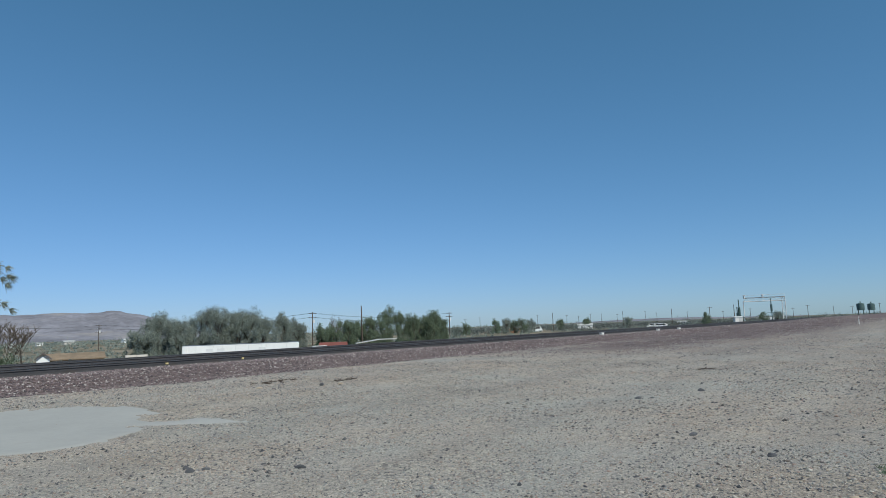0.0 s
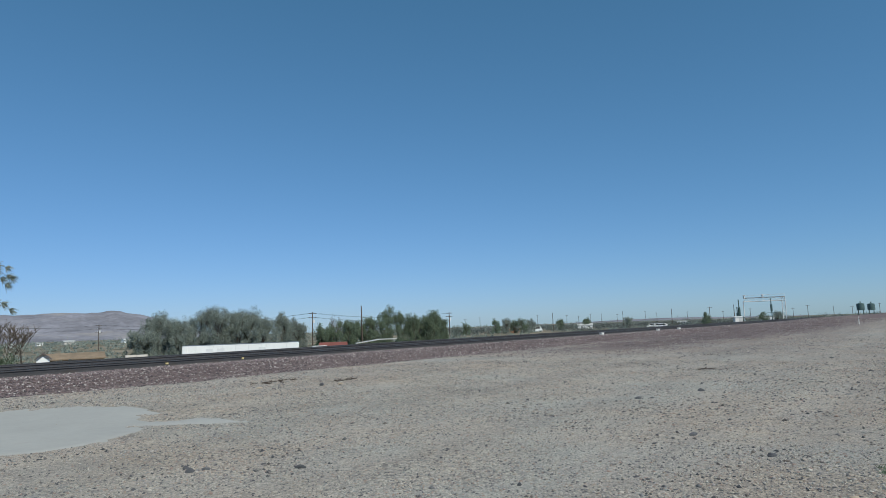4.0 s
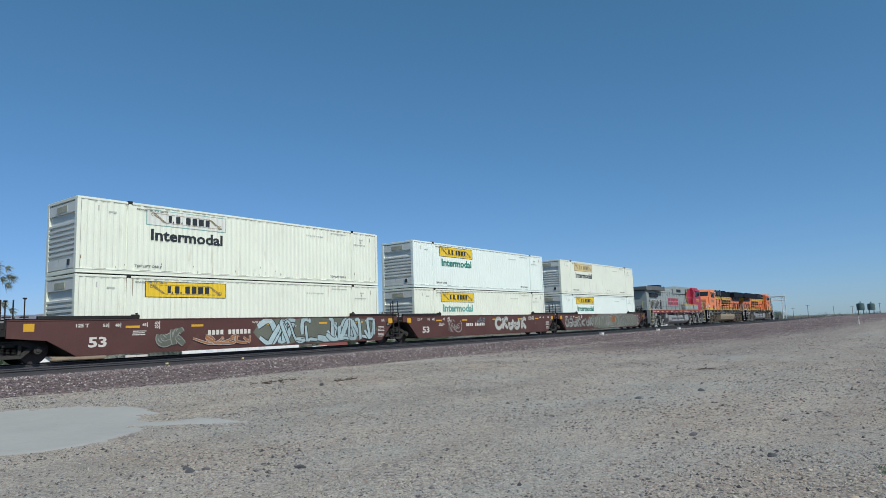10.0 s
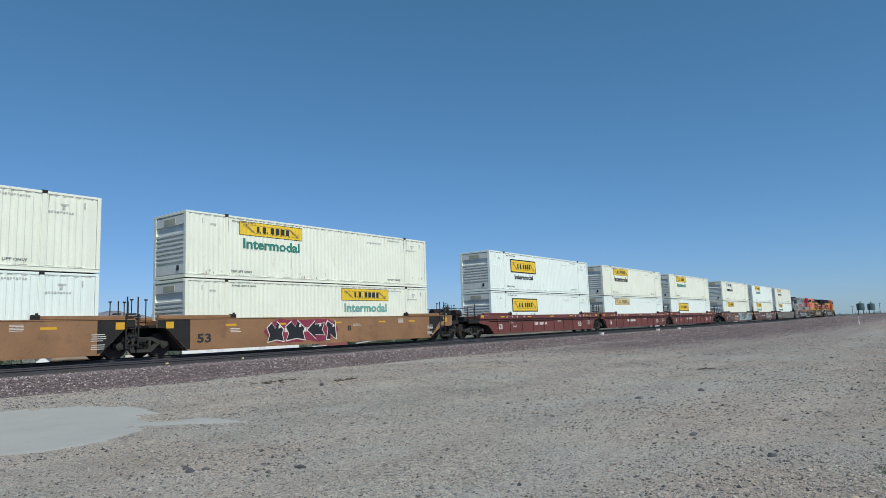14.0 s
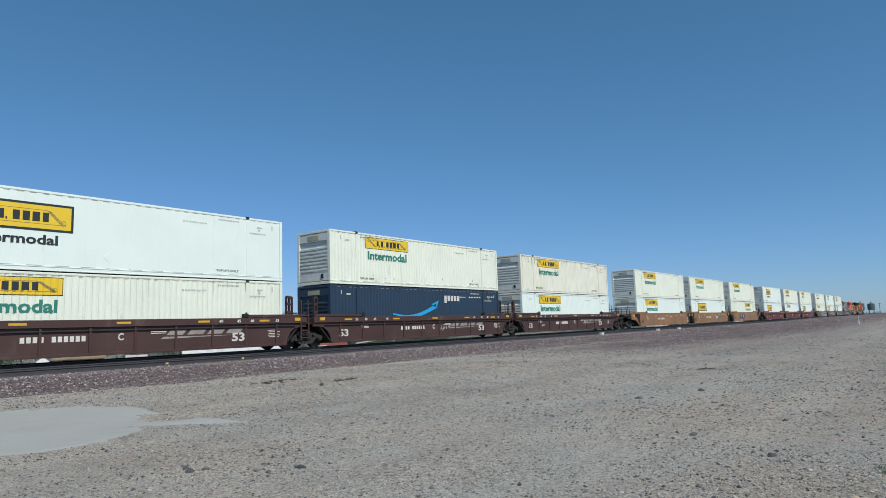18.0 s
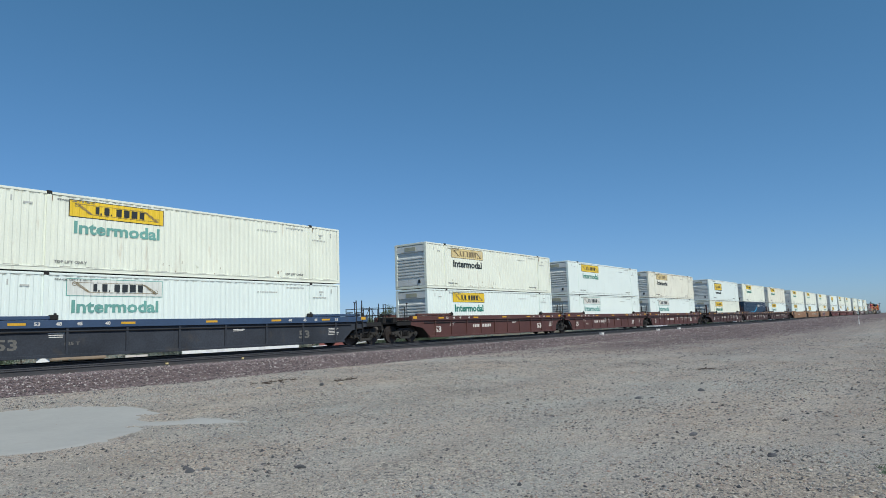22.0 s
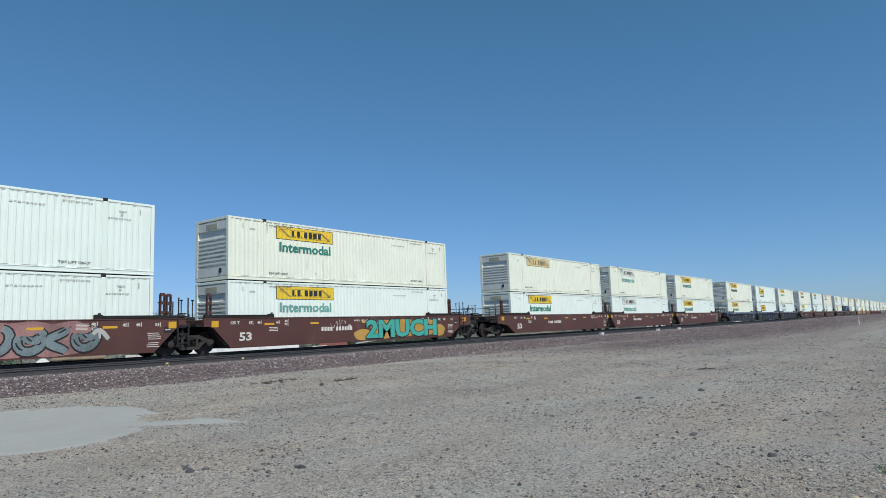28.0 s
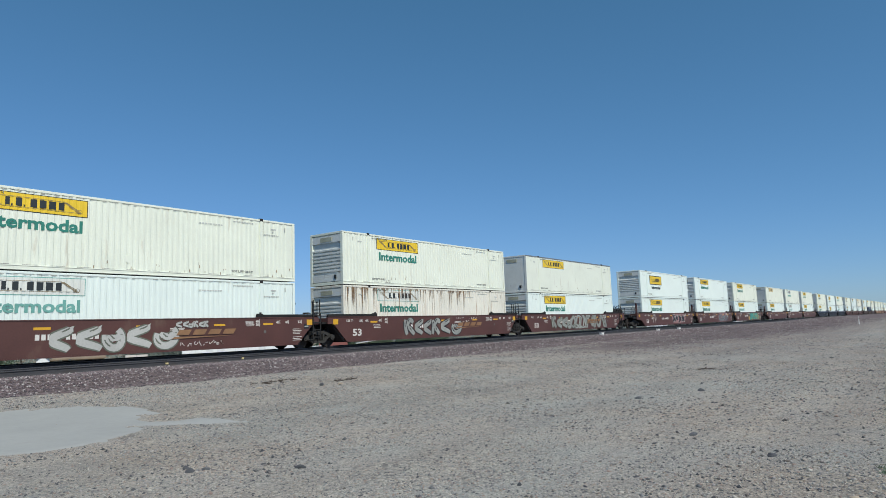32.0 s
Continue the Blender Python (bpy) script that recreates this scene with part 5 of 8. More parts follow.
    for x in (1.3 if fore else 0.55, -CL - (1.7 if aft else 0.95)):
        box_part("end_plate", (0, 0.34, top_f - 0.004, top_f + 0.003, 1.13 if style == "smooth" else 1.35, 1.40 if style == "smooth" else 1.50), REFLECTIVE, u, 0, "square yellow reflector", pose(x, 0, 0))
    if style == "smooth" and paint is not TAN:
        for x, text, z in ((-2.46, "40", 1.29), (-2.46, "20", 1.15), (-1.31, "45", 1.24), (-0.79, "48", 1.24), (-0.01, "53", 1.24), (-15.2, "53", 1.24), (-14.75, "48", 1.24), (-13.7, "45", 1.24), (-13.2, "40", 1.29), (-13.2, "20", 1.15)):
            word(text, 0.17, 0.12, INK_WHITE, u, pose(x, f, z, 90))
            box_part("mark_bar", (x + 0.2, x + 0.225, f - 0.002, f + 0.003, z - 0.03, z + 0.15), INK_WHITE, u)
        word("125 T", 0.45, 0.13, INK_WHITE, u, pose(-16.15, f, 1.24, 90))
        inset = box_part("placard_box", (0.36, 0.68, f - 0.003, f + 0.003, 0.96, 1.20), CHAR, u, 0, "small black placard panel with pale rim")
        box_part("placard_line", (0.40, 0.64, f - 0.005, f - 0.0031, 1.06, 1.10), STENCIL, inset)
        piece("round_mark", "roundmark", lambda bm: [rod(bm, (x, f + 0.002, 0.87), (x, f - 0.002, 0.87), r, 14) for x, r in ((-1.95, 0.07),)], DIM_WHITE, u)
    if style != "smooth":
        for x, text in ((-14.6, "53"), (-13.9, "48"), (-13.2, "45"), (-12.2, "40"), (-3.6, "40"), (-2.7, "45"), (-2.0, "48"), (-0.6, "53")):
            word(text, 0.2, 0.13, INK_WHITE, u, pose(x, top_f, 1.315, 90))
    rng = random.Random(int(s * 10) + 4000)
    bx = -11.2 + rng.uniform(-0.6, 0.6)
    rows = [(bx + i * 0.2 + (0.2 if i > 3 else 0), 0.82 + high * 0.3, 0.14, 0.2) for i in range(10)] if style != "few" else []
    rows += [(-0.35 + rng.uniform(0, 0.05), 0.42 + k * 0.075, 0.42 + rng.uniform(0, 0.15), 0.026) for k in range(8) if k != 3] + [(-3.0, 1.15 + k * 0.05, 0.4 + rng.uniform(0, 0.1), 0.02) for k in range(5)] if style == "smooth" else [(-0.2 - 0.7 * k, 1.345, 0.03, 0.15) for k in range(4)] + [(-CL + 0.2 + 0.7 * k, 1.345, 0.03, 0.15) for k in range(4)]
    rows += [(-1.0 + rng.uniform(0, 0.1), 0.62 + k * 0.075, 0.5 + rng.uniform(0, 0.25), 0.028) for k in range(5)] if style != "smooth" else []
    rows += [(-6.6, 1.05 + high * 0.4 + k * 0.06, 0.5 + rng.uniform(0, 0.2), 0.03) for k in range(2)]
    rows += [(-CL + 2.0 + rng.uniform(0, 0.1), 0.9 + k * 0.07, 0.42 + rng.uniform(0, 0.15), 0.03) for k in range(3)]
    bm = bmesh.new()
    bars(bm, rows, f + 0.001)
    tagged(part("stencil", bm, INK_WHITE, u, "white stencil bars"), kind="stuff")
    MOVING.append((u, s, 0.0, 0.0, 0))
    return u


FRONTS = (244.05, 224.8, 205.5, 182.4, 163.3, 143.9, 120.56, 100.9, 82.2, 58.85, 39.4, 20.15, -3.2, -22.5, -41.9,
          -65.4, -85.05, -104.5, -128.07, -147.5, -166.1, -190.0, -209.6, -228.95, -252.9, -272.3, -291.7)
CARS = (("smooth", BROWN, BROWN, "brown smooth-sided well car with sprayed graffiti and rust"),
        ("ribbed", REDBROWN, REDBROWN, "red-brown ribbed well car with white numbers"),
        ("smooth", TAN, TAN, "dusty yellow-brown smooth-sided well car"),
        ("ribbed", DEEPBROWN, DEEPBROWN, "dark brown ribbed well car with white stencils"),
        ("ribbed", BROWN, BROWN, "brown ribbed well car with faded marks"),
        ("few", BLUE, BLUE_SOOT, "blue-topped well car with grimy black sides"),
        ("smooth", BROWN, BROWN, "clean brown smooth-sided well car"),
        ("smooth", BROWN, BROWN, "brown smooth-sided well car with sprayed graffiti"),
        ("smooth", BROWN, BROWN, "brown smooth-sided well car with pale graffiti"))
D, G, T = INK_DARK, INK_GREEN, INK_TEAL
# upper and lower container of each well: paint, sign, lettering, wall
LOADS = ((("CREAM", "F", D, "plate"), ("COOL", "Y", G, "rib")), (("COOL", "Y", G, "rib"), ("CREAM", "Y", T, "rib")), (("CREAM", "W", D, "rib"), ("CREAM", "Y", None, "rib")),
         (("CREAM", "Y", G, "rib"), ("COOL", "B", None, "rib")), (("CREAM", "Y", D, "rib"), ("COOL", "F", None, "rib")), (("COOL", "B", D, "rib"), ("COOL", "B", G, "rib")),
         (("CREAM", "Y", G, "rib"), ("CREAM", "Y", T, "rib")), (("CREAM", "Y", T, "rib"), ("COOL", "B", None, "rib")), (("CREAM", "Y", G, "rib"), ("COOL", "Y", G, "rib")),
         (("AGED", "Y", G, "rib"), ("COOL", "Y", G, "rib")), (("CREAM", "Y", G, "rib"), ("NAVY", "N", None, "rib")), (("COOL", "B", D, "plate"), ("CREAM", "Y", G, "rib")),
         (("AGED", "F", D, "rib"), ("COOL", "W", T, "rib")), (("COOL", "Y", G, "plate"), ("COOL", "W", T, "rib")), (("CREAM", "F", D, "rib"), ("COOL", "Y", G, "rib")),
         (("CREAM", "Y", T, "rib"), ("COOL", "W", T, "rib")), (("COOL", "B", D, "rib"), ("COOL", "B", None, "rib")), (("CREAM", "Y", D, "rib"), ("CREAM", "Y", G, "rib")),
         (("CREAM", "Y", G, "rib"), ("COOL", "Y", G, "rib")), (("CREAM", "W", T, "rib"), ("COOL", "W", T, "rib")), (("CREAM", "F", None, "rib"), ("COOL", "Y", G, "rib")),
         (("CREAM", "Y", G, "rib"), ("COOL", "Y", T, "rib")), (("COOL", "Y", G, "rib"), ("COOL", "Y", G, "rib")), (("COOL", "B", D, "rib"), ("COOL", "Y", G, "rib")),
         (("CREAM", "Y", None, "grey_top"), ("COOL", "Y", G, "rib")), (("CREAM", "Y", G, "rib"), ("RUSTY", "W", G, "rib")), (("CREAM", "Y", G, "rib"), ("COOL", "W", T, "rib")))

UNITS = []
for i, s in enumerate(FRONTS):
    style, paint, lower, label = CARS[i // 3]
    k = i % 3
    nxt = FRONTS[i + 1] if k < 2 else None
    unit = well_unit(s, style, paint, lower, ("brake" if (i // 3) % 2 == 0 else "plain") if k == 0 else None, ("plain" if (i // 3) % 2 == 0 else "brake") if k == 2 else None, label, marks=i, posts=i // 3 in (3, 6, 7))
    UNITS.append(unit)
    if k == 0:
        freight_truck(unit, 2.0)
    freight_truck(unit, -CL - 2.0 if k == 2 else (nxt - (s - CL)) / 2 - CL)
    (up, low) = LOADS[i]
    container(s, 0.335, low[0], low[1], low[2], low[3], 6.3 if i == 6 else 0.0, above=False)
    container(s, 3.25, up[0], up[1], up[2], up[3], above=True)

PALE = mat("pale grey spray paint", (0.42, 0.42, 0.39), 0.6, var=0.12, bump=0)
AQUA = mat("turquoise spray paint", (0.06, 0.36, 0.30), 0.6, var=0.12, bump=0)
ICE = mat("pale blue spray paint", (0.20, 0.40, 0.48), 0.6, var=0.12, bump=0)
OLIVE = mat("grey-green spray paint", (0.12, 0.13, 0.10), 0.6, var=0.15, bump=0)
SMOKE = mat("misty grey spray paint", (0.16, 0.165, 0.14), 0.65, var=0.3, big=0.9, bump=0)
ASH = mat("dull silver spray paint", (0.25, 0.26, 0.235), 0.6, var=0.25, bump=0)
MAROON = mat("dull magenta spray paint", (0.22, 0.03, 0.06), 0.6, var=0.2, bump=0)
RUSSET = mat("orange-brown spray paint", (0.30, 0.13, 0.05), 0.6, var=0.2, bump=0)
FROST = mat("pale frost spray paint", (0.33, 0.43, 0.44), 0.6, var=0.2, bump=0)
PINK = mat("dull pink spray paint", (0.30, 0.16, 0.15), 0.65, var=0.3, big=0.9, bump=0)
OCHRE = mat("ochre spray paint", (0.42, 0.25, 0.06), 0.6, var=0.15, bump=0)
SLATE = mat("blue-grey spray paint", (0.15, 0.19, 0.20), 0.6, var=0.3, big=1.2, bump=0)
for row in ((0, -16.3, -10.9, 0.34, 1.30, 1, ASH, CHAR), (0, -10.9, 0.1, 0.26, 1.47, 14, OLIVE, ASH, SMOKE, "wild"), (0, -6.8, -6.1, 0.75, 1.3, 15, RUSSET, CHAR, RUSSET),
            (1, -7.8, -3.1, 0.38, 1.42, 2, PALE, OLIVE), (1, -9.9, -8.9, 0.95, 1.40, 4, BROWN, ICE), (1, -13.2, -11.9, 0.40, 1.3, 3, BROWN, PALE),
            (2, -8.4, -0.5, 0.28, 1.46, 5, FROST, CHAR, OLIVE, "wild"), (2, -13.2, -11.9, 0.35, 1.2, 6, OLIVE, ASH), (2, -11.6, -8.6, 0.35, 0.85, 17, RUSSET, PALE, None, "wild"),
            (6, -12.2, -7.8, 0.34, 1.42, 7, CHAR, INK_WHITE, MAROON, "block"), (22, -6.9, -2.3, 0.27, 1.46, 9, SLATE, CHAR, PINK), (22, -2.3, -1.7, 0.7, 1.2, 18, PALE, PALE, None, "wild"),
            (23, -7.3, -2.5, 0.36, 1.42, 10, CHAR, PALE, PINK, "block"), (24, -8.9, -2.1, 0.3, 1.45, 11, ASH, OLIVE, None, "wild"), (24, -13.0, -9.0, 0.3, 1.45, 21, ASH, OLIVE),
            (25, -11.6, -6.5, 0.27, 1.46, 12, ASH, CHAR), (26, -11.2, -6.5, 0.27, 1.42, 13, PALE, OLIVE), (26, -6.4, -4.9, 1.12, 1.45, 20, PALE, SMOKE)):
    graffiti(UNITS[row[0]], *row[1:])
for n, (i, a, b, c, d) in enumerate(((9, -6.6, -5.6, 0.5, 1.2), (10, -7.2, -6.0, 0.6, 1.0), (13, -10.0, -8.6, 0.4, 1.2), (21, -10.4, -9.2, 0.8, 1.42), (22, -9.9, -7.2, 1.26, 1.40), (22, -9.9, -7.4, 1.06, 1.2), (22, -9.7, -7.6, 0.86, 1.0), (22, -9.5, -7.8, 0.66, 0.8), (25, -6.4, -5.6, 1.27, 1.42), (25, -5.0, -4.2, 1.27, 1.42), (25, -5.7, -5.0, 1.1, 1.22), (26, -6.3, -4.3, 0.38, 0.58), (23, -14.2, -12.6, 0.5, 1.3), (0, -1.7, -0.4, 0.9, 1.2))):
    scribble(UNITS[i], a, b, c, d, n, INK_WHITE)


def big_word(unit):
    """Sprayed numeral and word in fat turquoise letters with black edges over an ochre cloud."""
    bm = bmesh.new()
    for x, z, rx, rz in ((-7.9, 0.55, 0.7, 0.3), (-6.2, 0.8, 1.1, 0.52), (-4.4, 0.85, 1.2, 0.52), (-2.6, 0.85, 1.2, 0.5), (-1.2, 0.65, 0.55, 0.36)):
        ring = [(x + rx * (1 + 0.07 * math.sin(5 * a)) * math.cos(a), -1.503 - 0.0002 * x, max(0.26, min(1.46, z + rz * math.sin(a)))) for a in np.linspace(0, 2 * math.pi, 25)[:-1]]
        bm.faces.new([bm.verts.new(p) for p in ring])
    part("graffiti_cloud", bm, OCHRE, unit, "ochre cloud of spray paint")
    word("2MUCH", 6.35, 1.14, CHAR, unit, pose(-7.75, -1.5085, 0.27, 90), "graffiti_edge")
    word("2MUCH", 6.2, 1.02, AQUA, unit, pose(-7.68, -1.512, 0.33, 90), "graffiti_word")


big_word(UNITS[21])


def slant_mark(unit, x0, x1, z0, z1, material, y=-1.508):
    """The carrier's mark as four leaning blocks over a thin wedge."""
    bm = bmesh.new()
    w = (x1 - x0) / 4
    for k in range(4):
        a = x0 + k * w
        bm.faces.new([bm.verts.new(p) for p in ((a, y, z0 + 0.1), (a + w * 0.78, y, z0 + 0.1), (a + w * 0.98, y, z1), (a + w * 0.2, y, z1))])
    bm.faces.new([bm.verts.new(p) for p in ((x0 - w * 0.3, y, z0 - 0.05), (x1 - w * 0.3, y, z0 + 0.03), (x0 - w * 0.1, y, z0 + 0.04))])
    part("carrier_mark", bm, material, unit, "leaning carrier mark in plain blocks")


for i in (25, 24, 26):
    slant_mark(UNITS[i], -6.35, -3.5, 0.74, 1.06, TAN, y=-1.512 - DEPTHS.get(UNITS[i].name, 0.0))
WORN = mat("worn stencil paint", (0.30, 0.265, 0.235), 0.7, var=0.3, bump=0)
for i in (9, 10, 11, 12):
    slant_mark(UNITS[i], -5.95, -2.3, 0.76, 1.06, WORN, y=-1.446)
    word("C", 0.22, 0.28, INK_WHITE, UNITS[i], pose(-7.9, -1.446, 0.72, 90))
bm = bmesh.new()
bbox(bm, -6.5, -3.25, -1.506, -1.5, 0.70, 1.08)
panel = part("mark_panel", bm, OLIVE, UNITS[7], "dark panel behind the owner's mark")
slant_mark(UNITS[7], -6.2, -4.9, 0.70, 1.02, INK_WHITE, y=-1.511)
for i in (21, 2, 24):
    word("WELL LD LMT", 1.15, 0.09, INK_WHITE, UNITS[i], pose(-8.6, -1.505, 1.27, 90))
word("B", 0.22, 0.26, INK_WHITE, UNITS[21], pose(-9.0, -1.505, 0.85, 90))
word("B", 0.26, 0.26, INK_DARK, UNITS[6], pose(-7.0, -1.505, 0.80, 90))


# ---- locomotives ----
def loco_truck(parent, x, material, beam):
    """Three-axle locomotive truck: cast pedestals round the axles, a darker frame, springs, brake gear and a tangle of pipes."""
    def bogie(bm, s):
        a, b = sorted((s * 1.02, s * 1.15))
        prism(bm, [(-2.55, 0.66), (-2.55, 0.84), (-2.2, 0.93), (-1.35, 0.93), (-1.1, 0.80), (-0.85, 0.80), (-0.5, 0.96), (0.5, 0.96), (0.85, 0.80), (1.1, 0.80), (1.35, 0.93), (2.2, 0.93), (2.55, 0.84), (2.55, 0.66), (2.3, 0.62), (1.3, 0.64), (0.9, 0.68), (0.5, 0.64), (-0.5, 0.64), (-0.9, 0.68), (-1.3, 0.64), (-2.3, 0.62)], a, b)

    def pedestal(bm):
        prism(bm, [(-0.50, 0.20), (-0.50, 0.30), (-0.30, 0.42), (-0.24, 0.72), (-0.34, 0.86), (0.34, 0.86), (0.24, 0.72), (0.30, 0.42), (0.50, 0.30), (0.50, 0.20), (0.22, 0.20), (0.17, 0.34), (-0.17, 0.34), (-0.22, 0.20)], -1.26, -1.10)
        for dx in (-0.36, 0.36):
            rod(bm, (dx, -1.27, 0.25), (dx, -1.30, 0.25), 0.035, 6)

    def axle_box(bm):
        rod(bm, (0, -1.2, 0.533), (0, -1.31, 0.533), 0.15, 14)
        rod(bm, (0, -1.305, 0.533), (0, -1.335, 0.533), 0.075, 10)

    def coil(bm):
        for k in range(5):
            rod(bm, (0, 0, 0.31 + k * 0.062), (0, 0, 0.345 + k * 0.062), 0.085, 10)

    def cylinder(bm):
        rod(bm, (-0.22, 0, 1.06), (0.22, 0, 1.06), 0.13, 12)
        rod(bm, (-0.25, 0, 1.06), (-0.20, 0, 1.06), 0.16, 12)
        rod(bm, (0.21, 0, 1.06), (0.42, 0, 0.98), 0.035, 8)
        bbox(bm, -0.06, 0.06, -0.05, 0.1, 0.88, 1.0)

    def damper(bm):
        rod(bm, (0, 0, 0.42), (0.1, 0, 0.85), 0.05, 8)
        rod(bm, (0.1, 0, 0.84), (0.17, 0, 1.14), 0.03, 8)

    def tangle(seed):
        def build(bm):
            rng = random.Random(seed)
            for _ in range(11):
                px, pz = rng.uniform(-2.5, 2.3), rng.uniform(0.98, 1.34)
                pts = [(px, -1.22, pz)]
                for _ in range(rng.randint(2, 4)):
                    px += rng.uniform(-0.12, 0.42)
                    pz = min(1.38, max(0.7, pz + rng.choice((0, 0, -0.14, 0.12, -0.24))))
                    pts.append((px, -1.2 - rng.uniform(0, 0.1), pz))
                pipe(bm, pts, rng.choice((0.014, 0.018, 0.024)), 5)
            for _ in range(5):
                px, pz = rng.uniform(-2.4, 2.3), rng.uniform(1.0, 1.32)
                bbox(bm, px, px + rng.uniform(0.06, 0.2), -1.27, -1.15, pz, pz + rng.uniform(0.05, 0.14), 0.01)
        return build

    t = piece("truck", "loco_centre", lambda bm: bbox(bm, -0.5, 0.5, -1.0, 1.0, 0.66, 1.25), BLACK, parent, pose(x, 0, 0), "dusty three-axle locomotive truck")
    for s in (-1, 1):
        turn = 0 if s < 0 else 180
        piece("side_frame", ("loco_frame", s), lambda bm: bogie(bm, s), beam, t)
        for ax in (-1.98, 0, 1.98):
            piece("pedestal", "loco_pedestal", pedestal, material, t, pose(ax, 0, 0, 0, 0, turn))
            piece("axle_box", "loco_box", axle_box, TRUCK_DARK, t, pose(ax, 0, 0, 0, 0, turn), smooth=True)
            for dx in (-0.62, 0.62):
                piece("coil_spring", "loco_coil", coil, TRUCK_DARK, t, pose(ax + dx, s * 1.09, 0))
        for ax in (-2.3, -0.75, 1.05):
            piece("brake_cylinder", "loco_cyl", cylinder, material, t, pose(ax, s * 1.2, 0, 0, 0, turn), smooth=True)
        for ax in (-1.0, 0.95):
            piece("damper", "loco_damper", damper, material, t, pose(ax, s * 1.24, 0), smooth=True)
        piece("pipework", "loco_tangle", tangle(3), TRUCK_GREY, t, pose(0, 0, 0, 0, 0, turn), "grey brake pipes and valves")["kind"] = "stuff"
        piece("pipework", "loco_tangle_dark", tangle(8), beam, t, pose(0, 0, 0, 0, 0, turn), "rusty brown brake pipes")["kind"] = "stuff"
        piece("sand_hose", ("loco_sand", s), lambda bm: [pipe(bm, [(k * 2.5, s * 1.2, 1.2), (k * 2.72, s * 1.12, 0.7), (k * 2.62, s * 0.86, 0.16)], 0.03) for k in (-1, 1)], SOOT, t)
    for ax in (-2.4, -1.0, 1.0, 2.4):
        box_part("transom", (-0.2, 0.2, -1.02, 1.02, 0.65, 0.9), BLACK, t, 0, "", pose(ax, 0, 0))
    return t


def dash(bm, xs, y, z0, z1, w):
    for x in xs:
        bbox(bm, x, x + w, *sorted((y, y + math.copysign(0.004, y))), z0, z1)


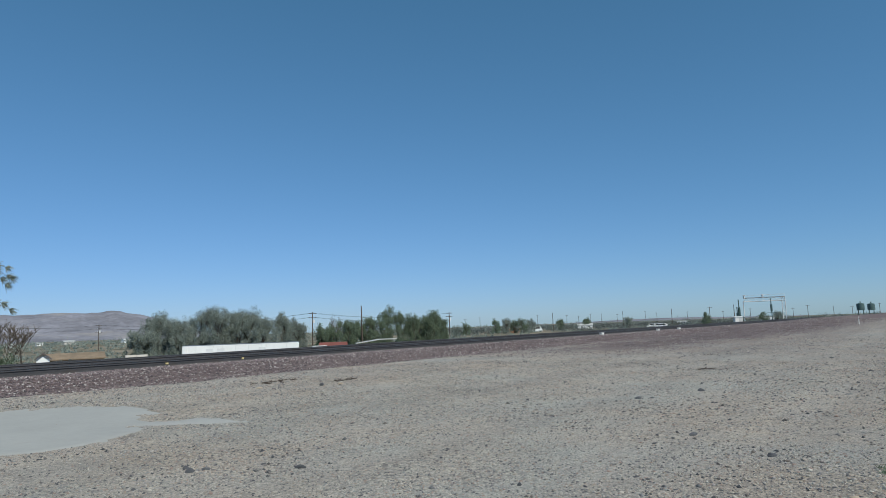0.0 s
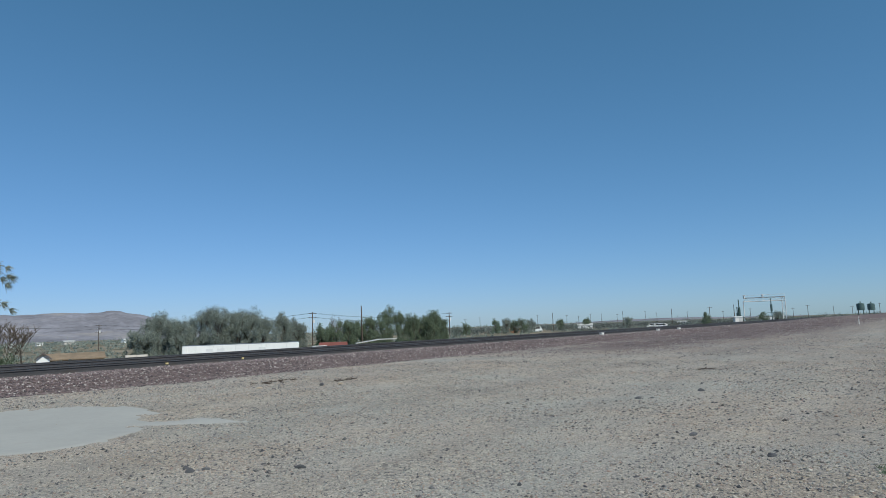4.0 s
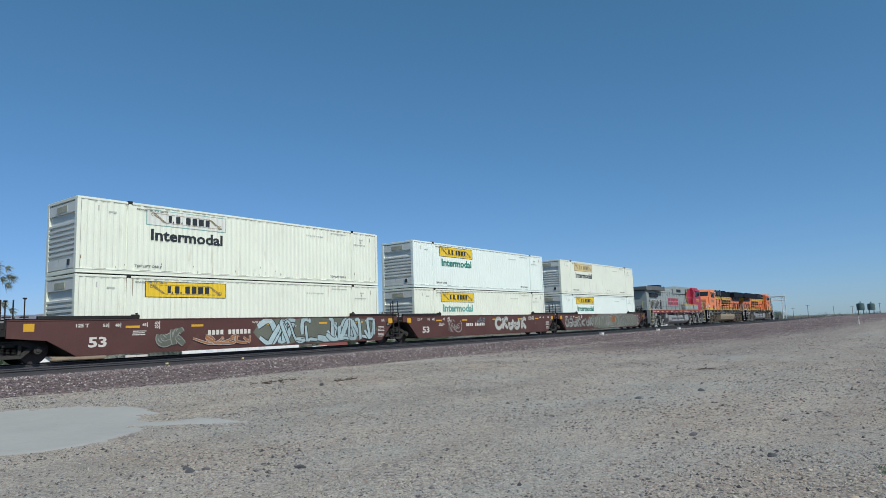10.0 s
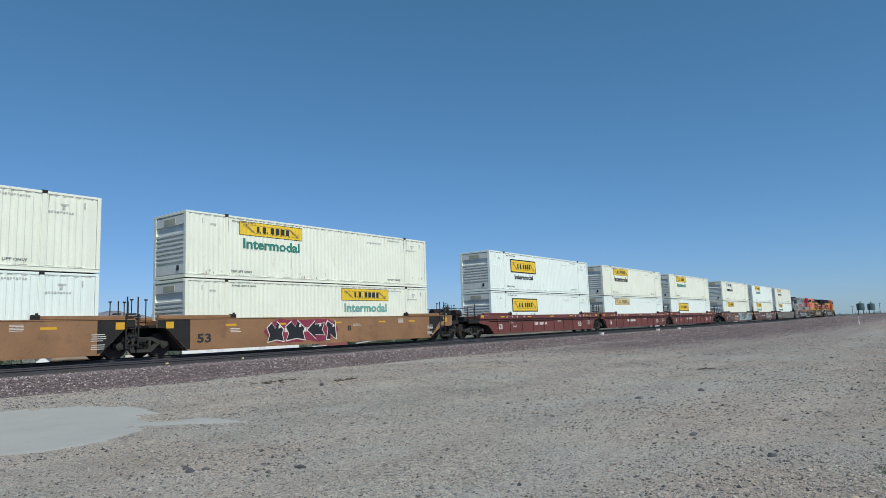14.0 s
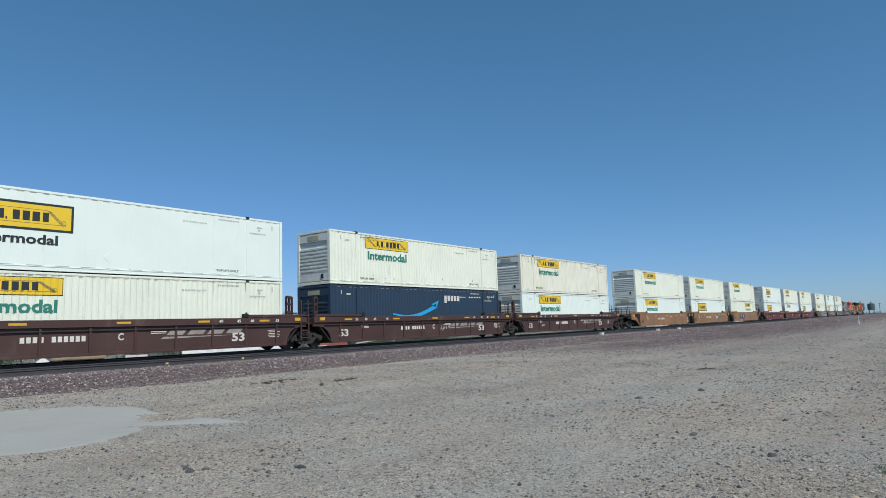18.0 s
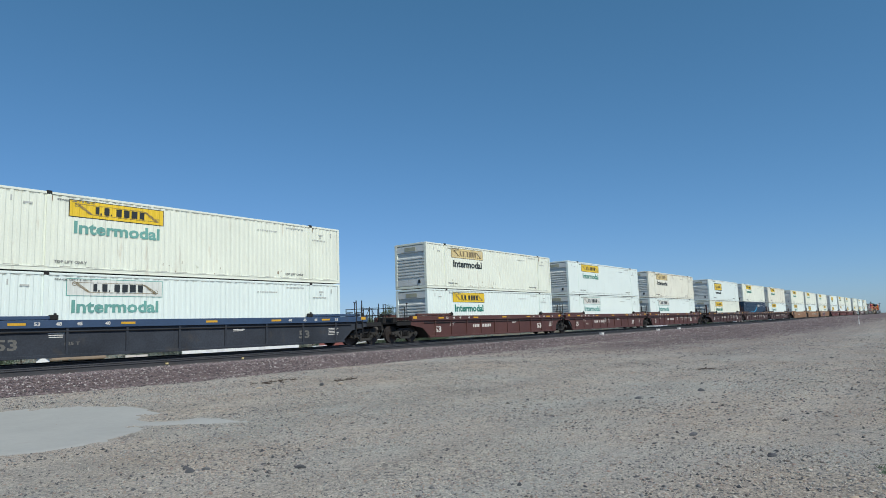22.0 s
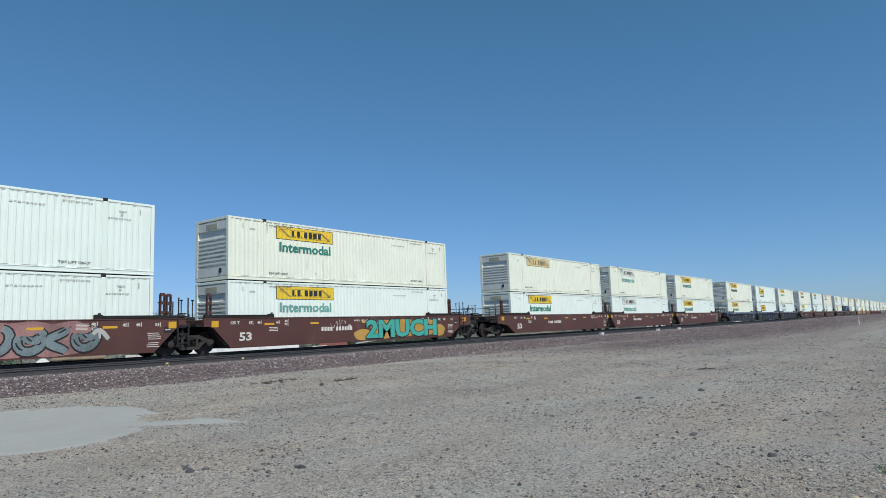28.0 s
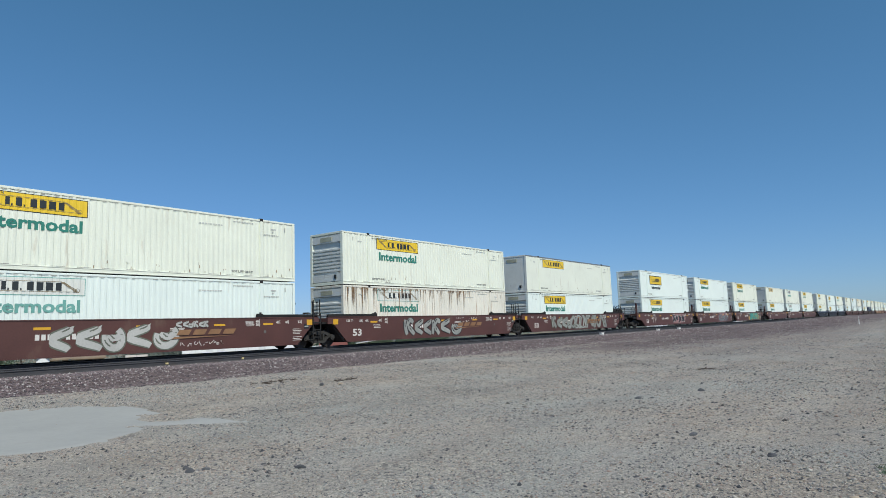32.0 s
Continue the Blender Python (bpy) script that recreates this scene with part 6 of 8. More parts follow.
def locomotive(s, turned, number, look_of, label):
    L = thing("locomotive", label, "locomotive", None, "locomotives of the train")
    old = look_of == "silver"
    body = {"orange": ORANGE, "faded": PALE_ORANGE, "silver": SILVER}[look_of]
    roof = DARK_SILVER if old else BLACK
    cab_paint = CRIMSON if old else body
    frame_paint = BLACK
    truck_paint = {"orange": TRUCK_GREY, "faded": TRUCK_TAN, "silver": TRUCK_SILVER}[look_of]
    beam_paint = {"orange": TRUCK_TAN, "faded": TRUCK_DUST, "silver": TRUCK_DARK}[look_of]
    rear = -9.2 if old else -9.55                   # rear wall of the hood
    hw = 0.98                                        # half width of the hood
    cx = 6.15 if old else 5.55                       # rear wall of the cab
    nose = 10.15 if old else 9.5

    # frame and walkway
    box_part("frame", (-9.75 if old else -10.55, 10.15, -1.30, 1.30, 1.30, 1.575), BLACK, L)
    for side in (-1, 1):
        sill = box_part("walkway_sill", (rear if old else -10.55, 10.15, *sorted((side * 1.52, side * 1.40)), 1.58, 1.885), SILL_RED if old else frame_paint, L, 0.01, "walkway edge with yellow reflective dashes")
        for i in range(1 if old else 0, 12):
            piece("reflective_dash", ("dash", side), lambda bm: dash(bm, [0], side * 1.52, 1.66, 1.76, 0.62), REFLECTIVE, sill, pose(-9.6 + i * 1.62, 0, 0))
        for x in (-8.9 if old else -9.9, -8.55, -7.4, -3.1, -2.6, 2.6, 3.0, 8.9):
            piece("white_tag", ("tag", side), lambda bm: dash(bm, [0], side * 1.521, 1.68, 1.78, 0.22), STEP_WHITE, sill, pose(x, 0, 0))
        if old:
            piece("yellow_line", ("yline", side), lambda bm: bbox(bm, rear + 0.05, 10.1, *sorted((side * 1.52, side * 1.525)), 1.852, 1.886), YELLOW, sill)
    box_part("walkway", (-9.7 if old else -10.5, 10.1, -1.40, 1.40, 1.84, 1.88), frame_paint, L)
    for side in (-1, 1):
        y = side * 1.45
        piece("underframe_pipe", ("upipe", side), lambda bm: (rod(bm, (-9.1, y, 1.535), (9.6, y, 1.535), 0.017, 6), [rod(bm, (x, y, 1.535), (x + 0.09, y, 1.535), 0.032, 8) for x in np.arange(-8.6, 9.4, 1.42)]), STEP_WHITE, L, None, "thin pale pipe under the walkway")

        def gear(bm):
            rng = random.Random(5)
            for _ in range(26):
                x, z = rng.uniform(-9.2, 9.0), rng.uniform(1.28, 1.46)
                pts = [(x, side * 1.36, z)]
                for _ in range(3):
                    x += rng.uniform(0.05, 0.5)
                    z = min(1.5, max(1.2, z + rng.choice((0, 0, 0.08, -0.1))))
                    pts.append((x, side * rng.uniform(1.34, 1.4), z))
                pipe(bm, pts, rng.choice((0.012, 0.018)), 5)
            for _ in range(20):
                x, z = rng.uniform(-9.2, 9.2), rng.uniform(1.26, 1.42)
                bbox(bm, x, x + rng.uniform(0.08, 0.32), *sorted((side * 1.30, side * 1.39)), z, z + rng.uniform(0.06, 0.14), 0.01)
        piece("underframe_gear", ("ugear", side), gear, TRUCK_GREY, L, None, "grey pipes and valves under the walkway")["kind"] = "stuff"
        piece("white_valve", ("uvalve", side), lambda bm: [bbox(bm, x, x + 0.12, *sorted((side * 1.41, side * 1.45)), 1.40, 1.48, 0.01) for x in (-7.9, -4.55, -0.5, 2.0, 5.2, 8.3)], STEP_WHITE, L)["kind"] = "stuff"
        for x in (-4.4, 3.85):
            piece("fuel_cap", ("ucap", side), lambda bm: rod(bm, (0, side * 1.38, 1.39), (0, side * 1.45, 1.41), 0.06, 10), CRIMSON, L, pose(x, 0, 0), "small red valve cap")
        box_part("signal_box", (7.3, 7.75, *sorted((side * 1.44, side * 1.2)), 1.18, 1.46), TANK_GREY, L, 0.02)

    # hood
    hood = box_part("hood", (rear, cx, -hw, hw, 1.885, 3.86), body, L, 0.03)
    if not old:
        box_part("lower_stripe", (rear - 0.004, cx, -hw - 0.006, hw + 0.006, 1.90, 2.18), MUTED_STRIPE, L, 0.0, "yellow stripe along the hood's foot")
        box_part("upper_stripe", (-4.3, cx, -hw - 0.006, hw + 0.006, 3.48, 3.79), MUTED_STRIPE, L, 0.0, "yellow stripe under the black roof")
        box_part("rear_stripe", (rear - 0.006, rear + 0.7, -hw - 0.008, hw + 0.008, 3.45, 3.8), MUTED_STRIPE, L)
    # roof line in sections
    if old:
        box_part("roof", (rear, -0.3, -hw + 0.04, hw - 0.04, 3.86, 4.36), body, L, 0.06)
        piece("inverter_cab", "old_block", lambda bm: prism(bm, [(-0.5, 3.86), (-0.5, 4.42), (0.45, 4.74), (cx, 4.72), (cx, 3.86)], -hw - 0.1, hw + 0.1), body, L)
        box_part("roof_vent", (0.7, 2.3, -hw - 0.112, hw + 0.112, 4.02, 4.38), GRILLE, L, 0.0, "dark air intake grille")
        for k in range(5):
            box_part("louvre", (4.0 + k * 0.14, 4.08 + k * 0.14, -hw - 0.112, hw + 0.112, 3.86, 4.46), GRILLE, L)
        for k in range(3):
            box_part("roof_vent", (4.85 + k * 0.36, 5.13 + k * 0.36, -hw - 0.112, hw + 0.112, 4.24, 4.5), GRILLE, L)
        rz0, rz1, rx0, rx1 = 4.04, 4.50, -10.2, -4.68
    else:
        piece("roof", ("es_roof", look_of), lambda bm: prism(bm, [(rear, 3.86), (rear, 4.45), (-4.6, 4.62), (-3.35, 4.62), (-3.3, 4.56), (-0.45 if look_of == "orange" else 0.25, 4.50), (0.55 if look_of == "orange" else 0.35, 4.71), (2.6, 4.69), (cx, 4.65), (cx, 3.86)], -hw + 0.03, hw - 0.03), roof, L)
        box_part("intake_panel", (1.2, 2.9, -hw - 0.004, hw + 0.004, 4.08, 4.52), GRILLE, L, 0.0, "dark intake panel with rivets")
        for side in (-1, 1):
            piece("rivet", ("rivets", side), lambda bm: [bbox(bm, px, px + 0.035, *sorted((side * 0.97, side * 0.99)), pz, pz + 0.035) for px in (1.15, 1.7, 2.3, 2.92) for pz in (4.03, 4.54)], TANK_GREY, L)["kind"] = "stuff"
            for k in range(6):
                box_part("louvre", (3.5 + k * 0.13, 3.57 + k * 0.13, *sorted((side * (hw - 0.04), side * (hw - 0.015))), 4.1, 4.5), DARK_SILVER, L)
            box_part("hood_lamp", (4.62, 4.76, *sorted((side * (hw - 0.03), side * (hw + 0.05))), 4.05, 4.22), STEP_WHITE, L, 0.01, "small white hood lamp")
        box_part("roof_edge", (-4.6, cx, -hw - 0.012, hw + 0.012, 3.8, 3.95), roof, L, 0.0)
        rz0, rz1, rx0, rx1 = 3.80, 4.60, -10.92, -4.75
    # radiator wings
    def wing_shape(bm):
        if old:
            prism(bm, [(rear, -1.0), (rear + 0.65, -1.5), (rx1, -1.5), (rx1, 1.5), (rear + 0.65, 1.5), (rear, 1.0)], rz0, rz1)
            for v in bm.verts:
                v.co = Vector((v.co.x, v.co.z, v.co.y))
            bmesh.ops.recalc_face_normals(bm, faces=bm.faces[:])
        else:
            prism(bm, [(rx0, rz0 + 0.26), (rx0, rz1 - 0.30), (rx0 + 0.95, rz1), (rx1 - 0.3, rz1), (rx1, rz1 - 0.06), (rx1, rz0 + 0.06), (rx1 - 0.1, rz0), (rx0 + 0.95, rz0)], -1.5, 1.5)
    wing = piece("radiator_wing", ("wing", old), wing_shape, roof if not old else DARK_SILVER, L, None, "overhanging radiator wing")
    if old:
        box_part("rear_hood_wing", (rear - 0.3, rear - 0.005, -1.12, 1.12, 4.10, 4.44), DARK_SILVER, L, 0.03, "grey overhang of the hood's end")
        box_part("wing_edge", (rear + 0.7, rx1 - 0.02, -1.508, 1.508, rz0 + 0.08, rz1 - 0.05), DARK_SILVER, wing)
    for side in (-1, 1):
        for k, x in enumerate((-8.45, -7.2) if old else (-9.4, -8.15, -6.9)):
            piece("radiator_grille", ("rgrille", side), lambda bm: prism(bm, [(0, 3.32), (1.15, 3.32), (1.22, 3.74), (0.05, 3.74)], *sorted((side * (hw + 0.02), side * (hw + 0.14)))), GRILLE, L, pose(x, 0, 0))
        # tall narrow doors
        if old:
            slots = [(-8.55 + i * 0.41, 0.25) for i in range(8)] + [(-5.2, 0.42)]
        elif look_of == "orange":
            slots = [(-9.2 + i * 0.46, 0.25) for i in range(8)]
        else:
            slots = [(-9.3, 0.3), (-8.8, 0.25), (-8.35, 0.3), (-7.4, 0.8), (-6.2, 0.45)]
        for i, (x, w) in enumerate(slots):
            z0, z1 = (2.0, 3.05) if i % 2 == 0 else (2.12, 2.95)
            d = box_part("hood_vent", (x, x + w, *sorted((side * (hw - 0.02), side * (hw + 0.018)))  , z0, z1), GRILLE, L, 0.0, "dark louvred hood vent")
            box_part("vent_frame", (x - 0.03, x + w + 0.03, *sorted((side * (hw - 0.02), side * (hw + 0.010))), z0 - 0.03, z1 + 0.03), STEP_WHITE if old else body, d)
        # hood doors with joints and latches
        for i in range(13):
            x = -5.6 + i * 0.82
            if x > cx - 0.9:
                break
            box_part("hood_door", (x, x + 0.79, *sorted((side * (hw - 0.01), side * (hw + 0.0095))), 2.30, 3.44), body, L, 0.004)
            box_part("latch", (x + 0.68, x + 0.73, *sorted((side * (hw + 0.0095), side * (hw + 0.022))), 2.82, 2.92), frame_paint if not old else TANK_GREY, L)
            box_part("door_seam", (x + 0.79, x + 0.806, *sorted((side * (hw - 0.01), side * (hw + 0.0112))), 2.2, 3.47), frame_paint if not old else DARK_SILVER, L)
            if old:
                box_part("door_seam", (x + 0.79, x + 0.806, *sorted((side * (hw - 0.01), side * (hw + 0.0112))), 3.50, 3.98), DARK_SILVER, L)
                if i % 3 == 0:
                    box_part("door_hinge", (x + 0.3, x + 0.42, *sorted((side * (hw + 0.0095), side * (hw + 0.02))), 3.6, 3.72), GRILLE, L)
            elif i in (1, 4, 6, 8):
                box_part("warning_tag", (x + 0.2, x + 0.42, *sorted((side * (hw + 0.0095), side * (hw + 0.0125))), 3.30, 3.40), STEP_WHITE, L)
        if look_of != "silver":
            for i in range(11):
                x = -4.2 + i * 0.9
                box_part("stripe_joint", (x, x + 0.02, *sorted((side * (hw + 0.004), side * (hw + 0.010))), 1.92, 2.22), frame_paint, L)
                if x < cx - 0.4:
                    box_part("stripe_joint", (x, x + 0.02, *sorted((side * (hw + 0.004), side * (hw + 0.010))), 3.52, 3.78), frame_paint, L)
        if look_of != "silver":
            for z in (1.985, 2.065, 2.145):
                box_part("stripe_line", (rear + 0.05, cx - 0.05, *sorted((side * (hw + 0.005), side * (hw + 0.009))), z, z + 0.024), BLACK, L)
            for z in (3.6, 3.68):
                box_part("stripe_line", (-4.2, cx - 0.05, *sorted((side * (hw + 0.005), side * (hw + 0.009))), z, z + 0.024), BLACK, L)
            for a, b in ((0.9, 2.0), (3.6, 4.6)) if look_of == "faded" else ():
                piece("roof_grab", ("rgrab", side, a), lambda bm: (rod(bm, (a, side * 0.97, 3.98), (a, side * 0.97, 4.6), 0.018), rod(bm, (b, side * 0.97, 3.98), (b, side * 0.97, 4.6), 0.018), rod(bm, (a, side * 0.97, 4.1), (b, side * 0.97, 4.1), 0.014)), TANK_GREY, L)
        # carrier mark: leaning blocks
        y = side * (hw + 0.014)
        if not old:
            shift = -0.6 if look_of == "orange" else -1.4

            def mark(bm, grow=0.0, y=y):
                x0, x1, z0, z1 = -3.7 - grow, 1.5 + grow, 2.78 - grow, 3.36 + grow
                w = (x1 - x0) / 4
                for k in range(4):
                    a = x0 + k * w
                    for lo, hi, c0, c1 in ((0.0, 0.43, 0.0, 0.86), (0.55, 1.0, 0.0, 0.86)) if not grow else ((0.0, 1.0, 0.0, 0.86),):
                        b0, b1 = a + w * (0.24 * lo + c0), a + w * (0.24 * hi + c0)
                        k0, k1 = z0 + (z1 - z0) * lo, z0 + (z1 - z0) * hi
                        v = w * (c1 - c0)
                        bm.faces.new([bm.verts.new((px, y, pz)) for px, pz in ((b0, k0), (b0 + v, k0), (b1 + v, k1), (b1, k1))])
                bm.faces.new([bm.verts.new((px, y, pz)) for px, pz in ((x0 - 0.6, 2.42 - grow), (x0 + 0.2, 2.62 + grow), (x1 - 0.5 + grow, 2.60 + grow), (x0 + 1.6, 2.46 - grow))])
                if side > 0:
                    bmesh.ops.scale(bm, vec=(-1, 1, 1), verts=bm.verts[:])
            edge = piece("mark_outline", ("markout", side), lambda bm: mark(bm, 0.025), YELLOW, L, pose(shift, 0, 0) if side < 0 else pose(-2.85, 0, 0), "yellow outline of the carrier mark")
            piece("carrier_mark", ("markin", side), lambda bm: mark(bm, 0.0, y + side * 0.004), BLACK, edge, None, "black leaning carrier mark of plain blocks")["kind"] = "stuff"
        else:
            for k in range(4):
                blk = piece("carrier_mark", ("oldmark", side), lambda bm: prism(bm, [(-0.04, 2.51), (0.84, 2.51), (0.84, 2.62), (0.80, 2.64), (0.80, 3.15), (0.84, 3.17), (0.84, 3.28), (-0.04, 3.28), (-0.04, 3.17), (0, 3.15), (0, 2.64), (-0.04, 2.62)], *sorted((y, y + side * 0.005))), CRIMSON, L, pose(-2.25 + k * 0.93, 0, 0), "red block of the carrier mark")
                box_part("block_slot", (0.18, 0.805, *sorted((y + side * 0.0052, y + side * 0.007)), 2.84, 2.95), SILVER, blk)

    # cab and nose
    if old:
        main = [(cx, 1.9), (cx, 4.42), (8.93, 4.42), (9.0, 3.75), (9.2, 3.62), (9.2, 1.9)]
        cap = [(cx, 4.42), (cx, 4.58), (cx + 0.15, 4.72), (8.3, 4.68), (8.95, 4.42)]
        snout = [(9.15, 1.9), (9.15, 3.62), (nose, 3.42), (nose + 0.02, 1.9)]
    else:
        main = [(cx, 1.9), (cx, 4.42), (8.03, 4.42), (8.42, 3.80), (8.8, 3.64), (8.8, 1.9)]
        cap = [(cx, 4.42), (cx, 4.54), (cx + 0.15, 4.70), (7.4, 4.70), (8.03, 4.42)]
        snout = [(8.75, 1.9), (8.75, 3.66), (9.40, 3.40), (nose, 3.2), (nose, 1.9)]

    def cab_shape(bm):
        prism(bm, main, -1.46, 1.46)
        prism(bm, cap, -1.36, 1.36)
        prism(bm, snout, -1.32, 1.32)
        for v in bm.verts:
            if v.co.x > nose - 0.15:
                v.co.y *= 0.9
    cab = piece("cab", ("cab", look_of), cab_shape, cab_paint, L, None, "red cab and nose" if old else "orange cab and nose")
    if not old:
        piece("cab_stripe", ("cabstripe", look_of), lambda bm: (bbox(bm, cx + 0.01, 8.806, -1.466, 1.466, 1.91, 2.16), bbox(bm, 8.806, nose + 0.006, -1.325, 1.325, 1.91, 2.16)), MUTED_STRIPE, cab, None, "yellow stripe round the cab")
    for side in (-1, 1):
        y = side * 1.462
        wins = ((6.95, 8.05, 3.62, 4.2), (8.2, 8.55, 3.66, 4.2)) if old else ((6.2, 7.45, 3.64, 4.26), (7.58, 7.93, 3.64, 4.22))
        if look_of == "faded":
            wins = ((6.3, 7.3, 3.6, 4.24), (7.45, 7.85, 3.6, 4.22))
        for a, b, c, d in wins:
            w = box_part("cab_window", (a, b, *sorted((y, y + side * 0.014)), c, d), INK_DARK, cab, 0.0, "dark framed cab window")
            mid = (a + b) / 2
            for p, q in ((a + 0.05, mid - 0.02), (mid + 0.02, b - 0.05)) if b - a > 0.6 else ((a + 0.04, b - 0.04),):
                box_part("pane", (p, q, *sorted((y + side * 0.0145, y + side * 0.019)), c + 0.05, d - 0.05), GLASS, w)
        vis = box_part("sun_visor", (wins[0][0] - 0.05, wins[0][1] + 0.05, *sorted((side * 1.46, side * 1.72)), wins[0][3] + 0.02, wins[0][3] + 0.05), STEP_WHITE if look_of == "faded" else cab_paint, cab, 0.0)
        piece("cab_awning", ("awning", side, old), lambda bm: prism(bm, [(side * 1.465, 4.30), (side * 1.60, 4.26), (side * 1.60, 4.29), (side * 1.37, 4.50), (side * 1.36, 4.44)], 6.9 if old else 6.0, 8.6 if old else 8.0, axis="x"), cab_paint, cab)
        box_part("window_post", ((wins[0][1] + wins[1][0]) / 2 - 0.03, (wins[0][1] + wins[1][0]) / 2 + 0.03, *sorted((y, y + side * 0.03)), wins[0][2] - 0.03, wins[0][3] + 0.03), STEP_WHITE, cab)
        box_part("window_sill", (wins[0][0] - 0.04, wins[0][1] + 0.04, *sorted((y, y + side * 0.06)), wins[0][2] - 0.05, wins[0][2]), INK_DARK, cab)
        box_part("mirror", (wins[0][1] + 0.02, wins[0][1] + 0.06, *sorted((side * 1.47, side * 1.66)), 3.7, 4.02), INK_DARK, cab)
        box_part("cab_door_window", (cx + 0.12, cx + 0.42, *sorted((y, y + side * 0.012)), 3.75, 4.2), GLASS, cab)
        ink = YELLOW if old else (INK_FADED if look_of == "faded" else INK_DARK)
        nx, nw = (7.25, 1.05) if old else (6.6, 1.4)
        word(number, nw, 0.44, ink, cab, on_side(nx if side < 0 else nx + nw, y + side * 0.002, 2.86, side), "road_number")
        if not old:
            box_part("side_hatch", (cx + 1.05, cx + 1.6, *sorted((y, y + side * 0.02)), 1.95, 2.5), GRILLE, cab, 0.0, "dark side hatch")
        box_part("builder_plate", (cx + 3.2, cx + 3.45, *sorted((y, y + side * 0.01)), 2.3, 2.5), STEP_WHITE, cab)
        if old:
            def swoop(bm, r, yy):
                pts = [(6.3, 4.60)] + [(6.3 - 1.9 * math.sin(a) * r, 3.55 + 1.05 * math.cos(a) * r) for a in np.linspace(0.15, math.pi - 0.12, 14)] + [(6.3, 2.42)]
                prism(bm, pts, *sorted((yy, yy + side * 0.008)))
            rim = piece("swoop_edge", ("swoop", side), lambda bm: swoop(bm, 1.03, side * (hw + 0.104)), YELLOW, cab, None, "yellow edge of the red swoop")
            piece("swoop", ("swoop2", side), lambda bm: swoop(bm, 0.985, side * (hw + 0.114)), CRIMSON, rim, None, "red swoop on the grey hood")
            box_part("battery_box", (2.6, 7.55, *sorted((side * 1.475, side * 1.0)), 1.9, 2.50), SILVER, L, 0.03, "grey battery box beside the cab")
            box_part("yellow_tip", (7.551, 7.68, *sorted((side * 1.478, side * 1.0)), 1.9, 2.56), YELLOW, L, 0.02)
            box_part("yellow_edge", (2.6, 7.55, *sorted((side * 1.478, side * 1.0)), 2.504, 2.56), YELLOW, L)
            for vx in (3.2, 4.7):
                box_part("box_vent", (vx, vx + 0.55, *sorted((side * 1.476, side * 1.482)), 2.08, 2.32), WASH, L, 0.0, "pale louvred vent")
            box_part("gap", (5.75, 5.95, *sorted((side * 1.476, side * 1.482)), 1.92, 2.48), GRILLE, L)
            box_part("nose_stripe", (9.35, nose - 0.1, *sorted((side * 1.25, side * 1.326)), 2.72, 2.95), YELLOW, cab)
        else:
            box_part("battery_box", (2.5, cx - 0.02, *sorted((side * 1.12, side * 0.99)), 1.9, 2.42), body, L, 0.02, "orange battery box beside the cab")
    # front windows and nose fittings
    if old:
        piece("windshield", "oldws", lambda bm: [bbox(bm, 8.97, 9.02, *d, 3.8, 4.36) for d in ((-1.15, -0.1), (0.1, 1.15))], GLASS, cab)
    else:
        piece("windshield", "ws", lambda bm: [prism(bm, [(8.03, 4.40), (8.06, 4.42), (8.43, 3.86), (8.40, 3.84)], *d) for d in ((-1.2, -0.08), (0.08, 1.2))], GLASS, cab)
        box_part("nose_mark", (nose - 0.001, nose + 0.006, -0.8, 0.8, 2.5, 2.9), BLACK, cab, 0.0, "black nose mark of plain shape")
        box_part("nose_door", (nose - 0.001, nose + 0.008, 0.35, 0.95, 1.95, 3.1), body, cab)
    box_part("headlight", (nose - 0.2, nose + 0.02, -0.28, 0.28, 3.22 if not old else 3.3, 3.40 if not old else 3.44), STEP_WHITE, cab, 0.02, "white twin headlight")
    box_part("number_board", (7.95 if not old else 8.7, 8.1 if not old else 9.0, -1.1, -0.5, 4.42, 4.62), INK_DARK, cab)
    box_part("roof_hatch", (cx + 0.6, cx + 1.8, -0.5, 0.5, 4.655, 4.75), cab_paint if not old else CRIMSON, cab, 0.02)

    # fuel tank
    if look_of == "faded":
        piece("fuel_tank", "tank_full", lambda bm: prism(bm, [(-1.44, 1.30), (1.44, 1.30), (1.48, 0.95), (1.36, 0.55), (0.9, 0.33), (-0.9, 0.33), (-1.36, 0.55), (-1.48, 0.95)], -4.15, 3.65, axis="x"), TANK_TAN, L, None, "dust-covered long fuel tank")
        box_part("tank_seam", (-0.02, 0.02, -1.485, 1.485, 0.9, 1.1), TANK_GREY, L)
        piece("filler_caps", "caps", lambda bm: [rod(bm, (x, y, 1.30), (x, y, 1.42), 0.08, 10) for x in (-2.4, 0.1, 2.6) for y in (-1.35, 1.35)], STEP_WHITE, L)
    else:
        piece("fuel_tank", "tank_low", lambda bm: prism(bm, [(-1.30, 0.78), (1.30, 0.78), (1.34, 0.62), (1.2, 0.44), (0.9, 0.28), (-0.9, 0.28), (-1.2, 0.44), (-1.34, 0.62)], -3.85, 3.6, axis="x"), TANK_GREY, L, None, "grey belly tank")
        piece("tank_core", "tank_core", lambda bm: bbox(bm, -3.8, 3.5, -0.7, 0.7, 0.78, 1.32), SOOT, L)
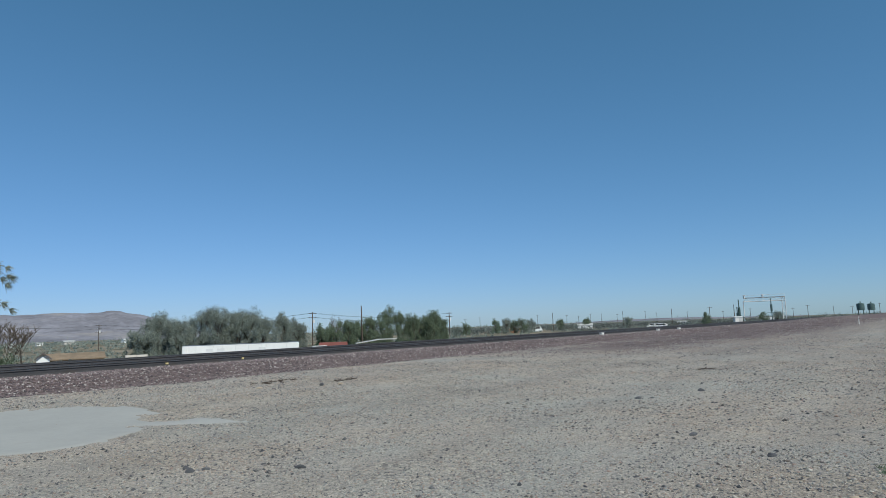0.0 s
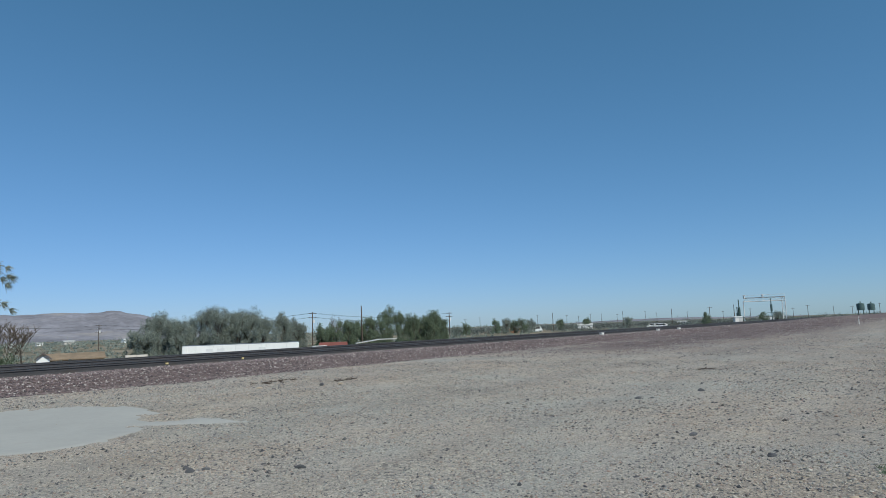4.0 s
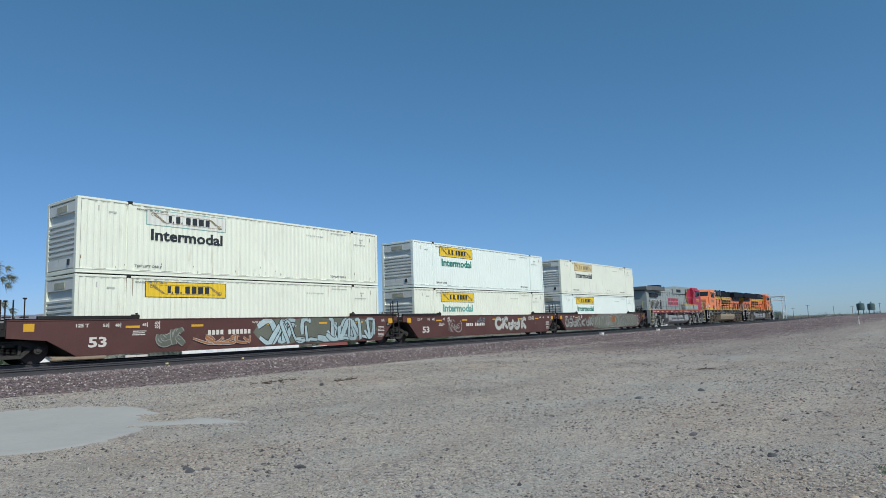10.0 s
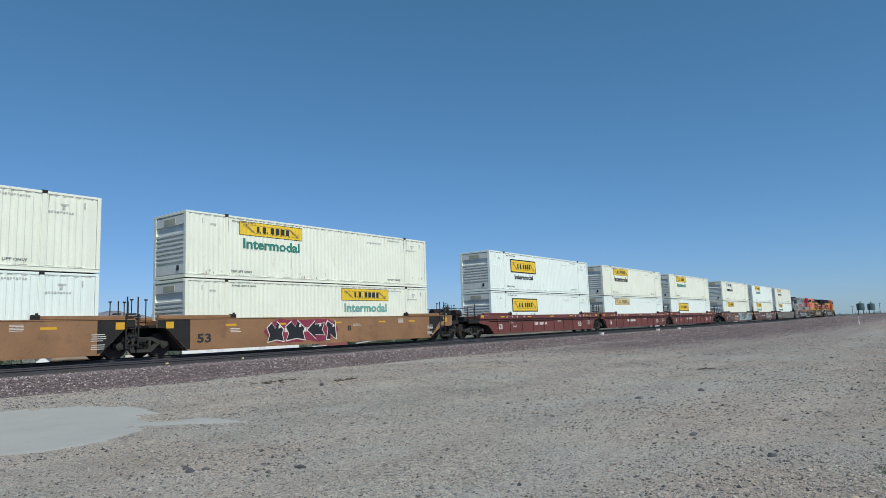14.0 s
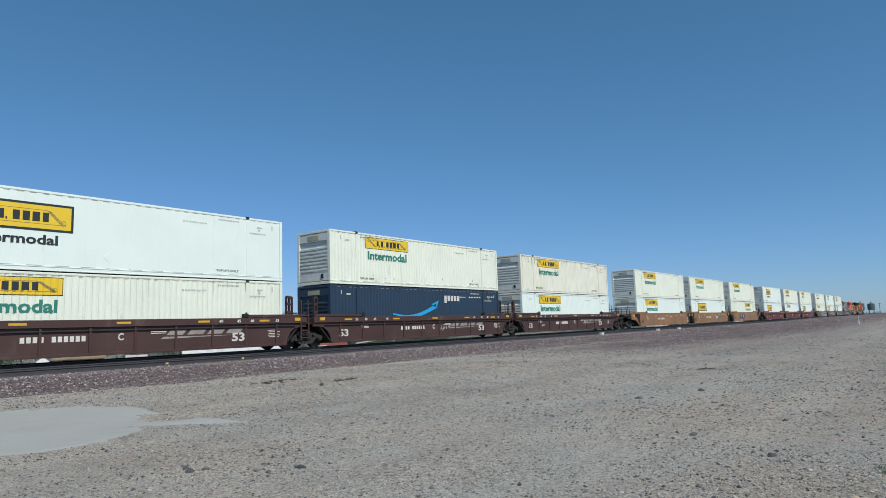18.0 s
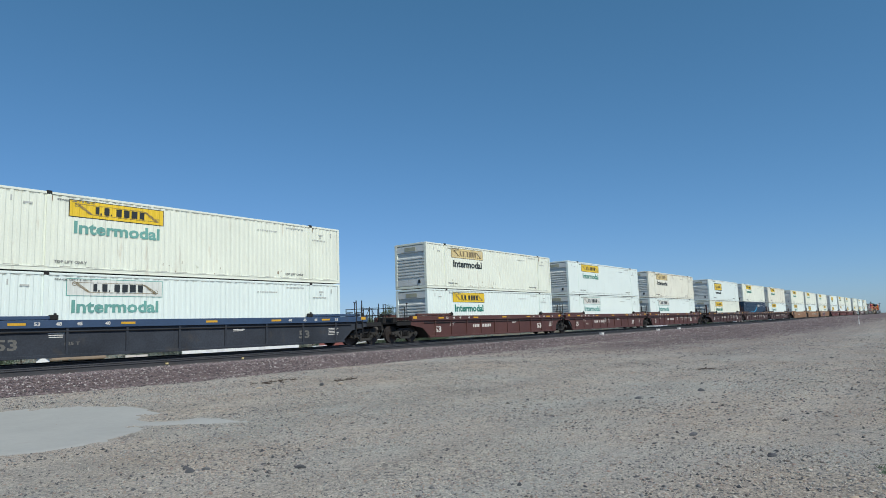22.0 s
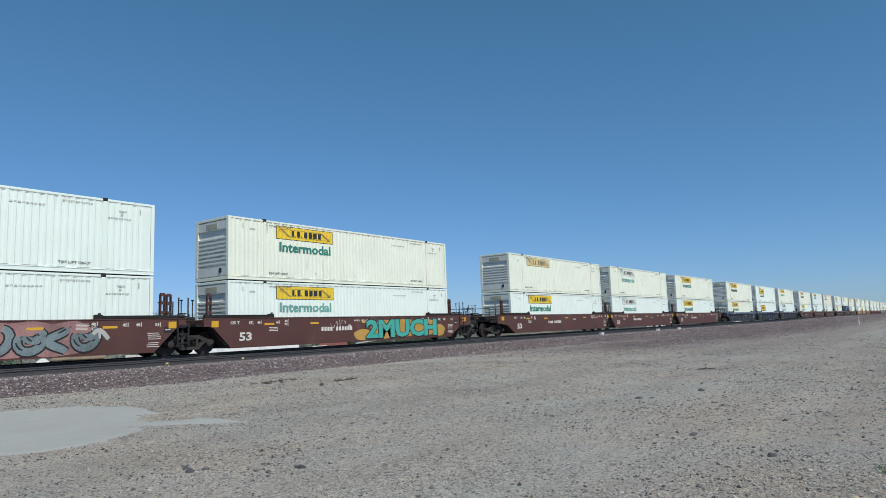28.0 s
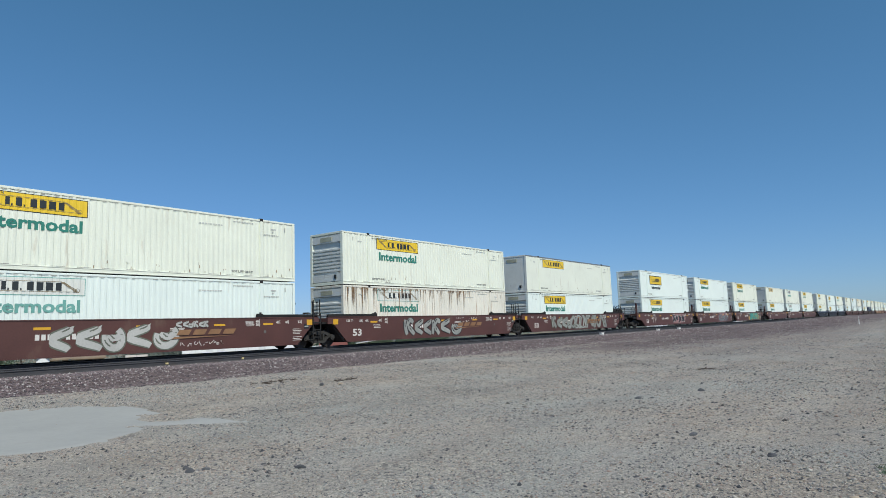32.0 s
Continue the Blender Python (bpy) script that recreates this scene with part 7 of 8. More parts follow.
        for a, b in ((-3.85, -2.75), (2.1, 3.6)):
            piece("tank_end", ("tank_end", a), lambda bm: prism(bm, [(-1.40, 1.30), (1.40, 1.30), (1.42, 0.70), (1.3, 0.50), (-1.3, 0.50), (-1.42, 0.70)], a, b, axis="x"), TANK_GREY, L)
        for side in (-1, 1):
            for a, b in ((-2.6, -0.62), (-0.25, 1.68)):
                def vessel(bm):
                    y = side * 1.10
                    rod(bm, (a + 0.1, y, 1.06), (b - 0.1, y, 1.06), 0.265, 20)
                    rod(bm, (a, y, 1.06), (a + 0.1, y, 1.06), 0.17, 20, 0.265)
                    rod(bm, (b - 0.1, y, 1.06), (b, y, 1.06), 0.265, 20, 0.17)
                    for x in (a + 0.35, b - 0.35):
                        bbox(bm, x - 0.04, x + 0.04, y - 0.28, y + 0.28, 0.76, 0.9)
                        rod(bm, (x, y - side * 0.0, 0.80), (x, y + side * 0.30, 0.86), 0.045, 8)
                piece("air_reservoir", ("vessel", side, a), vessel, TANK_GREY, L, None, "rounded grey air reservoir", True)
            piece("valve_cluster", ("valves", side), lambda bm: [rod(bm, (-0.44 + dx, side * 1.1, z), (-0.44 + dx, side * (1.25 + 0.06 * k), z), 0.05, 8) for k, (dx, z) in enumerate(((-0.08, 0.85), (0.08, 0.95), (0, 1.1), (-0.05, 1.25), (0.1, 0.78)))], TRUCK_SILVER, L)
            box_part("equipment_box", (-4.75, -4.1, *sorted((side * 1.42, side * 1.0)), 0.98, 1.4), TANK_GREY, L, 0.02)
            box_part("junction_box", (-8.2, -7.65, *sorted((side * 1.42, side * 1.1)), 1.18, 1.5), TANK_GREY, L, 0.02)
    # trucks, couplers, pilot
    for x in (-7.25, 7.15):
        t = loco_truck(L, x, truck_paint, beam_paint)
        for ax in (-1.98, 0, 1.98):
            wheelset(t, ax, LOCO_WHEEL, -1 if turned else 1)
    for e in (-1, 1):
        m = Matrix.Identity(4) if e > 0 else pose(0.6 if old else 0, 0, 0, 0, 0, 180)
        piece("end_plate", "endplate", lambda bm: bbox(bm, 10.155, 10.22, -1.5, 1.5, 0.55, 1.88), frame_paint, L, m)
        piece("plow", "plow", lambda bm: prism(bm, [(10.22, 0.16), (10.55, 0.10), (10.45, 0.5), (10.24, 0.8)], -1.35, 1.35), frame_paint, L, m, "black snow plow")
        piece("coupler", "lcoupler", lambda bm: (bbox(bm, 10.2, 10.8, -0.12, 0.12, 0.74, 0.94, 0.02), prism(bm, [(10.75, 0.70), (11.0, 0.70), (11.06, 0.84), (11.0, 0.98), (10.75, 0.98)], -0.17, 0.17)), TRUCK_DUST, L, m)
        piece("hoses", "lhoses", lambda bm: [pipe(bm, [(10.25, y, 1.2), (10.5, y * 1.05, 0.8), (10.75, y * 0.9, 0.5), (10.95, y * 0.7, 0.6)], 0.028) for y in (-0.9, -0.7, -0.5, 0.5, 0.7, 0.9)], INK_DARK, L, m)
        for side in (-1, 1):
            st = piece("steps", ("steps", side), lambda bm: (bbox(bm, 9.55, 9.62, *sorted((side * 1.5, side * 1.1)), 0.32, 1.6), bbox(bm, 10.4, 10.46, *sorted((side * 1.5, side * 1.1)), 0.32, 1.88), bbox(bm, 9.6, 10.42, *sorted((side * 1.14, side * 1.1)), 0.34, 1.55)), TANK_GREY if old else frame_paint, L, m)
            for k in range(4):
                piece("tread", ("tread", side), lambda bm: bbox(bm, 9.62, 10.4, *sorted((side * 1.52, side * 1.15)), 0, 0.045), WASH if old else STEP_WHITE, st, pose(0, 0, 0.36 + k * 0.36))
            piece("grab_rail", ("grab", side), lambda bm: (pipe(bm, [(9.55, side * 1.52, 1.0), (9.52, side * 1.52, 2.75), (9.75, side * 1.50, 2.85)], 0.025), pipe(bm, [(10.44, side * 1.50, 0.75), (10.42, side * 1.50, 1.9), (10.12, side * 1.35, 2.7)], 0.025)), WASH if old else STEP_WHITE, L, m, "pale grab rail by the steps")
        piece("end_railing", "endrail", lambda bm: [pipe(bm, [(10.15, y, 1.88), (10.15, y, 2.85), (10.15, y * 0.45, 2.85), (10.15, y * 0.45, 1.88)], 0.022) for y in (-1.3, 1.3)], WASH if old else STEP_WHITE, L, m)
        piece("ditch_lights", "ditch", lambda bm: [rod(bm, (10.2, y, 1.98), (10.3, y, 1.98), 0.09, 12) for y in (-0.9, 0.9)], STEP_WHITE, L, m)

    # walkway railings
    rail_paint = TANK_GREY if old else BLACK
    top = 2.82
    for side in (-1, 1):
        y = side * 1.47
        hi = cx - 0.2
        piece("railing", ("rail", side, cx), lambda bm: (pipe(bm, [(max(rear, -9.5), y, top), (1.9, y, top), (2.4, y, 3.38), (hi, y, 3.38)], 0.021), pipe(bm, [(max(rear, -9.5), y, 2.28), (2.3, y, 2.28)], 0.015)), rail_paint, L)
        for i in range(8):
            piece("stanchion", ("stan", side), lambda bm: bbox(bm, -0.035, 0.035, y - 0.02, y + 0.02, 1.6, top), rail_paint, L, pose(max(rear, -9.5) + i * 1.58, 0, 0))
        for x in (2.45, 3.7, hi):
            piece("tall_stanchion", ("tstan", side), lambda bm: bbox(bm, -0.04, 0.04, y - 0.02, y + 0.02, 1.6, 3.38), rail_paint, L, pose(x, 0, 0))
    # roof fittings
    hx = -1.6 if old else -1.5
    hz = 4.34 if old else 4.52
    horn = piece("horn", "horn", lambda bm: ([rod(bm, (0.12 * sgn, dy, dz), (0.5 * sgn, dy, dz + 0.01), 0.04, 8, 0.075) for dy, sgn, dz in ((-0.2, 1, 0.3), (0.0, -1, 0.26), (0.2, -1, 0.3), (0.1, 1, 0.22))] + [rod(bm, (0.5 * sgn, dy, dz + 0.01), (0.56 * sgn, dy, dz + 0.01), 0.08, 10, 0.125) for dy, sgn, dz in ((-0.2, 1, 0.3), (0.0, -1, 0.26), (0.2, -1, 0.3), (0.1, 1, 0.22))] + [bbox(bm, -0.16, 0.16, -0.3, 0.3, 0.2, 0.32), rod(bm, (0, 0, 0), (0, 0, 0.22), 0.06), rod(bm, (0.2, 0, -0.02), (0.2, 0, 0.2), 0.03)]), INK_DARK, L, pose(hx, 0, hz) @ Matrix.Diagonal((0.72, 0.8, 0.9, 1)), "black air horn cluster")
    box_part("exhaust_stack", (-4.4, -3.3, -0.4, 0.4, 4.6, 4.80) if not old else (-4.5, -3.05, -0.6, 0.6, 4.34, 4.80), BLACK, L, 0.03)
    if look_of == "faded":
        piece("access_rails", "faded_rails", lambda bm: [pipe(bm, [(2.4, y, 2.8), (1.3, y, 3.9)], 0.025) for y in (-1.1, 1.1)] + [pipe(bm, [(1.6, y, 3.0), (0.6, y, 3.9)], 0.025) for y in (-1.1, 1.1)], BLACK, L)
    MOVING.append((L, s, 0.0, 0.0, 180 if turned else 0))
    return L


locomotive(302.0, False, "7157", "orange", "orange and black diesel locomotive with yellow stripes leading the train")
locomotive(279.8, True, "7764", "faded", "sun-faded orange locomotive running backwards with a dusty tank")
locomotive(257.8, False, "773", "silver", "silver-grey locomotive with a red and yellow nose")


# ---- beyond the railway ----
def quads(name, centres, sizes, material, seed, flat=0.35):
    """Many small leaf clumps: bent quads at the given centres."""
    rng = np.random.default_rng(seed)
    c = np.asarray(centres)
    n = len(c)
    u = rng.normal(size=(n, 3)) * (0.8, 0.8, 1.3)
    u /= np.linalg.norm(u, axis=1)[:, None]
    w = rng.normal(size=(n, 3))
    w -= (w * u).sum(1)[:, None] * u
    w /= np.linalg.norm(w, axis=1)[:, None]
    s = np.asarray(sizes)[:, None]
    v = np.stack([c - u * s * 1.3, c + w * s * 0.42, c + u * s * 1.4, c - w * s * 0.38], 1).reshape(-1, 3)
    f = np.arange(n * 4).reshape(-1, 4)
    me = bpy.data.meshes.new(name)
    me.from_pydata(v.tolist(), [], f.tolist())
    me.materials.append(material)
    return me


def clump(rng, m):
    """Points that fill a ball, denser towards its skin."""
    v = rng.normal(size=(m, 3))
    return v / np.linalg.norm(v, axis=1)[:, None] * rng.random((m, 1)) ** 0.3


def tree(bearing, dist, tall, wide, leaf, seed, label, bare=0.0, count=2600):
    rng = random.Random(seed)
    x, y, _ = polar(bearing, dist)
    t = thing("tree", label, "tree", pose(x, y, height(x, y) - 0.05), "trees beyond the railway")
    bm = bmesh.new()
    tips = []

    def limb(p, d, length, r, depth):
        q = p + d * length
        rod(bm, p, q, max(r, 0.016), 6, max(r * 0.62, 0.013))
        if depth == 0:
            tips.append(q)
            return
        for _ in range(rng.randint(2, 4)):
            nd = (d + Vector((rng.uniform(-0.75, 0.75), rng.uniform(-0.75, 0.75), rng.uniform(-0.1, 0.55)))).normalized()
            limb(p + d * length * rng.uniform(0.55, 1.0), nd, length * rng.uniform(0.6, 0.85), r * 0.58, depth - 1)

    for _ in range(rng.randint(2, 4)):
        lean = Vector((rng.uniform(-0.45, 0.45) * wide / tall * 1.6, rng.uniform(-0.3, 0.3), 1)).normalized()
        limb(Vector((rng.uniform(-0.4, 0.4), rng.uniform(-0.3, 0.3), 0)), lean, tall * 0.33, tall * (0.016 if bare < 0.6 else 0.009), 3 if bare < 0.6 else 5)
    top = max(p.z for p in tips)
    k = tall * 0.97 / top
    spread_x = max(abs(p.x) for p in tips) or 1
    kx = wide * 0.47 / spread_x
    for v in bm.verts:
        v.co = Vector((v.co.x * kx, v.co.y * kx, v.co.z * k))
    part("trunk", bm, BARK, t, "grey-brown trunk and limbs")
    rngn = np.random.default_rng(seed)
    cs, sz = [], []
    for p in tips:
        c = np.array((p.x * kx, p.y * kx, p.z * k))
        m = max(6, int(count / len(tips)))
        r = tall * (0.055 if bare < 0.5 else 0.02)
        offs = clump(rngn, m) * (r * 1.5, r * 1.5, r * 2.3)
        keep = rngn.random(m) > bare
        cs.append((c + offs)[keep])
        sz.append(rngn.uniform(0.5, 1.3, keep.sum()) * (0.105 if bare < 0.5 else 0.05))
    # lobes of foliage lower down fill the outline unevenly to the ground
    for _ in range(int((18 + wide * 6.4) * (1 - bare))):
        c = np.array((rngn.uniform(-0.46, 0.46) * wide, rngn.uniform(-0.3, 0.3) * wide, (0.04 + rngn.random() ** 1.2 * 0.82 * (1 - 0.35 * rngn.random())) * tall))
        m = int(count * 0.040)
        r = tall * rngn.uniform(0.032, 0.062)
        cs.append(c + clump(rngn, m) * (r * 1.6, r * 1.6, r * rngn.uniform(2.0, 3.6)))
        sz.append(rngn.uniform(0.5, 1.3, m) * 0.105)
    # upright plumes that break the top of the outline
    for _ in range(int(wide * 1.8 * (1 - bare))):
        px = rngn.uniform(-0.44, 0.44) * wide
        roof = tall * (0.98 - 0.9 * (px / wide) ** 2 - 0.18 * rngn.random())
        m = int(count * 0.016)
        up = rngn.random(m)
        c = np.stack([px + (rngn.uniform(-0.07, 0.07, m) + 0.05 * np.sin(up * 5 + px)) * (1.35 - up) * tall * 0.45, rngn.uniform(-0.05, 0.05, m) * tall + rngn.uniform(-0.2, 0.2) * wide, roof - tall * 0.30 * (1 - up)], 1)
        cs.append(c)
        sz.append(rngn.uniform(0.5, 1.2, m) * 0.085)
    cs, sz = np.concatenate(cs), np.concatenate(sz)
    cs[:, 2] = np.abs(cs[:, 2]) + 0.1
    sz = sz * max(1.0, dist / 170)
    if bare >= 0.95:
        return t
    crown = new("crown", quads("crown", cs, sz, leaf, seed))
    crown.parent = t
    return t


GT, OT = "grey-green feathery desert tree behind the white box", "olive green bushy tree beyond the railway"
for i, (b, d, h, w) in enumerate(((27.9, 130, 5.6, 5.0), (29.3, 136, 8.9, 6.0), (30.9, 133, 7.6, 6.0), (32.2, 140, 9.2, 6.5), (33.6, 136, 9.6, 7.0), (35.0, 139, 8.9, 6.0), (36.2, 137, 9.6, 6.5), (37.2, 134, 7.4, 4.5), (38.7, 142, 8.6, 4.5), (39.8, 146, 7.4, 5.0))):
    tree(b, d, h, w, LEAF_GREY, 20 + i, GT, count=6800)
for i, (b, d, h, w) in enumerate(((42.4, 150, 6.0, 6.0), (44.2, 152, 6.6, 6.5), (45.1, 165, 6.6, 5.5), (46.3, 165, 7.4, 5.5), (47.7, 168, 9.9, 5.2), (48.9, 170, 8.6, 4.5), (50.2, 172, 7.8, 5.0), (51.0, 175, 7.6, 4.5), (51.8, 173, 8.7, 5.0), (52.5, 178, 7.2, 4.5))):
    tree(b, d, h, w, LEAF_GREEN, 50 + i, OT, count=5800)
tree(43.2, 158, 8.6, 5.0, LEAF_DRY, 71, "half-bare pale tree among green bushes", bare=0.55, count=1800)
for i, (b, d, h, w) in enumerate(((53.8, 300, 5.0, 6), (54.6, 320, 6.0, 6), (57.3, 340, 7.4, 6.5), (58.1, 345, 7.8, 6), (58.9, 350, 7.0, 7), (59.7, 345, 8.0, 6), (60.3, 350, 7.2, 5.5), (62.9, 420, 6.8, 6), (65.0, 430, 7.4, 6), (68.5, 420, 6.5, 7), (74.6, 330, 7.0, 6), (78.9, 320, 6.0, 6), (79.9, 330, 6.5, 6.5))):
    tree(b, d, h, w, LEAF_GREEN if i % 3 else LEAF_GREY, 80 + i, "distant dark green desert tree", count=900)
tree(19.7, 78, 6.8, 5.2, LEAF_DRY, 102, "bare dry bush with tangled branches", bare=0.93, count=2000)
tree(18.0, 72, 4.0, 4.6, LEAF_GREEN, 103, "low green bush beside the railway bank", count=2600)


def drooping_tree():
    """A tall feathery tree: long limbs that arch out and end in hanging fans of fine twigs."""
    rng = random.Random(31)
    x, y, _ = polar(15.9, 60)
    g = height(x, y)
    t = thing("tree", "tall feathery tree with drooping fine twigs", "tree", pose(x, y, g), "trees beyond the railway")
    bm, tips = bmesh.new(), []
    rod(bm, (0, 0, 0), (0.2, 0, 4.5), 0.26, 8, 0.2)
    rod(bm, (0.2, 0, 4.5), (-0.1, 0.2, 9.0), 0.2, 8, 0.12)
    rod(bm, (-0.1, 0.2, 9.0), (0.1, 0.1, 11.5), 0.12, 8, 0.04)
    for k in range(34):
        a, z = rng.uniform(0.9, 5.2), rng.uniform(3.6, 11.0)
        if k < 7:
            a, z = rng.uniform(-0.5, 0.0), (9.5, 9.1, 9.8, 7.3, 7.0, 9.3, 10.1)[k]
        out = rng.uniform(2.9, 3.7)
        p = Vector((0, 0, z - 1.2))
        for i in range(1, 6):
            f = i / 5
            q = Vector((math.cos(a) * out * f, math.sin(a) * out * f, z - 1.2 + 1.7 * math.sin(2.3 * f) - 0.3 * f))
            rod(bm, p, q, 0.07 * (1.25 - f), 5, 0.07 * (1.05 - f))
            if i > 1:
                tips += [(p.lerp(q, rng.random()), a)] * 2
            p = q
    part("trunk", bm, BARK, t, "grey trunk and arching limbs")
    cs, us, ss = [], [], []
    for p, a in tips:
        for _ in range(26):
            d = Vector((math.cos(a) * rng.uniform(0.1, 0.8), math.sin(a) * rng.uniform(0.1, 0.8) + rng.uniform(-0.35, 0.35), rng.uniform(-0.75, 0.25))).normalized()
            n = rng.uniform(0.25, 0.75)
            cs.append(p)
            us.append(d)
            ss.append(n)
    vs, fs = [], []
    for p, d, n in zip(cs, us, ss):
        w = d.cross(Vector((rng.uniform(-1, 1), rng.uniform(-1, 1), 0.3))).normalized() * 0.018
        bend = p + d * n * 0.6
        tip = p + d * n + Vector((0, 0, -0.16 * n))
        k = len(vs)
        vs += [p - w, p + w, bend + w, bend - w, tip]
        fs += [(k, k + 1, k + 2, k + 3), (k + 3, k + 2, k + 4)]
    me = bpy.data.meshes.new("crown")
    me.from_pydata([tuple(v) for v in vs], [], fs)
    me.materials.append(LEAF_GREY)
    crown = new("crown", me)
    crown.parent = t


drooping_tree()


def scrub_band():
    """Low desert shrubs out to the horizon, as leaf clumps."""
    rng = np.random.default_rng(77)
    cs, sz = [], []
    for _ in range(4200):
        b, d = rng.uniform(14, 92), 70 + 1100 * rng.random() ** 0.8
        x, y, _ = polar(b, d)
        if y < 16:
            continue
        h = rng.uniform(0.5, 1.6) + (rng.uniform(1.0, 4.2) if d > 280 and rng.random() < 0.35 else 0)
        n = 16 if d > 250 else 34
        c = rng.normal(size=(n, 3)) * (h * 0.5, h * 0.5, h * 0.26) + (x, y, height(x, y) + h * 0.45)
        cs.append(c)
        sz.append(rng.uniform(0.12, 0.3, n) * (0.7 + d / 300))
    me = quads("scrub", np.concatenate(cs), np.concatenate(sz), LEAF_GREY, 5)
    tagged(new("scrub", me), "low grey-green scrub scattered over the flat desert", "scrub", kind="stuff")


scrub_band()


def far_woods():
    """Bushes and low trees along the flat towards the horizon, as leaf clumps with haze put into their colour."""
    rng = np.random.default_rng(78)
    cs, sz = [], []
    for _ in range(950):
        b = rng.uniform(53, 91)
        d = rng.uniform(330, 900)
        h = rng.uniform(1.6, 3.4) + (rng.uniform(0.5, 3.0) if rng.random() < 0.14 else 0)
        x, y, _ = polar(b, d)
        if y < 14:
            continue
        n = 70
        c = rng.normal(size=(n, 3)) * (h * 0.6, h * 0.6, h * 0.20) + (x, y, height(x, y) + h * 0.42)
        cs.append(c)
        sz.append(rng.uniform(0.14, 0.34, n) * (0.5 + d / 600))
    me = quads("far_woods", np.concatenate(cs), np.concatenate(sz), LEAF_HAZED, 6)
    tagged(new("far_woods", me), "line of desert bushes along the horizon, haze in their colour", "bushes", kind="stuff")


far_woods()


def build_mountains():
    bs = np.arange(-35, 112, 0.2)
    ds = np.linspace(3500, 4850, 40)
    co, faces = [], []
    for d in ds:
        for b in bs:
            west = 0.0365 * (1 - step(26.5, 35.0, b))
            hump = 0.005 * math.exp(-((b - 25.8) / 0.9) ** 2) + 0.0025 * math.exp(-((b - 22.6) / 2.2) ** 2)
            east = 0.0035 * math.exp(-((b - 71) / 7) ** 2)
            n = noise.fractal((b * 0.35, d * 0.0016, 2), 1.0, 2.1, 5)
            crest = (west + hump + east) * 4500
            rise = step(3500, 4650, d) ** 0.8
            g = abs(noise.noise((b * 1.1, d * 0.0045, 8))) + 0.5 * abs(noise.noise((b * 2.6, d * 0.009, 18)))
            z = -4 + crest * rise * (1 + 0.17 * n * (1.1 - rise * 0.85)) + crest * 0.03 * n - crest * 0.27 * g * rise * (1.12 - rise)
            co.append(polar(b, d, z))
    m = len(bs)
    for j in range(len(ds) - 1):
        for i in range(m - 1):
            faces.append((j * m + i, j * m + i + 1, (j + 1) * m + i + 1, (j + 1) * m + i))
    me = bpy.data.meshes.new("mountains")
    me.from_pydata(co, [], faces)
    # air haze is mixed into the rock's base colour; the tan patches are bare ground
    rockm = mat("haze-greyed desert rock", (0.208, 0.208, 0.235), 0.95, var=0.26, big=0.004, fine=0.03, bump=0, dirt=(0.31, 0.29, 0.27), amount=0.42, stretch=(0.004, 0.004, 0.02), spec=0.1)
    me.materials.append(rockm)
    me.polygons.foreach_set("use_smooth", [True] * len(me.polygons))
    tagged(new("backdrop_mountains", me), "bare desert mountains in the far distance, painted blue-grey for haze", "mountains", kind="structure")


build_mountains()


def utility_pole(bearing, dist, tall, lean, arms, label):
    x, y, _ = polar(bearing, dist)
    p = thing("utility_pole", label, "utility pole", pose(x, y, height(x, y) - 0.1, 0, lean, 0) @ pose(0, 0, 0, 0, 0, -bearing), "utility poles")
    bm = bmesh.new()
    rod(bm, (0, 0, 0), (0, 0, tall), 0.2, 10, 0.13)
    part("shaft", bm, POLE_WOOD, p)
    for k in range(arms):
        z = tall - 0.5 - k * 1.3
        box_part("crossarm", (-1.2, 1.2, -0.08, 0.08, z - 0.08, z + 0.08), POLE_WOOD, p)
        for x2 in (-1.1, -0.5, 0.5, 1.1):
            piece("insulator", "insul", lambda bm: rod(bm, (0, 0, 0), (0, 0, 0.2), 0.05, 8), GALV, p, pose(x2, 0, z + 0.08))
    if arms > 1:
        piece("transformer", "trafo", lambda bm: rod(bm, (0.35, 0, tall - 3.4), (0.35, 0, tall - 2.4), 0.28, 12), GALV, p)
    return Vector((x, y, height(x, y) + tall - 0.4))


POLES = ((24.92, 299, 10.5, 0, 3, "dark wooden utility pole with three crossarms"), (41.38, 208, 10.5, 0, 2, "dark wooden utility pole with two crossarms"),
         (45.59, 160, 10.5, -0.6, 0, "tall plain wooden pole beyond the tracks"), (53.24, 261, 10.5, -0.8, 2, "dark wooden utility pole with two crossarms"),
         (62.22, 380, 10.5, -1.6, 0, "plain leaning wooden pole"), (68.09, 421, 10.5, -2.0, 0, "plain leaning wooden pole"),
         (71.99, 406, 10.5, -1.2, 0, "plain leaning wooden pole"), (74.91, 380, 10.5, 0, 1, "wooden pole with one crossarm"), (76.73, 343, 10.5, -0.5, 0, "plain wooden pole by the signals"))
tops = [utility_pole(*p) for p in POLES]
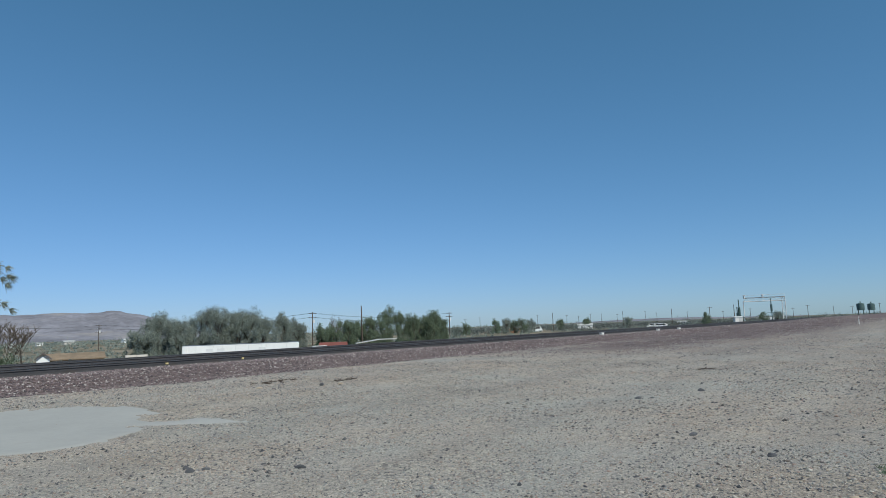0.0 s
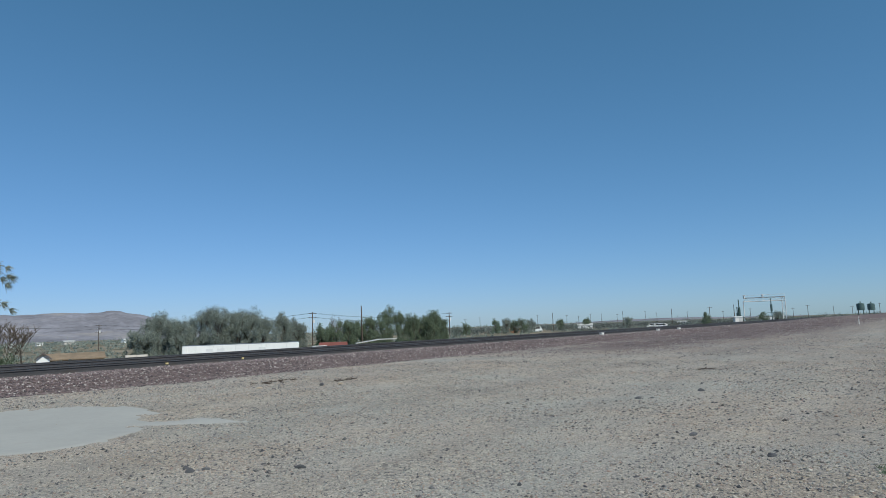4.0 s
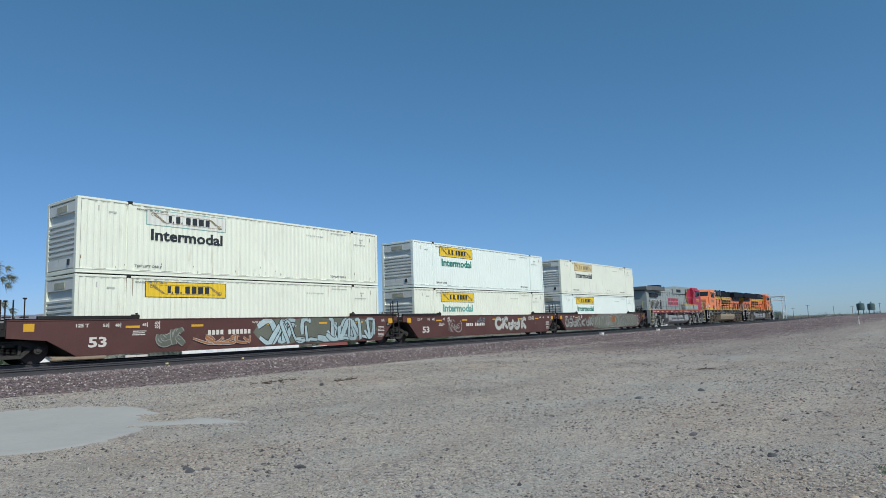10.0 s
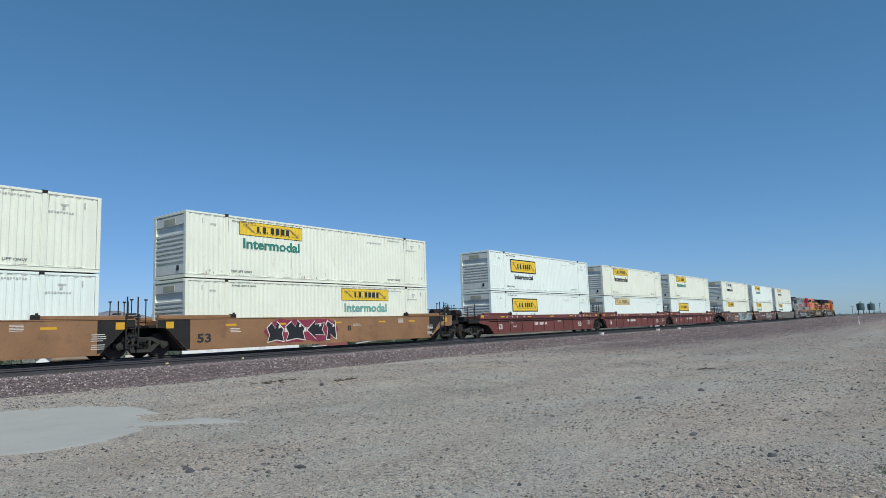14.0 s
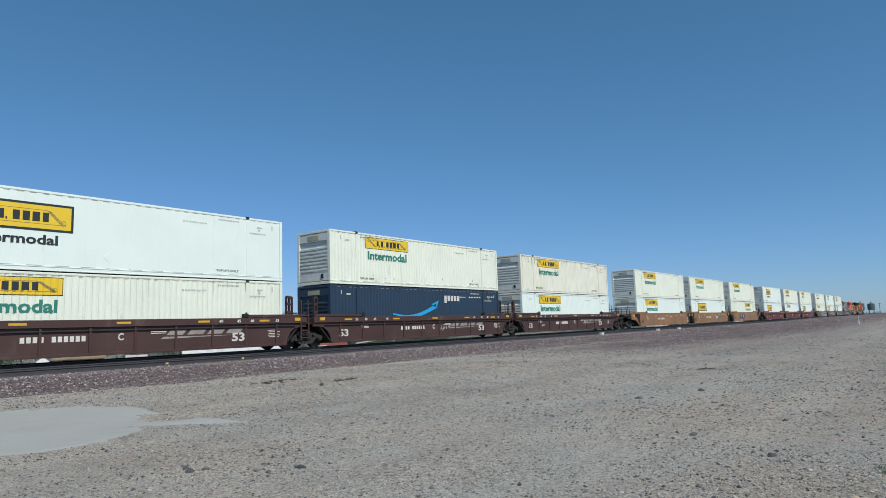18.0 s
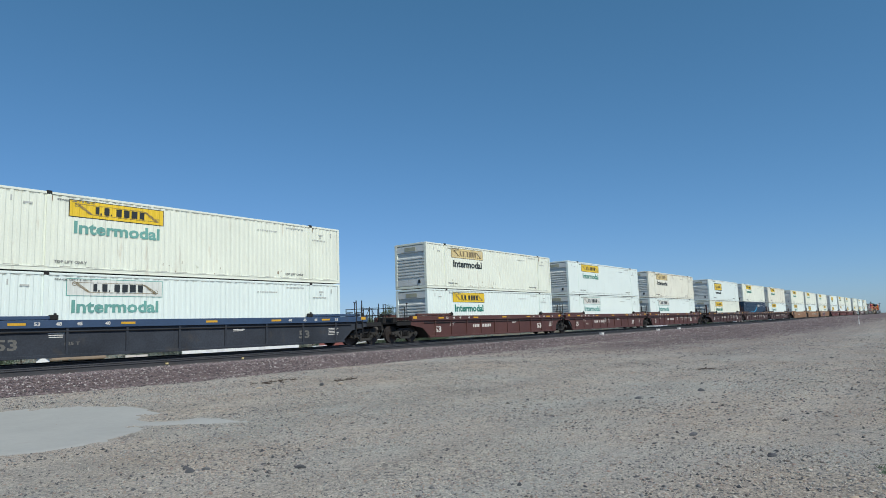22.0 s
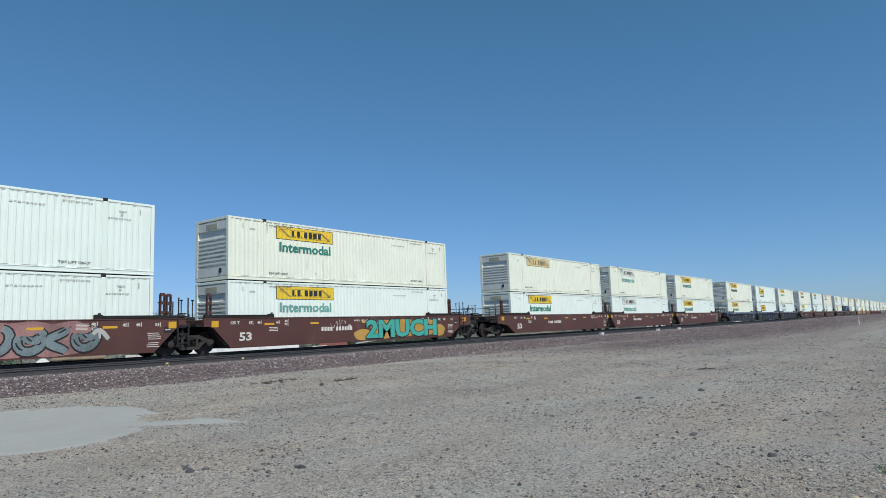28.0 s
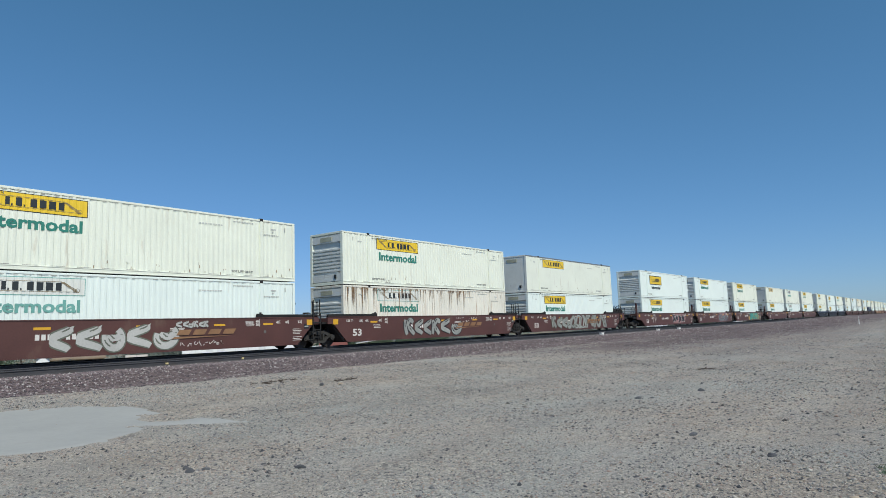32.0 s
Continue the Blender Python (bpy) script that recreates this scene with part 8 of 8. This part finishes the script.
for b, d, h, k in ((55.9, 700, 17, 1), (60.9, 800, 19, 1), (66.3, 760, 17, 1), (67.6, 700, 15, 1), (69.9, 800, 19, 1), (73.2, 720, 15, 1), (75.9, 640, 13, 1), (81.9, 520, 14, 1), (83.6, 640, 14, 0), (86.5, 640, 15, 1), (54.6, 520, 13, 1), (57.2, 760, 16, 1), (58.4, 640, 13, 0), (63.4, 700, 16, 1), (64.4, 620, 13, 1), (65.4, 820, 18, 1), (70.8, 700, 15, 1), (77.9, 700, 16, 1), (80.9, 600, 13, 1), (84.8, 560, 12, 1), (88.0, 600, 13, 1)):
    utility_pole(b, d, h * 0.8, 0, k, "distant power pole on the skyline")


def wires(a, b, sag):
    bm = bmesh.new()
    for off in (-0.9, 0.9):
        for dz in (0, -1.3):
            pts = []
            for i in range(13):
                t = i / 12
                p = a.lerp(b, t)
                pts.append((p.x, p.y + off, p.z + dz - sag * 4 * t * (1 - t)))
            pipe(bm, pts, 0.022, 4)
    tagged(new("overhead_wires", mesh_from("overhead_wires", bm, INK_DARK)), "thin dark overhead wires hung between poles", "wires")


wires(tops[1], tops[3], 1.6)
wires(tops[0] - Vector((60, 40, 0)), tops[0], 1.2)
wires(tops[0], tops[1], 1.8)


def house(bearing, dist, w, d, wall_h, roof_h, wall, roof, turn, label, windows=2, name="house"):
    x, y, _ = polar(bearing, dist)
    g = height(x, y) - 0.1
    h = thing(name, label, name, pose(x, y, g, 0, 0, turn), "buildings beyond the railway")
    piece("wall", ("hwall", w, d, wall_h, roof_h), lambda bm: prism(bm, [(-d / 2, 0), (d / 2, 0), (d / 2, wall_h), (0, wall_h + roof_h), (-d / 2, wall_h)], -w / 2, w / 2, axis="x"), wall, h)
    eave = 0.4 if name == "house" else 0.2
    drop = eave * roof_h / (d / 2)
    for k in (-1, 1):
        piece("roof_slope", ("roof", k, w, d, wall_h, roof_h), lambda bm: prism(bm, [(k * (d / 2 + eave), wall_h - drop + 0.01), (0, wall_h + roof_h + 0.01), (0, wall_h + roof_h + 0.19), (k * (d / 2 + eave), wall_h - drop + 0.17)], -w / 2 - 0.35, w / 2 + 0.35, axis="x"), roof, h)
    for k in range(windows):
        wx = -w / 2 + (k + 0.5) * w / windows
        win = box_part("window", (wx - 0.5, wx + 0.5, -d / 2 - 0.03, -d / 2 + 0.02, wall_h * 0.4, wall_h * 0.8), WALL_WHITE, h)
        box_part("pane", (wx - 0.42, wx + 0.42, -d / 2 - 0.036, -d / 2 - 0.031, wall_h * 0.4 + 0.08, wall_h * 0.8 - 0.08), GLASS, win)
    return h


house(21.3, 100, 2.0, 1.5, 2.3, 0.62, WALL_WHITE, ROOF_DARK, 68, "small white shed with a dark gable roof", 1, "shed")
house(23.35, 128, 8.2, 6, 1.45, 0.8, mat("brown stucco wall", (0.25, 0.19, 0.13), 0.9, var=0.12), mat("brown earth-toned roof", (0.225, 0.17, 0.115), 0.9, var=0.2), -20, "low house under a broad brown roof")
house(19.4, 620, 5, 5, 2.2, 0.9, WALL_WHITE, ROOF_GREY, 10, "distant white house on the desert flat")
house(21.0, 720, 5, 5, 2.2, 1.0, WALL_WHITE, ROOF_GREY, -5, "distant white house on the desert flat")
house(22.9, 700, 10, 7, 3.0, 1.2, WALL_PALE, ROOF_GREY, 0, "distant pale house on the desert flat")
house(26.9, 740, 9, 7, 2.8, 1.2, WALL_WHITE, ROOF_GREY, 0, "distant long white house on the desert flat")
house(43.1, 122, 4.4, 4, 1.55, 0.75, WALL_PALE, ROOF_RED, -40, "small pale building with a dull red roof")
house(58.9, 390, 7, 5, 2.6, 0.8, mat("orange-brown stucco", (0.42, 0.2, 0.11), 0.85, var=0.1), ROOF_GREY, -55, "small orange-brown house beside trees")
house(64.9, 430, 9, 6, 2.6, 0.9, WALL_WHITE, ROOF_GREY, -60, "distant white house among trees")
house(72.7, 560, 7, 6, 2.2, 0.7, WALL_WHITE, ROOF_GREY, -70, "long low white building on the horizon")
house(79.2, 420, 8, 6, 2.8, 0.8, WALL_WHITE, ROOF_GREY, -70, "small white building behind the signals")


def carport():
    x, y, _ = polar(46.9, 120)
    c = thing("carport", "open carport with a pale sloping metal roof", "carport", pose(x, y, height(x, y) - 0.05, 0, 0, -44))
    piece("roof", "carport_roof", lambda bm: (prism(bm, [(-3.9, 2.05), (0.4, 2.62), (3.4, 2.62), (3.4, 2.72), (0.4, 2.72), (-3.9, 2.15)], -2.5, 2.5),), ROOF_GREY, c)
    for px in (-3.5, 3.1):
        for py in (-2.3, 2.3):
            box_part("post", (px - 0.06, px + 0.06, py - 0.06, py + 0.06, 0, 2.0), GALV, c)


carport()


def white_box():
    """A long white box body standing on blocks in the lot behind the railway."""
    a, b = Vector(polar(31.0, 100.5)), Vector(polar(40.17, 100.5))
    mid = (a + b) / 2
    turn = math.degrees(math.atan2(b.y - a.y, b.x - a.x))
    g = height(mid.x, mid.y)
    n = (b - a).length
    t = thing("trailer_body", "long white box trailer body standing behind the railway", "trailer", pose(mid.x, mid.y, g, 0, 0, turn))
    k = -0.60 - g
    box_part("body", (-n / 2, n / 2, -1.25, 1.25, 0.25, k), WALL_WHITE, t, 0.03)
    for i in range(1, 9):
        x = -n / 2 + i * n / 9
        box_part("panel_joint", (x - 0.025, x + 0.025, -1.262, -1.251, 0.3, k - 0.05), GALV, t)
    for i in range(5):
        x = -n / 2 + 0.25 + i * 0.35
        box_part("end_rib", (x, x + 0.1, -1.29, -1.251, 0.3, k - 0.05), WALL_WHITE, t)
    for i, x in enumerate((-4.9, -3.4, 2.3)):
        box_part("faded_mark", (x, x + 1.0, -1.256, -1.251, k - 0.95, k - 0.5), GALV, t, 0.0, "faded grey paint mark")
    box_part("roof_edge", (-n / 2 - 0.03, n / 2 + 0.03, -1.28, 1.28, k, k + 0.06), DARK_END, t)
    for x in (-n / 2 + 1, n / 2 - 1, 0):
        box_part("block", (x - 0.2, x + 0.2, -1.1, 1.1, 0, 0.25), CONCRETE, t)


white_box()


def vehicle(bearing, dist, long, tall, paint, turn, label, name="parked_car"):
    x, y, _ = polar(bearing, dist)
    v = thing(name, label, name.replace("parked_", ""), pose(x, y, height(x, y), 0, 0, turn), "parked vehicles")
    h = long / 2
    piece("body", ("vbody", long, tall), lambda bm: prism(bm, [(-h, 0.35), (-h, tall * 0.55), (-h * 0.55, tall * 0.6), (-h * 0.3, tall), (h * 0.75, tall), (h, tall * 0.6), (h, 0.35)], -0.9, 0.9), paint, v)
    piece("windows", ("vwin", long, tall), lambda bm: bbox(bm, -h * 0.3, h * 0.7, -0.915, 0.915, tall * 0.66, tall * 0.92), GLASS, v)
    for wx in (-h * 0.62, h * 0.62):
        for wy in (-0.85, 0.85):
            w = piece("wheel", "vwheel", lambda bm: rod(bm, (0, -0.1, 0.34), (0, 0.1, 0.34), 0.34, 14), INK_DARK, v, pose(wx, wy, 0))


vehicle(41.7, 118, 4.6, 1.9, WALL_WHITE, -40, "white van parked by the trees", "parked_van")
vehicle(42.3, 121, 4.4, 1.6, CABINET, -40, "pale grey car parked by the trees")
vehicle(60.7, 380, 7.5, 3.0, WALL_WHITE, -60, "white box truck parked far off", "parked_truck")
vehicle(70.9, 360, 9.5, 2.6, WALL_WHITE, -70, "white truck parked far off", "parked_truck")
vehicle(70.3, 356, 4.5, 3.0, WALL_WHITE, -70, "white van parked far off", "parked_van")
vehicle(47.6, 120, 4.2, 1.5, WALL_WHITE, -44, "white car parked under the carport")


def low_wall(b0, b1, dist, tall, label):
    a, b = Vector(polar(b0, dist)), Vector(polar(b1, dist))
    mid = (a + b) / 2
    n = (b - a).length
    w = thing("low_wall", label, "wall", pose(mid.x, mid.y, height(mid.x, mid.y) - 0.1, 0, 0, math.degrees(math.atan2(b.y - a.y, b.x - a.x))))
    k = max(2, round(n / 1.6))
    for i in range(k):
        box_part("panel", (-n / 2 + i * n / k + 0.02, -n / 2 + (i + 1) * n / k - 0.02, -0.08, 0.08, 0, tall), WALL_PALE, w)


low_wall(26.8, 28.4, 112, 1.95, "low pale panel wall in front of the trees")


def signal_bridge():
    """A lattice signal gantry over the side tracks."""
    a, b = Vector(polar(77.45, 298)), Vector(polar(80.42, 298))
    n = (b - a).length
    mid = (a + b) / 2
    g = height(mid.x, mid.y)
    s = thing("signal_bridge", "silver lattice signal gantry standing over side tracks", "signal gantry", pose(mid.x, mid.y, g, 0, 0, math.degrees(math.atan2(b.y - a.y, b.x - a.x))))
    top = 8.75 - g - 0.3

    def truss(bm):
        for y in (-0.45, 0.45):
            for z in (top, top - 1.5):
                rod(bm, (-n / 2, y, z), (n / 2, y, z), 0.15, 6)
            k = 12
            for i in range(k):
                x0, x1 = -n / 2 + i * n / k, -n / 2 + (i + 1) * n / k
                rod(bm, (x0, y, top if i % 2 else top - 1.5), (x1, y, top - 1.5 if i % 2 else top), 0.09, 5)
    piece("truss", "gantry_truss", truss, GALV, s)

    def leg(bm):
        for dx in (-0.6, 0.6):
            for y in (-0.45, 0.45):
                rod(bm, (dx, y, 0), (dx, y, top + 0.1), 0.14, 6)
        for i in range(9):
            z0, z1 = i * top / 9, (i + 1) * top / 9
            for y in (-0.45, 0.45):
                rod(bm, (-0.6 if i % 2 else 0.6, y, z0), (0.6 if i % 2 else -0.6, y, z1), 0.09, 5)
    piece("leg", "gantry_leg", leg, GALV, s, pose(n / 2 - 0.6, 0, 0))
    piece("walkway", "gantry_walk", lambda bm: (bbox(bm, -n / 2, n / 2, -0.7, 0.7, top + 0.1, top + 0.16), pipe(bm, [(-n / 2, -0.7, top + 1.1), (n / 2, -0.7, top + 1.1)], 0.04), *[rod(bm, (-n / 2 + i * n / 8, -0.7, top + 0.1), (-n / 2 + i * n / 8, -0.7, top + 1.1), 0.035, 5) for i in range(9)]), GALV, s)
    for x in (-n / 2 + 0.5, -0.4):
        piece("signal_head", "ghead", lambda bm: (bbox(bm, -0.35, 0.35, -0.95, -0.75, top - 0.4, top + 1.3), [rod(bm, (0, -0.95, z), (0, -1.2, z), 0.16, 10) for z in (top - 0.05, top + 0.5, top + 1.0)]), GALV, s, pose(x, 0, 0))
    # plain end post of the cantilevered side
    piece("end_post", "gantry_post", lambda bm: rod(bm, (-n / 2, 0, 0), (-n / 2, 0, top - 1.4), 0.17, 8), GALV, s)


signal_bridge()


def signal_mast(bearing, dist, z_top, label):
    x, y, _ = polar(bearing, dist)
    g = height(x, y)
    m = thing("signal_mast", label, "railway signal", pose(x, y, g, 0, 0, -bearing), "signal masts")
    t = z_top - g
    piece("mast", ("mast", round(t, 1)), lambda bm: rod(bm, (0, 0, 0), (0, 0, t), 0.16, 8), TOWER_GREEN, m)
    for z in (t - 3.2, t - 4.6):
        head = piece("signal_head", "mhead", lambda bm: (bbox(bm, -0.4, 0.4, -0.1, 0.1, -0.7, 0.7, 0.05), [rod(bm, (0, -0.1, k), (0, -0.4, k), 0.15, 10) for k in (-0.4, 0.05, 0.5)]), TOWER_GREEN, m, pose(0, -0.2, z))
    box_part("platform", (-1.6, 1.6, -0.4, 0.4, t - 5.9, t - 5.75), TOWER_GREEN, m)


signal_mast(77.1, 232, 6.4, "dark green steel signal mast with a service platform")
signal_mast(79.42, 292, 7.9, "dark green steel signal mast behind the gantry")
signal_mast(76.95, 300, 5.0, "dark green steel signal mast near the cabinet")


def cabinet():
    x, y, _ = polar(76.95, 205)
    g = height(x, y)
    c = thing("relay_cabinet", "light grey relay cabinet on a concrete plinth", "cabinet", pose(x, y, g, 0, 0, -60))
    box_part("plinth", (-1.2, 1.2, -1.0, 1.0, 0, -1.05 - g), CONCRETE, c)
    box_part("body", (-1.1, 1.1, -0.9, 0.9, -1.05 - g, 0.72 - g), CABINET, c, 0.04)
    piece("roof", "cab_roof", lambda bm: prism(bm, [(-1.0, 0.72 - g), (1.0, 0.72 - g), (0, 1.05 - g)], -1.2, 1.2, axis="x"), CABINET, c)
    box_part("door", (-0.8, 0.0, -0.93, -0.901, -0.9 - g, 0.6 - g), PLASTIC_WHITE, c)


cabinet()


def tank_tower(bearing, dist):
    x, y, _ = polar(bearing, dist)
    g = height(x, y)
    t = thing("tank_tower", "dark green tank on a steel tower", "tank tower", pose(x, y, g), "tank towers")
    piece("tank", "ttank", lambda bm: (rod(bm, (0, 0, 6.4), (0, 0, 11.4), 2.7, 18), rod(bm, (0, 0, 11.4), (0, 0, 12.0), 2.7, 18, 0.6), rod(bm, (0.6, 0, 12.0), (0.6, 0, 13.2), 0.35, 8)), TOWER_GREEN, t)
    for k in range(4):
        a = math.pi / 4 + k * math.pi / 2
        piece("leg", "tleg", lambda bm: rod(bm, (2.3, 0, 0), (2.3, 0, 6.5), 0.22, 6), TOWER_GREEN, t, pose(0, 0, 0, 0, 0, math.degrees(a)))
    piece("railing", "trail", lambda bm: [rod(bm, (3.0 * math.cos(a), 3.0 * math.sin(a), z), (3.0 * math.cos(a + 0.4), 3.0 * math.sin(a + 0.4), z), 0.08, 5) for a in np.arange(0, 6.2, 0.4) for z in (6.4, 7.4)], TOWER_GREEN, t)


tank_tower(85.32, 600)
tank_tower(85.98, 640)


def weed(x, y, seed):
    """A small green weed growing through the gravel."""
    rng = random.Random(seed)
    w = thing("weed", "small green weed growing in dark gravel", "weed", pose(x, y, height(x, y)))
    for k in range(14):
        a, n = rng.uniform(0, 360), rng.uniform(0.05, 0.11)

        def blade(bm):
            rows = [[bm.verts.new((n * t * 0.7, s * 0.008 * (1 - t), n * t * (1 - 0.4 * t))) for s in (-1, 1)] for t in (0, 0.35, 0.7, 0.98)]
            for (p, q), (r, s) in zip(rows, rows[1:]):
                bm.faces.new((p, q, s, r))
        piece("leaf", ("blade", k), blade, LEAF_GREEN, w, pose(rng.uniform(-0.04, 0.04), rng.uniform(-0.04, 0.04), 0, 0, 0, a))


weed(8.1, -25.66, 3)
weed(7.85, -25.7, 4)


# ---- the train runs at a steady speed towards +x ----
def motions():
    for ob, s, y, z, turn in MOVING:
        walk(ob, [(t, pose(s + SPEED * (t - 18), y, z, 0, 0, turn)) for t in (0.0, 8.0, 16.0, 24.0, 32.0)])
    leaders = {}
    for ob, r, way in SPINNING:
        if (r, way) not in leaders:
            rate = math.degrees(SPEED / r) * way
            walk(ob, [(k / FPS, pose(0, 0, 0) @ pose(0, 0, 0, 0, rate * k / FPS, 0)) for k in range(0, 32 * FPS + 1)])
            leaders[r, way] = ob
        else:
            lead = leaders[r, way].animation_data
            ob.rotation_mode = "QUATERNION"
            keys = ob.animation_data_create()
            keys.action, keys.action_slot = lead.action, lead.action_slot


motions()
